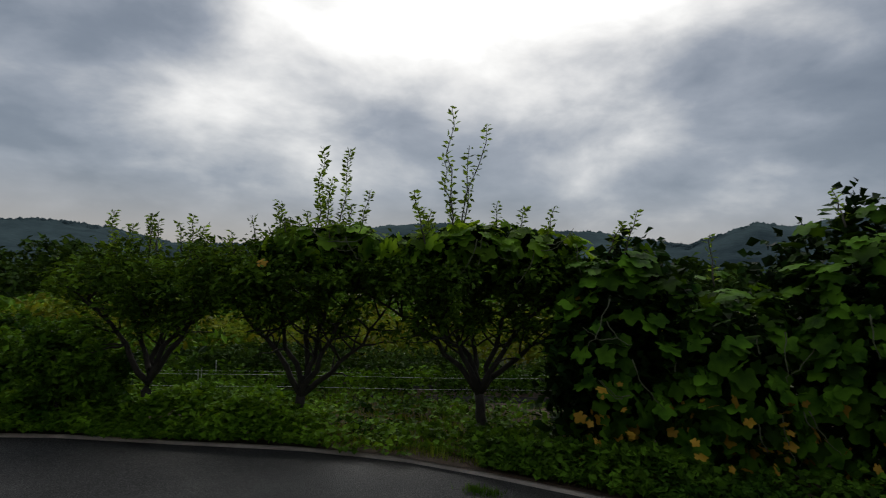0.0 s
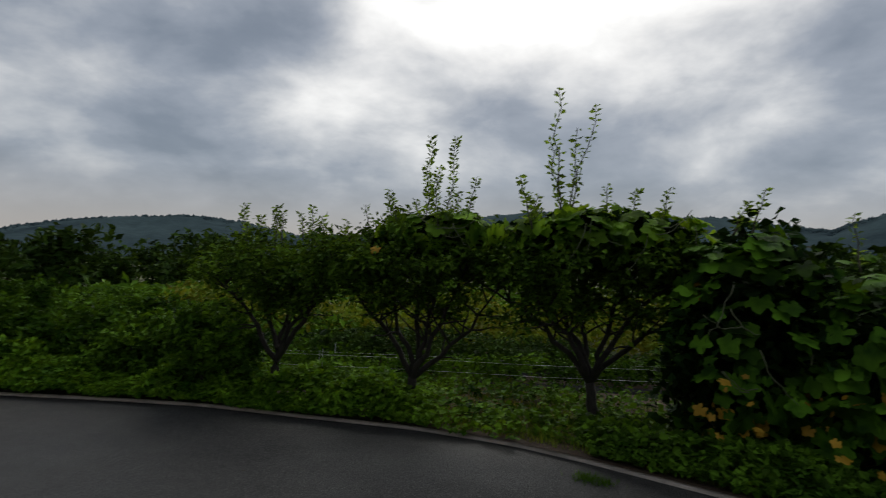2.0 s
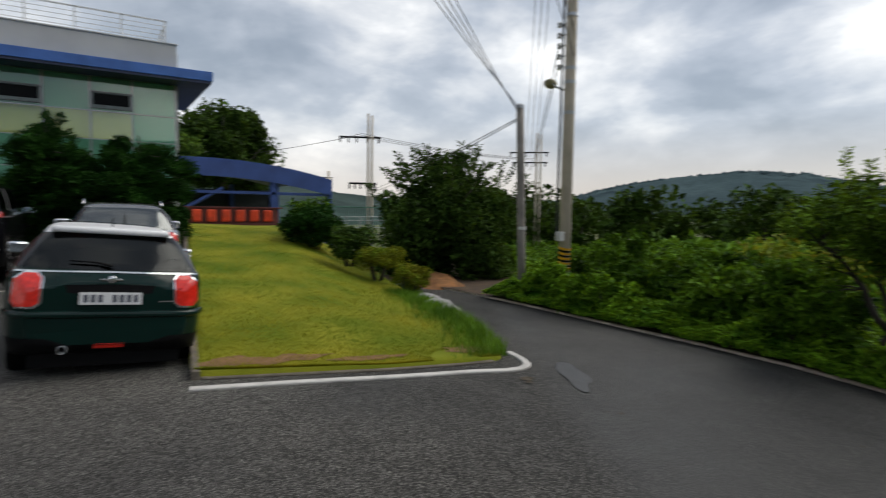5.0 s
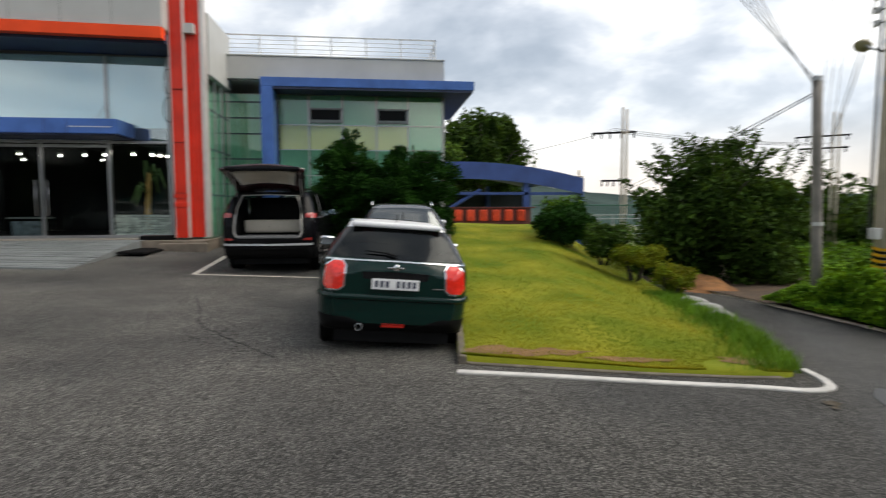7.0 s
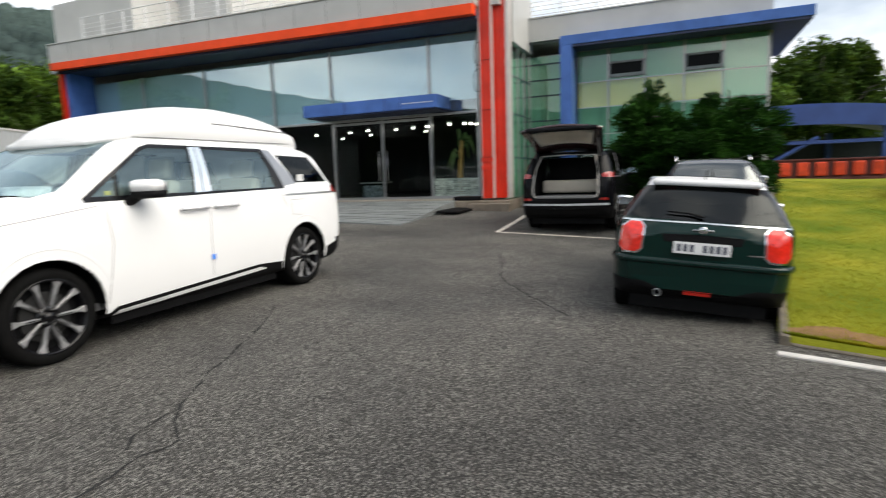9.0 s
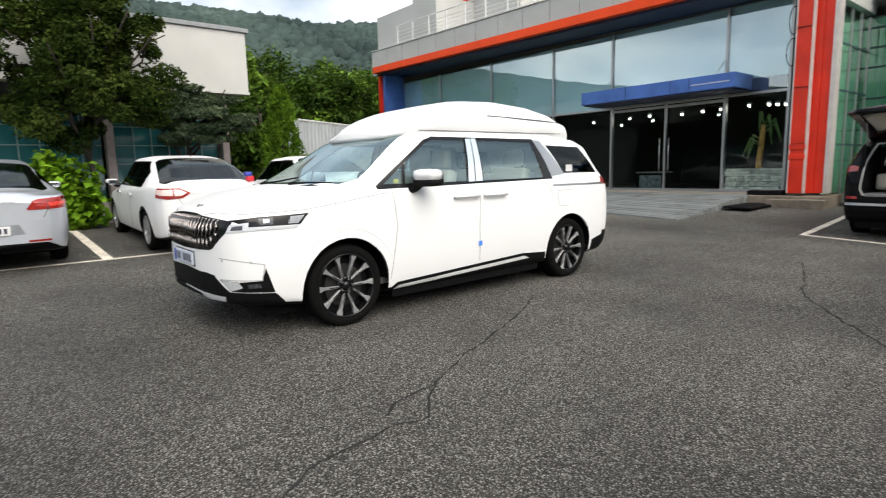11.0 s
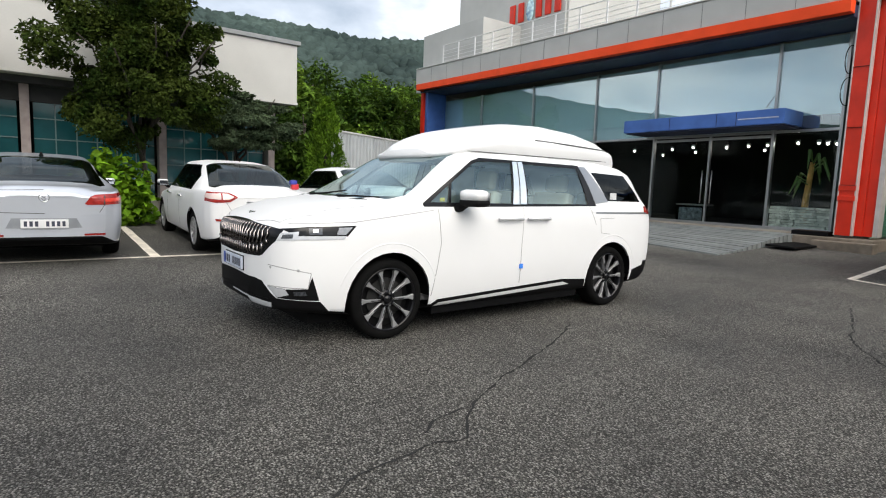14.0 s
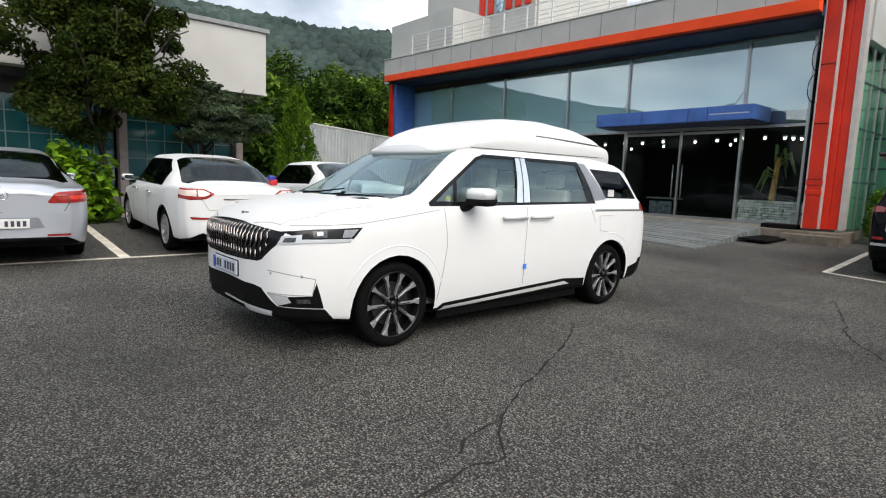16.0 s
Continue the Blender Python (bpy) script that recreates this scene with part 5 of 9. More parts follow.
def carrier_spec(black=False, tail_open=False):
    gap = M_GAP if not black else M_BLACK
    trim = M_GLOSSK
    spec = dict(ends=(-2.50, 2.60), n=96, ease=0.05, front_from=1.75, rear_from=-1.9, axles=(1.545, -1.545), track=0.955, arch_r=0.425, wheel=WHEEL_V, bulge=0.02,
        low=[(-2.50, 0.50), (-2.42, 0.34), (-2.25, 0.27), (-1.8, 0.24), (1.8, 0.24), (2.2, 0.29), (2.45, 0.315), (2.55, 0.33), (2.60, 0.37)],
        wid=[(-2.50, 0.78), (-2.47, 0.86), (-2.40, 0.92), (-2.25, 0.962), (-1.9, 0.99), (1.5, 0.997), (1.95, 0.985), (2.15, 0.958), (2.28, 0.92), (2.40, 0.86), (2.47, 0.79), (2.53, 0.69), (2.57, 0.56), (2.59, 0.44), (2.60, 0.34)],
        belt=[(-2.50, 0.92), (-2.42, 1.13), (-2.25, 1.235), (-1.3, 1.225), (0.9, 1.20), (1.3, 1.175), (1.7, 1.125), (2.1, 1.06), (2.35, 1.02), (2.5, 0.985), (2.60, 0.93)],
        top=[(-2.50, 0.98), (-2.46, 1.14), (-2.36, 1.30), (-2.22, 1.50), (-2.06, 1.645), (-1.9, 1.695), (-1.4, 1.745), (0, 1.76), (0.55, 1.745), (0.80, 1.69), (1.10, 1.53), (1.45, 1.345), (1.62, 1.265), (1.72, 1.245), (2.0, 1.20), (2.25, 1.145), (2.42, 1.09), (2.52, 1.045), (2.57, 1.01), (2.60, 0.97)],
        roofw=[(-2.5, 0.60), (-2.3, 0.72), (-2.1, 0.775), (-1.0, 0.80), (0.4, 0.80), (0.9, 0.775), (1.3, 0.76), (1.7, 0.80), (2.1, 0.84), (2.4, 0.76), (2.52, 0.62), (2.6, 0.28)])
    c = []
    for x in spec["axles"]:
        c.append(("arch", None, 0, "side", arch_poly(x, 0.362, 0.425, 0.0)))
    # side windows and pillars
    c.append(("window_trim", trim, 0.001, "side", [(1.20, 1.215), (0.56, 1.640), (0.46, 1.668), (0.44, 1.19), (1.20, 1.185)]))
    c.append(("window_trim", trim, 0.001, "side", [(0.47, 1.19), (0.47, 1.672), (-1.03, 1.668), (-1.25, 1.21)]))
    c.append(("side_window", M_CARGL, -0.006, "side", [(1.115, 1.228), (0.86, 1.405), (0.56, 1.605), (0.47, 1.638), (0.045, 1.642), (0.10, 1.225)], "lightly tinted side window"))
    c.append(("quarter_light_bar", trim, 0.002, "side", line((0.90, 1.22), (0.86, 1.42), 0.03)))
    c.append(("pillar_film" if not black else "door_pillar", mat("shiny_film", (0.70, 0.78, 0.86), rough=0.15, metal=0.5, var=0.1, scale=6) if not black else trim, 0.004, "side", [(0.085, 1.218), (0.02, 1.655), (-0.125, 1.66), (-0.115, 1.222)], "shiny pale protective film"))
    c.append(("pillar_joint", gap, 0.006, "side", line((-0.01, 1.21), (-0.05, 1.66), 0.012)))
    c.append(("side_window", M_CARGL if not black else M_PRIVGL, -0.006, "side", [(-0.13, 1.225), (-0.14, 1.642), (-0.98, 1.632), (-1.10, 1.23)], "lightly tinted side window"))
    c.append(("rear_pillar", mat("satin_silver_trim", (0.42, 0.43, 0.45), rough=0.3, metal=0.8, var=0.05), 0.003, "side", [(-1.03, 1.655), (-1.15, 1.655), (-1.48, 1.262), (-1.24, 1.238)], "satin silver rear pillar trim"))
    c.append(("quarter_window", M_PRIVGL, -0.003, "side", [(-1.24, 1.60), (-1.90, 1.585), (-2.16, 1.268), (-1.47, 1.272)], "dark rear quarter window"))
    # doors, flaps, rails
    for a, b in (((1.05, 1.17), (1.02, 0.85)), ((1.02, 0.85), (1.10, 0.36)), ((-0.05, 1.2), (-0.02, 0.75)), ((-0.02, 0.75), (-0.03, 0.40)), ((-1.12, 1.2), (-1.22, 1.0)), ((1.10, 1.155), (1.9, 1.052)), ((1.9, 1.052), (2.40, 1.035))):
        c.append(("panel_gap", M_GAPW if not black else gap, 0.0012, "side", line(a, b, 0.007)))
    for a, b in (((-1.30, 1.07), (-1.56, 1.07)), ((-1.30, 1.07), (-1.32, 0.90)), ((-1.32, 0.90), (-1.5, 0.88))):
        c.append(("panel_gap", M_GAPW if not black else gap, 0.0012, "side", line(a, b, 0.005), "", (1,)))
    c.append(("slide_rail", M_STEEL, 0.003, "side", line((-1.22, 1.135), (-2.25, 1.13), 0.022)))
    c.append(("sill_cover", M_BLACK, 0.004, "side", [(1.16, 0.15), (1.14, 0.24), (1.02, 0.318), (-0.70, 0.392), (-1.10, 0.365), (-1.12, 0.15)], "black plastic sill cover"))
    c.append(("sill_strip", mat("satin_silver_sill", (0.72, 0.72, 0.73), rough=0.4, metal=0.2, var=0.05), 0.010, "side", [(1.06, 0.258), (1.01, 0.290), (-0.72, 0.362), (-0.82, 0.328)], "bright sill strip"))
    c.append(("rear_bumper_cover", M_BLACK, 0.002, "side", [(-2.0, 0.235), (-2.02, 0.42), (-2.7, 0.56), (-2.7, 0.235)]))
    # windscreen and bonnet
    c.append(("windscreen", M_SCREEN, -0.004, "top", [(0.70, 0.71), (0.70, -0.71), (1.34, -0.85), (1.52, -0.82), (1.67, -0.62), (1.72, 0), (1.67, 0.62), (1.52, 0.82), (1.34, 0.85)], "large raked windscreen"))
    c.append(("cowl", M_BLACK, 0.001, "top", [(1.67, 0.62), (1.72, 0.0), (1.77, 0.0), (1.73, 0.66), (1.57, 0.84), (1.52, 0.82)]))
    c.append(("cowl", M_BLACK, 0.001, "top", [(1.67, -0.62), (1.72, 0.0), (1.77, 0.0), (1.73, -0.66), (1.57, -0.84), (1.52, -0.82)]))
    for s in (1, -1):
        c.append(("panel_gap", M_GAPW if not black else gap, 0.0012, "top", line((1.62, 0.84 * s), (2.2, 0.80 * s), 0.007)))
        c.append(("panel_gap", M_GAPW if not black else gap, 0.0012, "top", line((2.2, 0.82 * s), (2.44, 0.70 * s), 0.007)))
        c.append(("panel_gap", M_GAPW if not black else gap, 0.0012, "top", line((2.44, 0.70 * s), (2.53, 0.40 * s), 0.007)))
    # front face
    c.append(("grille", M_GLOSSK, 0.001, "front", [(0, 1.035), (0.36, 1.03), (0.62, 1.004), (0.79, 0.992), (0.76, 0.905), (0.61, 0.768), (0.56, 0.752), (0, 0.735)], "wide black grille with chrome bars"))
    c.append(("headlamp", M_GLOSSK, 0.002, "side", [(2.46, 0.992), (2.28, 1.012), (1.885, 1.024), (1.97, 0.935), (2.36, 0.938)], "slim headlamp in a black housing"))
    c.append(("lamp_surround", M_LAMPGREY, 0.004, "side", [(2.462, 0.957), (2.345, 0.974), (2.36, 0.905), (2.49, 0.893)], "pale lamp surround"))
    c.append(("lamp_reflector", M_HEADL, 0.006, "side", [(2.448, 0.945), (2.385, 0.952), (2.392, 0.918), (2.462, 0.912)]))
    c.append(("lamp_strip", M_LAMPGREY, 0.006, "side", [(2.40, 0.908), (2.36, 0.938), (1.975, 0.94), (2.0, 0.914)], "bright daylight strip"))
    c.append(("lamp_lens", M_HEADL, 0.006, "side", [(2.275, 1.0), (2.175, 1.003), (2.175, 0.952), (2.275, 0.95)], "clear lamp lens"))
    c.append(("lamp_lens", M_CHROME, 0.008, "side", [(2.245, 0.992), (2.205, 0.994), (2.205, 0.966), (2.245, 0.965)]))
    c.append(("lamp_lens", mat("grey_lamp_end", (0.30, 0.31, 0.33), rough=0.2, metal=0.4, var=0.2, scale=30), 0.006, "side", [(2.04, 1.006), (1.925, 1.010), (1.985, 0.95), (2.06, 0.95)]))
    c.append(("intake", M_BLACK, 0.0, "front", [(0, 0.575), (0.50, 0.565), (0.60, 0.55), (0.74, 0.42), (0.70, 0.388), (0, 0.40)], "black lower intake"))
    c.append(("bumper_lip", M_BLACK, 0.004, "front", [(0, 0.405), (0.72, 0.412), (0.74, 0.15), (0, 0.15)], "black bumper lip"))
    c.append(("bumper_lip", M_BLACK, 0.004, "side", [(2.52, 0.425), (2.183, 0.397), (2.105, 0.312), (2.12, 0.15), (2.56, 0.15)]))
    c.append(("skid_plate", M_LAMPGREY, 0.012, "front", [(0.38, 0.402), (0.42, 0.352), (0.69, 0.346), (0.70, 0.384)], "silver skid plate"))
    c.append(("skid_plate", M_LAMPGREY, 0.012, "front", line((0.0, 0.405), (0.40, 0.400), 0.014)))
    c.append(("fog_recess", M_BLACK, 0.001, "side", [(2.43, 0.504), (2.281, 0.507), (2.19, 0.405), (2.48, 0.425)], "black fog-lamp recess"))
    c.append(("fog_recess", M_BLACK, 0.001, "side", [(2.285, 0.507), (2.255, 0.608), (2.19, 0.405), (2.28, 0.41)]))
    c.append(("fog_lamp", M_HEADL, 0.006, "side", [(2.385, 0.484), (2.30, 0.486), (2.285, 0.452), (2.375, 0.452)]))
    c.append(("fog_trim", M_LAMPGREY, 0.007, "side", [(2.53, 0.517), (2.44, 0.506), (2.411, 0.460), (2.48, 0.430)], "bright bumper blade"))
    # shade of the bumper's creases, drawn as thin grey lines without relief
    if not black:
        for a, b in (((2.53, 0.694), (2.262, 0.637)), ((2.262, 0.637), (2.283, 0.507)), ((2.53, 0.522), (2.281, 0.509))):
            c.append(("bumper_crease", M_GAPW, 0.001, "side", line(a, b, 0.007)))
    # rear face
    c.append(("tail_lamp", M_TAILD, 0.004, "rear", [(0.62, 1.20), (1.0, 1.22), (1.0, 1.12), (0.62, 1.13)], "slim red tail lamp"))
    c.append(("tail_lamp_end", M_TAILD, 0.004, "side", [(-2.28, 1.12), (-2.28, 1.225), (-2.62, 1.23), (-2.62, 1.11)]))
    c.append(("rear_bumper", M_BLACK, 0.003, "rear", [(0, 0.52), (0.95, 0.52), (0.95, 0.2), (0, 0.2)]))
    if tail_open:
        c.append(("bumper_trim", M_LAMPGREY, 0.012, "rear", [(0, 0.585), (0.88, 0.60), (0.88, 0.555), (0, 0.545)]))
        c.append(("reflector", M_TAILD, 0.012, "rear", [(0.55, 0.70), (0.86, 0.71), (0.86, 0.66), (0.56, 0.66)]))
        c.append(("hatch_frame", M_BLACK, 0.002, "rear", [(0, 0.66), (0.70, 0.66), (0.76, 0.80), (0.74, 1.30), (0.62, 1.66), (0, 1.68)]))
        c.append(("hatch_seal", mat("pale_seal", (0.42, 0.40, 0.37), rough=0.6), 0.004, "rear", [(0, 0.72), (0.64, 0.72), (0.69, 0.82), (0.67, 1.28), (0.575, 1.60), (0, 1.62)]))
        c.append(("arch", None, 0, "rear", [(0, 0.75), (0.62, 0.75), (0.66, 0.84), (0.64, 1.27), (0.55, 1.575), (0, 1.595)]))
    else:
        c.append(("rear_window", M_PRIVGL, -0.003, "rear", [(0, 1.62), (0.58, 1.60), (0.66, 1.28), (0, 1.28)], "dark rear window"))
        c.append(("panel_gap", gap, 0.0012, "rear", line((0.70, 0.66), (0.74, 1.28), 0.007)))
        c.append(("panel_gap", gap, 0.0012, "rear", line((0.0, 0.62), (0.70, 0.66), 0.007)))
    spec["cuts"] = c
    return spec


VAN_AT = pose(-4.745, -5.455, 0.0, 0, 0, 0.6)
van, tree = car("people_carrier", "white people carrier with a raised roof, clean and new", carrier_spec(), VAN_AT, M_WPAINT)
van["category"] = "van"
# raised roof shell
rs = dict(ends=(-1.96, 0.84), n=60, ease=0.10, front_from=9, rear_from=-9,
    low=[(-2.05, 1.62), (-1.5, 1.68), (0.5, 1.70), (0.84, 1.655)], bulge=0,
    wid=[(-1.96, 0.56), (-1.92, 0.64), (-1.80, 0.71), (-1.6, 0.75), (0.3, 0.765), (0.5, 0.755), (0.68, 0.715), (0.78, 0.64), (0.84, 0.52)],
    belt=[(-1.96, 1.72), (-1.8, 1.86), (-1.2, 1.92), (0.1, 1.90), (0.55, 1.80), (0.84, 1.70)],
    top=[(-1.96, 1.74), (-1.92, 1.81), (-1.82, 1.91), (-1.6, 2.01), (-1.2, 2.075), (-0.6, 2.105), (-0.1, 2.085), (0.25, 2.015), (0.5, 1.935), (0.68, 1.855), (0.78, 1.79), (0.84, 1.74)],
    roofw=[(-1.96, 0.42), (-1.7, 0.60), (-0.5, 0.66), (0.3, 0.64), (0.65, 0.57), (0.84, 0.44)])
rb = shell(rs)
part("raised_roof", rb, M_WPAINT, van, "white moulded raised roof", True)
rtree = BVHTree.FromBMesh(shell(rs))
for s in (1, -1):
    for z0, z1, w in ((1.915, 1.872, 0.020), (1.735, 1.745, 0.010)):
        pts = []
        for k in range(14):
            x = (-0.42 - 1.36 * k / 13) if w > 0.015 else (0.55 - 2.2 * k / 13)
            z = z0 + (z1 - z0) * k / 13
            h = rtree.ray_cast(Vector((x, s * 2, z)), Vector((0, -s, 0)))
            if h[0]:
                pts.append(h[0] + Vector((0, s * 0.002, 0)))
        if len(pts) > 2:
            part("roof_groove", tube(pts, [w * 0.3] + [w * 0.5] * (len(pts) - 2) + [w * 0.3], 6), mat("groove_grey", (0.10, 0.10, 0.10), rough=0.7), van, "", True)
for s in (1, -1):
    door_handle(van, tree, 0.30, 0.02, 1.07, s, mat("handle_silver", (0.74, 0.74, 0.76), rough=0.25, metal=0.15))
    door_handle(van, tree, -0.11, -0.38, 1.07, s, mat("handle_silver", (0.70, 0.70, 0.72)))
    mirror(van, 0.75, s * 1.115, 1.275, M_WPAINT, s)
for s in (1, -1):
    for ax in (1.545, -1.545):
        rim_pts = []
        for k in range(19):
            a = radians(12 + 156 * k / 18)
            h = tree.ray_cast(Vector((ax + 0.505 * math.cos(a), s * 2, 0.362 + 0.505 * math.sin(a))), Vector((0, -s, 0)))
            if h[0] and abs(h[0].y) > 0.7:
                rim_pts.append(h[0] + Vector((0, -s * 0.008, 0)))
        part("arch_flare", tube(rim_pts, [0.005] + [0.011] * (len(rim_pts) - 2) + [0.005], 8), M_WPAINT, van, "", True)
part("blue_tag", box((-0.045, 0.995, 0.555), (-0.0, 1.003, 0.605), 0.002), M_BLUEFILM, van, "small blue protective tab")
part("yellow_tag", box((0.93, 0.90, 1.235), (0.985, 0.905, 1.27)), mat("yellow_sticker", (0.7, 0.55, 0.02), rough=0.5), van, "small yellow sticker")
part("window_sticker", box((-1.52, 0.925, 1.29), (-1.64, 0.93, 1.37)), M_PLATE, van, "white paper sticker")


# wavy chrome grille bars and the plate
def grille_bars(root, tree, count=24):
    for i in range(count):
        y = -0.66 + 1.32 * i / (count - 1)
        lo_ = 0.765 if abs(y) < 0.56 else 0.765 + (abs(y) - 0.56) * 0.95
        hi_ = 1.018 - 0.045 * y * y
        pts = []
        for k in range(11):
            z = lo_ + (hi_ - lo_) * k / 10
            wave = math.sin(k * 1.25 + 0.6)
            h = tree.ray_cast(Vector((4, y + 0.011 * wave, z)), Vector((-1, 0, 0)))
            if h[0]:
                pts.append(h[0] + Vector((0.008 + 0.005 * wave, 0, 0)))
        if len(pts) > 3:
            part("grille_bar", tube(pts, [0.004] + [0.0078] * (len(pts) - 2) + [0.004], 6), M_GRILLE, root, "", True)


M_GRILLE = mat("smoked_chrome", (0.34, 0.31, 0.30), rough=0.18, metal=1.0, var=0.05)
grille_bars(van, tree)
part("plate_mount", box((2.55, -0.28, 0.585), (2.602, 0.28, 0.722), 0.01), M_GLOSSK, van)
plate(van, pose(2.612, 0, 0.655), 0.52, 0.11, M_PLATEB)
part("plate_strip", box((2.621, -0.255, 0.605), (2.624, -0.205, 0.705)), mat("plate_blue", (0.03, 0.09, 0.45), rough=0.4), van)


def on_top(tree, x, y, lift=0.004):
    return tree.ray_cast(Vector((x, y, 4)), Vector((0, 0, -1)))[0] + Vector((0, 0, lift))


bm = bmesh.new()
for k in range(3):
    add_rod(bm, on_top(tree, 2.46 - 0.02 * abs(k - 1), 0.03 - 0.05 * k), on_top(tree, 2.43, 0.06 - 0.05 * k), 0.007, n=6)
part("badge", bm, M_CHROME, van)
for y in (-0.35, 0.30):
    part("wiper", tube([on_top(tree, 1.735, y, 0.01), on_top(tree, 1.665, y + 0.22, 0.012), on_top(tree, 1.56, y + 0.48, 0.012)], [0.011, 0.009, 0.006], 6), M_BLACK, van, "", True)
for y, z in ((0.70, 0.675), (0.88, 0.66)):
    h = tree.ray_cast(Vector((4, y, z)), Vector((-1, 0, 0)))
    part("parking_sensor", rod(h[0] + Vector((-0.01, 0, 0)), h[0] + Vector((0.003, 0.001, 0)), 0.011, n=12), M_GAPW, van)
# cabin
part("dashboard", box((1.05, -0.75, 0.85), (1.45, 0.75, 1.13), 0.08), M_CARIN, van, "", True)
sw_ = lathe([(0.185, -0.014), (0.2, 0), (0.185, 0.014), (0.17, 0), (0.185, -0.014)], 28)
o = part("steering_wheel", sw_, M_CARIN, van, "", True)
o.matrix_local = pose(0.92, 0.40, 1.17, 0, 0, 90) @ pose(0, 0, 0, 25, 0, 0)
part("cabin_floor", box((-2.2, -0.85, 0.30), (1.5, 0.85, 0.36)), M_CARIN, van)
for x in (0.42, -0.75, -1.55):
    for y in (0.40, -0.40):
        seat(van, x, y, 0.62, w=0.54)
for x in (-0.45, -0.9):
    part("curtain", box((x, -0.78, 1.15), (x - 0.35, -0.76, 1.65), 0.01), mat("pale_curtain", (0.5, 0.5, 0.48), rough=0.8), van)

# underside; its wide middle block is added to deepen the shade below
under = box((-2.2, -0.70, 0.16), (2.2, 0.70, 0.29))
add_box(under, (-1.04, -0.90, 0.165), (1.04, 0.90, 0.285), 0.01)
part("underside", under, M_BLACK, van)

# black people carrier with its tailgate up
SUV_AT = pose(-14.80, -2.42, -0.015, 0, 0.8, 180)
suv, tree = car("people_carrier", "black people carrier parked with its tailgate wide open", carrier_spec(True, True), SUV_AT, M_KPAINT)
suv["category"] = "van"
for s in (1, -1):
    mirror(suv, 0.76, s * 1.10, 1.265, M_KPAINT, s)
    part("mirror_cover", box((0.66, s * 1.02, 1.235), (0.70, s * 1.2, 1.33), 0.01), M_CHROME, suv)
part("load_floor", box((-2.45, -0.66, 0.68), (-1.2, 0.66, 0.76), 0.01), M_CARIN, suv)
part("load_side", box((-2.40, 0.66, 0.7), (-1.2, 0.72, 1.55), 0.01), M_BLACK, suv)
part("load_side", box((-2.40, -0.72, 0.7), (-1.2, -0.66, 1.55), 0.01), M_BLACK, suv)
# black block added to keep the load space dark and hide the cabin
part("seat_row", box((-1.22, -0.64, 0.76), (-1.05, 0.64, 1.58), 0.03), M_BLACK, suv, "black bulkhead added to close the load space")
part("seat_bench", box((-1.95, -0.60, 0.80), (-1.60, 0.60, 1.08), 0.06), M_SEAT, suv, "folded cream seat bench", True)
part("load_lip", box((-2.52, -0.60, 0.70), (-2.30, 0.60, 0.755), 0.01), mat("grey_load_lip", (0.18, 0.18, 0.18), rough=0.4), suv)
part("underside", box((-2.2, -0.78, 0.15), (2.25, 0.78, 0.29)), M_BLACK, suv)
gate = bmesh.new()
rows = []
for i in range(9):
    u = i / 8
    row = []
    for j in range(13):
        v = -1 + j / 6
        wv = 0.70 + 0.12 * u
        row.append(gate.verts.new((-1.95 - 1.0 * u, v * wv, 1.74 + 0.44 * u + 0.06 * math.sin(math.pi * u) - 0.09 * v * v)))
    rows.append(row)
for a, b in zip(rows, rows[1:]):
    for k in range(12):
        gate.faces.new((a[k], a[k + 1], b[k + 1], b[k]))
bmesh.ops.recalc_face_normals(gate, faces=gate.faces)
bmesh.ops.solidify(gate, geom=gate.faces[:], thickness=0.05)
# a maroon reflection is put into the gate's black paint
tg = part("tailgate", gate, mat("red_reflection_black", (0.03, 0.008, 0.01), rough=0.2, coat=0.8), suv, "raised tailgate, glossy dark paint", True)
lin = bmesh.new()
rows = []
for i in range(6):
    u = 0.40 + 0.52 * i / 5
    rows.append([lin.verts.new((-1.95 - 1.0 * u, v * (0.46 + 0.18 * u), 1.74 + 0.44 * u - 0.075 - 0.05 * v * v)) for v in np.linspace(-1, 1, 7)])
for a, b in zip(rows, rows[1:]):
    for k in range(6):
        lin.faces.new((a[k], a[k + 1], b[k + 1], b[k]))
bmesh.ops.solidify(lin, geom=lin.faces[:], thickness=0.02)
part("tailgate_lining", lin, mat("beige_lining", (0.86, 0.80, 0.70), rough=0.7, var=0.08), tg, "beige inner lining", True)
part("tailgate_edge", box((-2.88, -0.72, 2.04), (-2.97, 0.72, 2.13), 0.03), M_KPAINT, tg, "", True)
for s in (1, -1):
    part("gas_strut", rod((-2.15, s * 0.68, 1.30), (-2.5, s * 0.66, 1.95), 0.012), M_STEEL, tg)

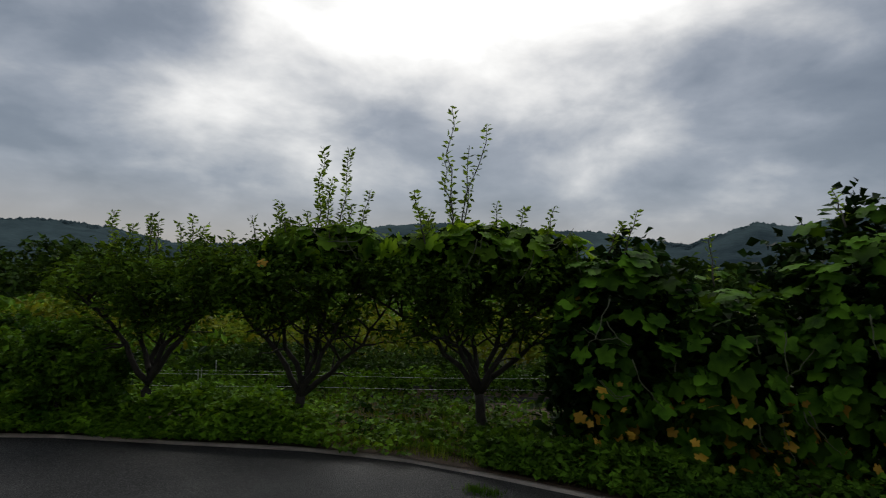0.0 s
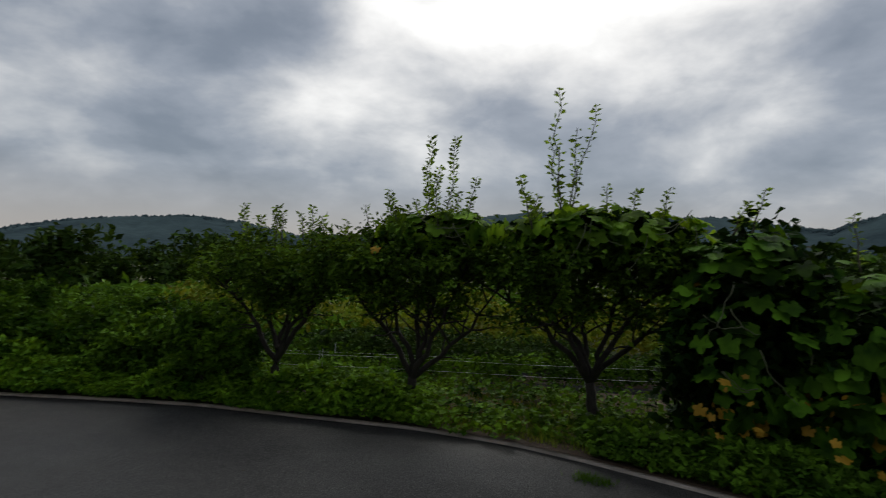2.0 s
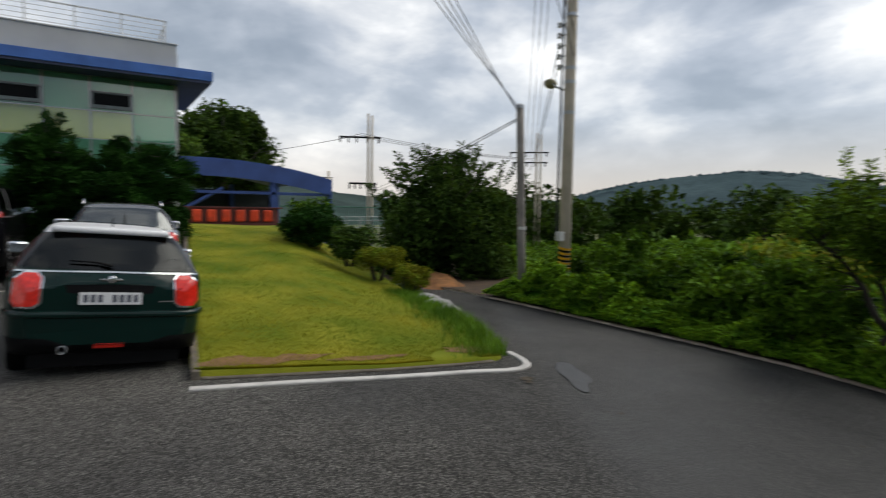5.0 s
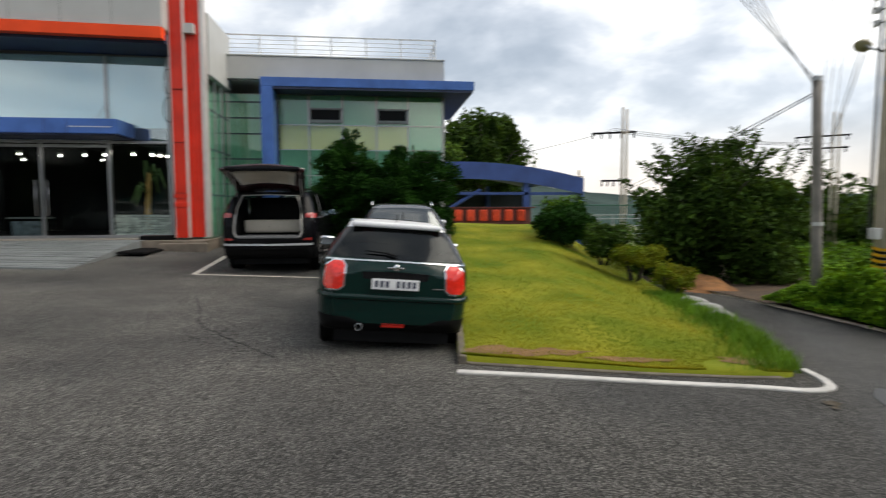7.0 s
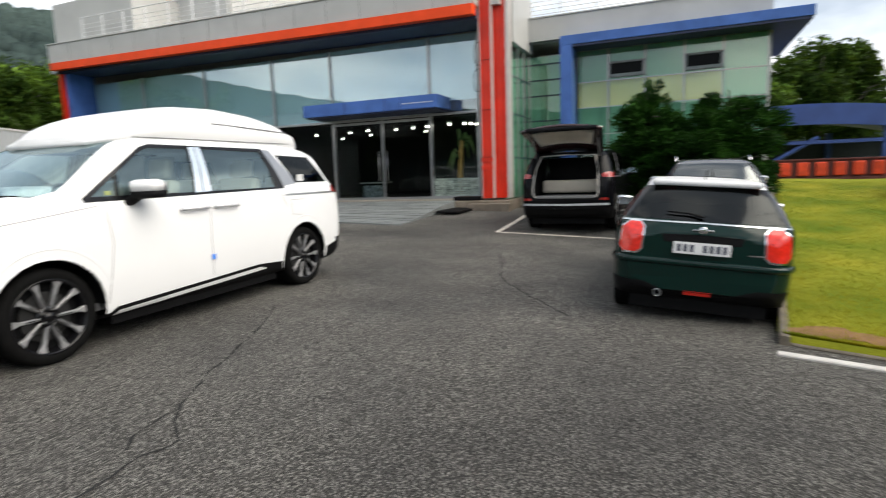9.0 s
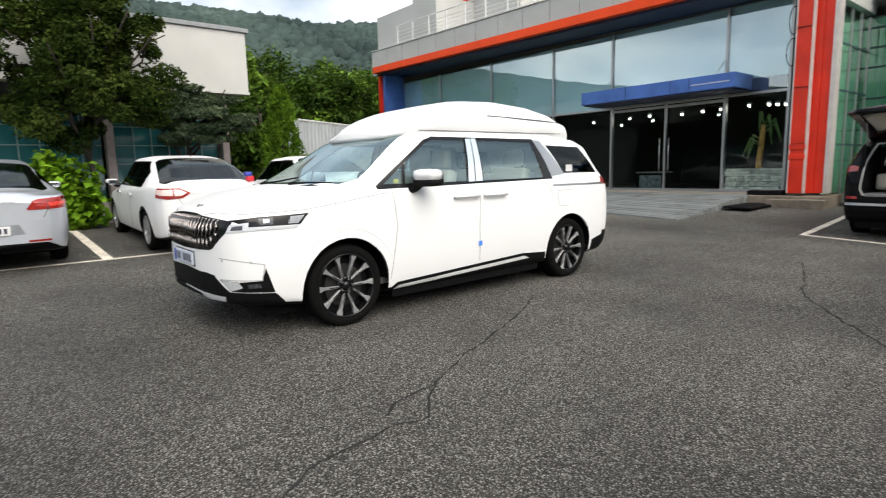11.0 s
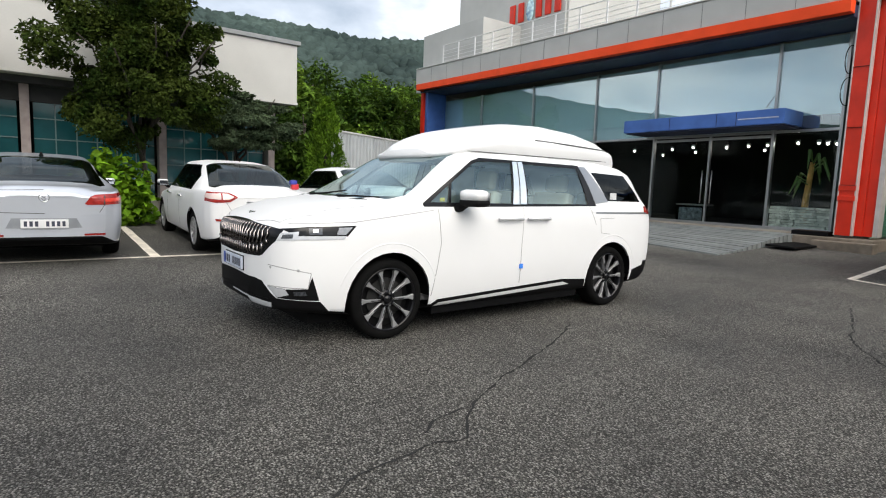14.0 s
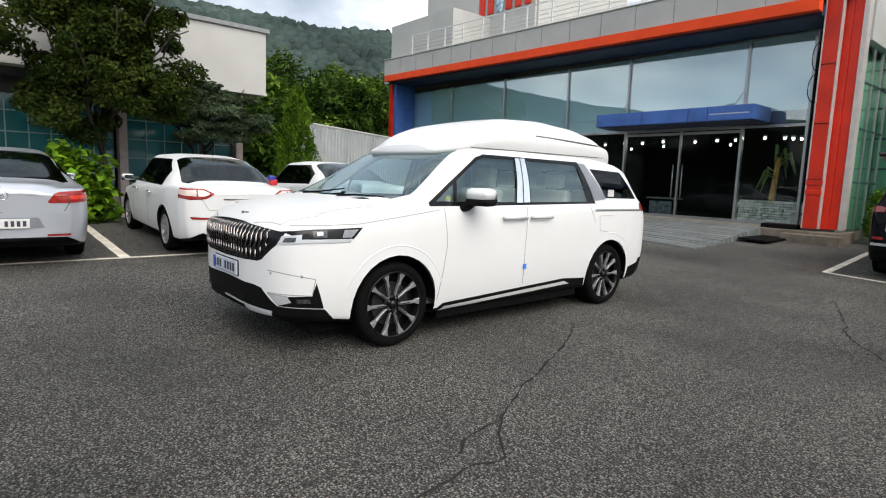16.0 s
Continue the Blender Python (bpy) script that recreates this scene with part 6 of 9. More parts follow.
# --- small green hatchback with a white roof
sp = dict(ends=(-1.88, 1.90), n=76, ease=0.06, front_from=1.4, rear_from=-1.0, axles=(1.22, -1.20), track=0.80, arch_r=0.355, bulge=0.02,
    wheel=(0.305, 0.20, 0.215, 8, M_ALLOY, M_GLOSSK, "bar"),
    low=[(-1.88, 0.34), (-1.8, 0.25), (-1.5, 0.20), (1.5, 0.20), (1.85, 0.25), (1.9, 0.32)],
    wid=[(-1.88, 0.62), (-1.85, 0.70), (-1.78, 0.765), (-1.65, 0.81), (-1.4, 0.84), (-1.0, 0.855), (1.3, 0.85), (1.6, 0.80), (1.8, 0.68), (1.9, 0.5)],
    belt=[(-1.88, 0.78), (-1.82, 0.90), (-1.72, 0.945), (0.9, 0.93), (1.5, 0.86), (1.9, 0.72)],
    top=[(-1.88, 0.83), (-1.845, 0.93), (-1.77, 0.985), (-1.70, 1.07), (-1.56, 1.24), (-1.43, 1.345), (-1.30, 1.375), (-0.6, 1.405), (0.2, 1.39), (0.45, 1.34), (0.95, 1.0), (1.05, 0.97), (1.6, 0.88), (1.85, 0.78), (1.9, 0.7)],
    roofw=[(-1.88, 0.46), (-1.7, 0.62), (-1.5, 0.565), (-1.3, 0.545), (0.2, 0.56), (0.6, 0.60), (1.2, 0.68), (1.9, 0.4)])
c = []
for x in sp["axles"]:
    c.append(("arch", None, 0, "side", arch_poly(x, 0.305, 0.355, 0.0)))
c.append(("window_trim", M_GLOSSK, 0.001, "side", [(0.85, 0.965), (0.40, 1.30), (-1.35, 1.30), (-1.62, 0.965)]))
c.append(("side_window", M_PRIVGL, 0.003, "side", [(0.70, 0.985), (0.35, 1.275), (-0.35, 1.28), (-0.40, 0.985)], "dark side window"))
c.append(("side_window", M_PRIVGL, 0.003, "side", [(-0.47, 0.985), (-0.42, 1.28), (-1.30, 1.27), (-1.50, 0.985)], "dark side window"))
c.append(("roof", M_WPAINT, 0.002, "top", [(0.36, 0.58), (0.36, -0.58), (-1.42, -0.545), (-1.42, 0.545)], "white painted roof"))
c.append(("sunroof", M_PRIVGL, 0.006, "top", [(0.25, 0.42), (0.25, -0.42), (-0.70, -0.42), (-0.70, 0.42)], "dark sunroof panel"))
c.append(("windscreen", M_PRIVGL, 0.002, "top", [(0.40, 0.60), (0.40, -0.60), (0.90, -0.66), (0.98, 0), (0.90, 0.66)], "windscreen"))
c.append(("sill_cover", M_BLACK, 0.003, "side", [(0.9, 0.18), (0.9, 0.30), (-0.9, 0.30), (-0.9, 0.18)]))
c.append(("rear_window", M_PRIVGL, 0.003, "rear", [(0, 1.305), (0.50, 1.295), (0.60, 1.21), (0.70, 0.965), (0, 0.955)], "dark rear window"))
c.append(("window_pillar", M_GLOSSK, 0.002, "rear", [(0.50, 1.30), (0.60, 1.29), (0.82, 0.99), (0.82, 0.965), (0.70, 0.965)]))
c.append(("waist_strip", M_CHROME, 0.005, "rear", [(0, 0.950), (0.74, 0.942), (0.74, 0.930), (0, 0.938)], "thin chrome waist strip"))
c.append(("lamp_ring", M_CHROME, 0.006, "rear", [(0.52, 0.885), (0.56, 0.93), (0.67, 0.93), (0.745, 0.88), (0.76, 0.69), (0.715, 0.635), (0.58, 0.64), (0.53, 0.68)], "chrome lamp ring"))
c.append(("tail_lamp", M_TAIL, 0.016, "rear", [(0.537, 0.88), (0.57, 0.915), (0.665, 0.915), (0.728, 0.872), (0.742, 0.70), (0.705, 0.653), (0.59, 0.658), (0.547, 0.69)], "large upright red tail lamp"))
c.append(("plate_recess", M_GLOSSK, 0.001, "rear", [(0, 0.845), (0.40, 0.835), (0.415, 0.80), (0.40, 0.775), (0.34, 0.77), (0.31, 0.66), (0, 0.655)]))
c.append(("roof", M_WPAINT, 0.003, "rear", [(0, 1.42), (0.56, 1.42), (0.55, 1.29), (0.50, 1.297), (0, 1.307)]))
# black lower bumper, drawn higher to stand in for shade under the ledge
c.append(("rear_skirt", M_BLACK, 0.003, "rear", [(0, 0.385), (0.50, 0.39), (0.62, 0.43), (0.82, 0.43), (0.82, 0.2), (0, 0.2)], "black lower bumper"))
c.append(("panel_gap", M_BLACK, 0.0015, "rear", line((0, 0.575), (0.58, 0.59), 0.008)))
c.append(("rear_fog_lamp", M_TAIL, 0.008, "rear", [(0.0, 0.335), (0.12, 0.335), (0.12, 0.295), (0.0, 0.295)], "red rear fog lamp"))
c.append(("fuel_strip", M_CHROME, 0.004, "rear", line((-0.40, 0.695), (-0.55, 0.70), 0.012), "", (1,)))
sp["cuts"] = c


def lowered(z):
    """The green car's cabin is a little lower than the grey one's."""
    return z if z < 0.96 else 0.96 + (z - 0.96) * 0.87


low_sp = dict(sp, top=[(x, lowered(z)) for x, z in sp["top"]], cuts=[q if q[3] == "top" else q[:4] + ([(y, lowered(z)) for y, z in q[4]],) + tuple(q[5:]) for q in c])
MINI_AT = pose(-7.98, -0.10, -0.205, 4.2, 0.5, 180.5) @ Matrix.Diagonal((0.96, 0.955, 1.03, 1))
mini, tree = car("hatchback", "small dark green hatchback with a white roof and dark glass", low_sp, MINI_AT, M_GPAINT)
ledge = []
for k in range(25):
    y = -0.80 + 1.60 * k / 24
    h = tree.ray_cast(Vector((-4, y, 0.585)), Vector((1, 0, 0)))
    if h[0] and h[0].x < -1.35:
        ledge.append(h[0] + Vector((0.012, 0, 0)))
part("bumper_ledge", tube(ledge, [0.035] * len(ledge), 10), M_GPAINT, mini, "", True)
plate(mini, pose(-1.905, 0, 0.725, 0, -6, 180), 0.50, 0.105, M_PLATE)
bm = bmesh.new(); bmesh.ops.create_uvsphere(bm, u_segments=14, v_segments=8, radius=0.035, matrix=pose(-1.875, 0, 0.885) @ Matrix.Diagonal((0.3, 1, 1, 1)))
add_box(bm, (-1.865, -0.09, 0.878), (-1.88, 0.09, 0.892), 0.003)
part("badge", bm, M_CHROME, mini, "small winged badge", True)
for s in (1, -1):
    mirror(mini, 0.55, s * 0.92, 1.0, M_CHROME, s, M_CHROME, 0.82)
part("exhaust", lathe([(0.035, -0.03), (0.042, 0.0), (0.036, 0.05), (0.03, 0.04), (0.028, -0.03)], 18), M_STEEL, mini, "", True).matrix_local = pose(-1.84, 0.36, 0.29, 0, 0, 90)
part("roof_spoiler", box((-1.28, -0.50, 1.262), (-1.53, 0.50, 1.318), 0.024), M_WPAINT, mini, "white roof spoiler", True)
part("aerial", rod((-1.2, 0, 1.33), (-1.32, 0, 1.41), 0.006), M_BLACK, mini)
part("rear_wiper", tube([(-1.80, 0.0, 0.995), (-1.768, 0.12, 1.02), (-1.758, 0.34, 1.032)], [0.014, 0.01, 0.006], 6), M_BLACK, mini, "", True)
# underside, extended rearwards to put black where the bumper's shadow lies
part("underside", box((-1.74, -0.62, 0.12), (1.7, 0.62, 0.28)), M_BLACK, mini)


# grey hatchback nose to the wing, mostly hidden
sp2 = dict(sp)
sp2["cuts"] = [q for q in sp["cuts"] if q[0] not in ("roof", "sunroof", "rear_fog_lamp")] + [("sunroof", M_PRIVGL, 0.004, "top", [(0.25, 0.42), (0.25, -0.42), (-0.95, -0.42), (-0.95, 0.42)], "dark sunroof panel")]
sp2["cuts"] = [((q[0], glass("grey_rear_glass", tint=(0.6, 0.65, 0.68), clear=0.3, base=0.16)) + tuple(q[2:])) if q[0] == "rear_window" else q for q in sp2["cuts"]]
grey, tree = car("hatchback", "grey hatchback with roof rails parked nose to the wing", sp2, pose(-13.1, 0.27, -0.06, 1.2, 0.5, 180) @ Matrix.Scale(1.06, 4), mat("grey_car_paint", (0.16, 0.165, 0.175), rough=0.25, metal=0.5, var=0.04, coat=0.7))
for s in (1, -1):
    part("roof_rail", tube([(0.25, s * 0.565, 1.375), (0.12, s * 0.565, 1.435), (-1.10, s * 0.56, 1.43), (-1.30, s * 0.56, 1.35)], [0.014] * 4, 6), M_CHROME, grey, "", True)
    mirror(grey, 0.55, s * 0.93, 1.0, M_SPAINT, s)
part("rear_wiper", tube([(-1.80, 0.0, 1.0), (-1.68, 0.0, 1.14), (-1.60, 0.0, 1.22)], [0.014, 0.01, 0.006], 6), M_BLACK, grey, "", True)

# --- saloons parked tail out before the workshop
def saloon_spec(L, W, H, wheelr, rear_h, fast):
    h = W / 2
    xr, xf = -L / 2, L / 2
    s = dict(ends=(xr, xf), n=80, ease=0.08, front_from=xf - 0.5, rear_from=xr + 1.15, axles=(L * 0.292, -L * 0.285), track=h - 0.03, arch_r=wheelr + 0.055, bulge=0.02,
        wheel=(wheelr, 0.21, wheelr * 0.68, 10, M_ALLOY, M_ALLOY, "bar"),
        low=[(xr, 0.36), (xr + 0.1, 0.27), (xr + 0.4, 0.22), (xf - 0.4, 0.2), (xf, 0.32)],
        wid=[(xr, h * 0.70), (xr + 0.04, h * 0.80), (xr + 0.12, h * 0.89), (xr + 0.30, h * 0.95), (xr + 0.8, h), (xf - 0.9, h), (xf - 0.35, h * 0.9), (xf - 0.1, h * 0.72), (xf, h * 0.5)],
        belt=[(xr, rear_h - 0.14), (xr + 0.1, rear_h - 0.05), (xr + 0.5, rear_h - 0.035), (0, 0.93), (xf - 1.3, 0.86), (xf, 0.66)],
        top=[(xr, rear_h - 0.10), (xr + 0.05, rear_h - 0.01), (xr + 0.12, rear_h + 0.01), (xr + 0.42, rear_h + 0.015), (xr + 0.62, rear_h + 0.05), (xr + 1.02, H - 0.17 if fast else H - 0.15), (xr + 1.4, H - 0.045), (xr + 2.1, H), (xr + 2.7, H - 0.03), (xr + 3.3, 1.06), (xr + 3.5, 0.98), (xf - 0.4, 0.83), (xf, 0.66)],
        roofw=[(xr, h * 0.5), (xr + 0.4, h * 0.72), (xr + 1.2, h * 0.63), (xr + 2.2, h * 0.64), (xr + 3.3, h * 0.74), (xf, h * 0.5)])
    c = []
    for x in s["axles"]:
        c.append(("arch", None, 0, "side", arch_poly(x, wheelr, wheelr + 0.055, 0.0)))
    c.append(("window_trim", M_GLOSSK, 0.001, "side", [(xr + 3.2, 0.95), (xr + 2.65, H - 0.10), (xr + 1.62, H - 0.095), (xr + (1.0 if fast else 1.22), H - 0.27), (xr + (0.95 if fast else 1.18), 0.98)]))
    c.append(("side_window", M_PRIVGL, 0.003, "side", [(xr + 3.05, 0.97), (xr + 2.62, H - 0.125), (xr + 2.02, H - 0.12), (xr + 1.98, 0.98)], "dark side window"))
    c.append(("side_window", M_PRIVGL, 0.003, "side", [(xr + 1.93, 0.98), (xr + 1.97, H - 0.12), (xr + 1.60, H - 0.122), (xr + (1.06 if fast else 1.27), H - 0.28), (xr + (1.02 if fast else 1.24), 1.0)], "dark side window"))
    c.append(("rear_window", M_REARGL, 0.002, "top", [(xr + 0.60, 0), (xr + 0.58, h * 0.70), (xr + 0.68, h * 0.78), (xr + 1.40, h * 0.64), (xr + 1.44, 0)], "rear window reflecting trees"))
    c.append(("rear_window", M_REARGL, 0.002, "top", [(xr + 0.60, 0), (xr + 0.58, -h * 0.70), (xr + 0.68, -h * 0.78), (xr + 1.40, -h * 0.64), (xr + 1.44, 0)], "rear window reflecting trees"))
    c.append(("windscreen", M_SCREEN, 0.002, "top", [(xr + 2.72, h * 0.6), (xr + 2.72, -h * 0.6), (xr + 3.35, -h * 0.72), (xr + 3.35, h * 0.72)], "windscreen"))
    for a, b in (((xr + 1.95, 0.96), (xr + 1.95, 0.32)), ((xr + 2.98, 0.9), (xr + 3.0, 0.32))):
        c.append(("panel_gap", M_GAP, 0.0012, "side", line(a, b, 0.006)))
    s["cuts"] = c
    return s


vws = saloon_spec(4.80, 1.86, 1.43, 0.335, 1.02, True)
xr = -2.40
vws["cuts"] += [
    ("tail_lamp", M_TAILD, 0.006, "rear", [(0.50, 0.905), (0.56, 0.93), (0.86, 0.955), (0.92, 0.94), (0.93, 0.83), (0.88, 0.81), (0.46, 0.80), (0.435, 0.815)], "wide red tail lamp"),
    ("lamp_insert", mat("bright_red_lens", (0.75, 0.06, 0.04), rough=0.15, coat=0.6, var=0.3, scale=30), 0.010, "rear", [(0.64, 0.885), (0.88, 0.90), (0.89, 0.85), (0.66, 0.84)]),
    ("lamp_split", M_GAP, 0.011, "rear", line((0.655, 0.79), (0.66, 0.92), 0.01)),
    ("panel_gap", M_GAP, 0.0015, "rear", line((0, 0.985), (0.62, 0.965), 0.006)),
    ("panel_gap", M_GAP, 0.0015, "rear", line((0.655, 0.80), (0.60, 0.70), 0.007)),
    ("panel_gap", M_GAP, 0.0015, "rear", line((0, 0.685), (0.60, 0.70), 0.007)),
    # flat recess: its shade is put into a darker silver
    ("plate_recess", mat("recess_shade_silver", (0.34, 0.36, 0.39), rough=0.35, metal=0.5), 0.001, "rear", [(0, 0.625), (0.34, 0.625), (0.40, 0.50), (0, 0.49)]),
    ("rear_skirt", M_BLACK, 0.002, "rear", [(0, 0.385), (0.62, 0.385), (0.72, 0.33), (0.72, 0.2), (0, 0.2)], "black lower bumper"),
    ("reflector", M_TAILD, 0.006, "rear", [(0.42, 0.42), (0.66, 0.425), (0.66, 0.40), (0.42, 0.395)])]
VW_AT = pose(-0.79, -9.02 - 2.40, 0.242, 0, 0, -90) @ pose(0, 0, 0, 0, -1.9, 0)
vw, tree = car("saloon_car", "silver saloon car parked tail out before the workshop", vws, VW_AT, M_SPAINT)
vw["category"] = "car"
plate(vw, pose(xr - 0.012, 0, 0.555, 0, -4, 180), 0.50, 0.11, M_PLATE)
bm = lathe([(0.058, -0.008), (0.062, 0.0), (0.058, 0.008), (0.05, 0.006), (0.05, -0.006)], 28)
for a, b in (((-0.045, 0.02), (0, -0.045)), ((0, -0.045), (0.045, 0.02)), ((-0.03, 0.035), (0.0, -0.01)), ((0.0, -0.01), (0.03, 0.035))):
    add_rod(bm, (a[0], 0, a[1]), (b[0], 0, b[1]), 0.006, n=6)
part("badge", bm, M_CHROME, vw, "round chrome badge", True).matrix_local = pose(xr + 0.005, 0, 0.89, 0, 0, 90)
for k in range(5):
    part("boot_letter", box((xr + 0.05, 0.50 + 0.035 * k, 0.735), (xr + 0.04, 0.525 + 0.035 * k, 0.755)), M_CHROME, vw)
bm = bmesh.new(); bmesh.ops.create_cone(bm, cap_ends=True, segments=8, radius1=0.035, radius2=0.008, depth=0.07, matrix=pose(xr + 1.5, 0, 1.42))
part("aerial_fin", bm, M_BLACK, vw, "", True)
part("underside", box((xr + 0.75, -0.75, 0.15), (2.2, 0.75, 0.3)), M_BLACK, vw)

rens = saloon_spec(4.60, 1.81, 1.475, 0.325, 1.05, False)
xr2 = -2.30
rens["cuts"] += [
    ("tail_lamp", M_TAILD, 0.006, "rear", [(0.44, 0.935), (0.56, 0.995), (0.88, 1.0), (0.93, 0.96), (0.92, 0.87), (0.75, 0.845), (0.56, 0.865)], "wide red and white tail lamp"),
    ("lamp_insert", M_TAILW, 0.012, "rear", [(0.50, 0.935), (0.58, 0.975), (0.66, 0.98), (0.66, 0.895), (0.58, 0.895)]),
    ("lamp_insert", M_TAILW, 0.012, "rear", [(0.68, 0.98), (0.84, 0.975), (0.86, 0.92), (0.82, 0.90), (0.68, 0.895)]),
    ("panel_gap", M_GAPW, 0.0015, "rear", line((0.62, 0.86), (0.52, 0.70), 0.007)),
    ("panel_gap", M_GAPW, 0.0015, "rear", line((0, 0.69), (0.52, 0.70), 0.007)),
    ("chrome_bar", M_CHROME, 0.006, "rear", [(0, 0.865), (0.32, 0.87), (0.32, 0.85), (0, 0.845)]),
    ("reflector", M_TAILD, 0.006, "rear", [(0.52, 0.60), (0.76, 0.605), (0.74, 0.57), (0.54, 0.57)]),
    ("rear_skirt", M_BLACK, 0.001, "rear", [(0, 0.29), (0.5, 0.29), (0.55, 0.2), (0, 0.2)])]
REN_AT = pose(-3.62, -8.96 - 2.30, 0.238, 0, 0, -90) @ pose(0, 0, 0, 0, -1.9, 0)
ren, tree = car("saloon_car", "white saloon car parked tail out before the workshop", rens, REN_AT, M_WPAINT)
plate(ren, pose(xr2 - 0.012, 0, 0.79, 0, -4, 180), 0.33, 0.13, M_PLATE)
bm = bmesh.new(); bmesh.ops.create_uvsphere(bm, u_segments=16, v_segments=8, radius=0.06, matrix=pose(xr2 + 0.02, 0, 0.955) @ Matrix.Diagonal((0.2, 1.2, 0.7, 1)))
part("badge", bm, M_CHROME, ren, "", True)
for s in (1, -1):
    mirror(ren, 0.78, s * 0.97, 1.0, M_WPAINT, s, None, 0.72)
    door_handle(ren, tree, -0.40, -0.60, 0.84, s, M_CHROME)
    door_handle(ren, tree, 0.55, 0.35, 0.84, s, M_CHROME)
    mirror(vw, 0.75, s * 1.0, 0.98, M_SPAINT, s, None, 0.75)
part("underside", box((xr2 + 0.75, -0.72, 0.15), (2.1, 0.72, 0.3)), M_BLACK, ren)
part("aerial", rod((xr2 + 1.5, 0, 1.46), (xr2 + 1.42, 0, 1.53), 0.006), M_BLACK, ren)
white3 = saloon_spec(4.50, 1.80, 1.46, 0.32, 1.04, False)
car3, tree = car("saloon_car", "white saloon car parked behind the people carrier", white3, pose(-6.55, -9.9 - 2.25, 0.26, 0, 0, -90), M_WPAINT)
part("underside", box((-2.1, -0.72, 0.15), (2.1, 0.72, 0.3)), M_BLACK, car3)
# small red and blue ornament on the white saloon's boot lid
fig = thing("ornament", "small red and blue plastic ornament on the boot lid", "ornament", pose(-4.25, -9.42, 1.225) @ Matrix.Scale(1.15, 4))
part("red_piece", box((-0.05, -0.04, 0.0), (0.06, 0.04, 0.09), 0.025), mat("red_plastic", (0.5, 0.02, 0.03), rough=0.4), fig, "", True)
part("blue_piece", box((-0.02, -0.05, 0.075), (0.08, 0.05, 0.14), 0.025), mat("blue_plastic", (0.03, 0.04, 0.3), rough=0.4), fig, "", True)

# ---- hills and far woods ----
RIDGE = [(-180, 13.9), (-171, 14.0), (-167, 13.8), (-161.7, 13.6), (-156.5, 13.3), (-152, 12.8), (-147, 13.0), (-138, 12), (-120, 8), (-100, 5), (-83, 3.2), (-75, 2.4), (-60, 1.2), (-46, 1.1), (-42.4, 2.2),
         (-37.9, 3.05), (-29.8, 3.9), (-25, 3.55), (-20, 2.5), (-14, 2.7), (-6, 4.0), (0.5, 5.2), (6.9, 5.7), (12.8, 5.3), (21.8, 5.1), (26.5, 4.4), (30, 4.0), (33, 5.1), (35.6, 5.95), (38.2, 5.5), (44.8, 6.5), (60, 7), (90, 6), (120, 7), (150, 11), (180, 14.4)]
# distance haze is put into both colours, bluer for the far hills
M_HILL = mat("haze_tinted_hill", (0.042, 0.066, 0.080), rough=1.0, var=0.4, scale=0.012, bump=1.0, bscale=0.25, fine=0.35, spec=0.0, col2=(0.056, 0.082, 0.086), island=0.15)
M_HILLS = mat("haze_tinted_mountain", (0.046, 0.068, 0.066), rough=1.0, var=0.3, scale=0.03, bump=1.0, bscale=0.5, fine=0.4, spec=0.0, col2=(0.058, 0.082, 0.074), island=0.14)


def hill(name, az0, az1, r0, r1, material, label, rise=1.0, rough=1.0):
    azs = np.arange(az0, az1 + 0.01, 0.3)
    verts, faces = [], []
    rings = 16
    for a in azs:
        el = np.interp(a, [p[0] for p in RIDGE], [p[1] for p in RIDGE]) * rise
        ar = radians(a)
        for k in range(rings):
            t = k / (rings - 1)
            r = r0 + (r1 - r0) * t
            h = math.tan(radians(el)) * r1 * (math.sin(t * math.pi / 2) ** 1.4)
            x, y = r * math.sin(ar), r * math.cos(ar)
            n1 = noise.noise((x * 0.012, y * 0.012, 1.0)) * 7 * rough * t * (1 - t) * 2
            n2 = noise.noise((x * 0.13, y * 0.13, 5.0)) * r1 * 0.0035 * rough * min(1, t * 4)
            verts.append((x, y, -2 + h + 1.3 + n1 + n2 if k else -3))
    for i in range(len(azs) - 1):
        for k in range(rings - 1):
            p = i * rings + k
            faces.append((p, p + 1, p + rings + 1, p + rings))
    me = bpy.data.meshes.new(name)
    me.from_pydata(verts, [], faces)
    me.materials.append(material)
    me.shade_smooth()
    return tagged(new(name, me), label, "hill", kind="structure")


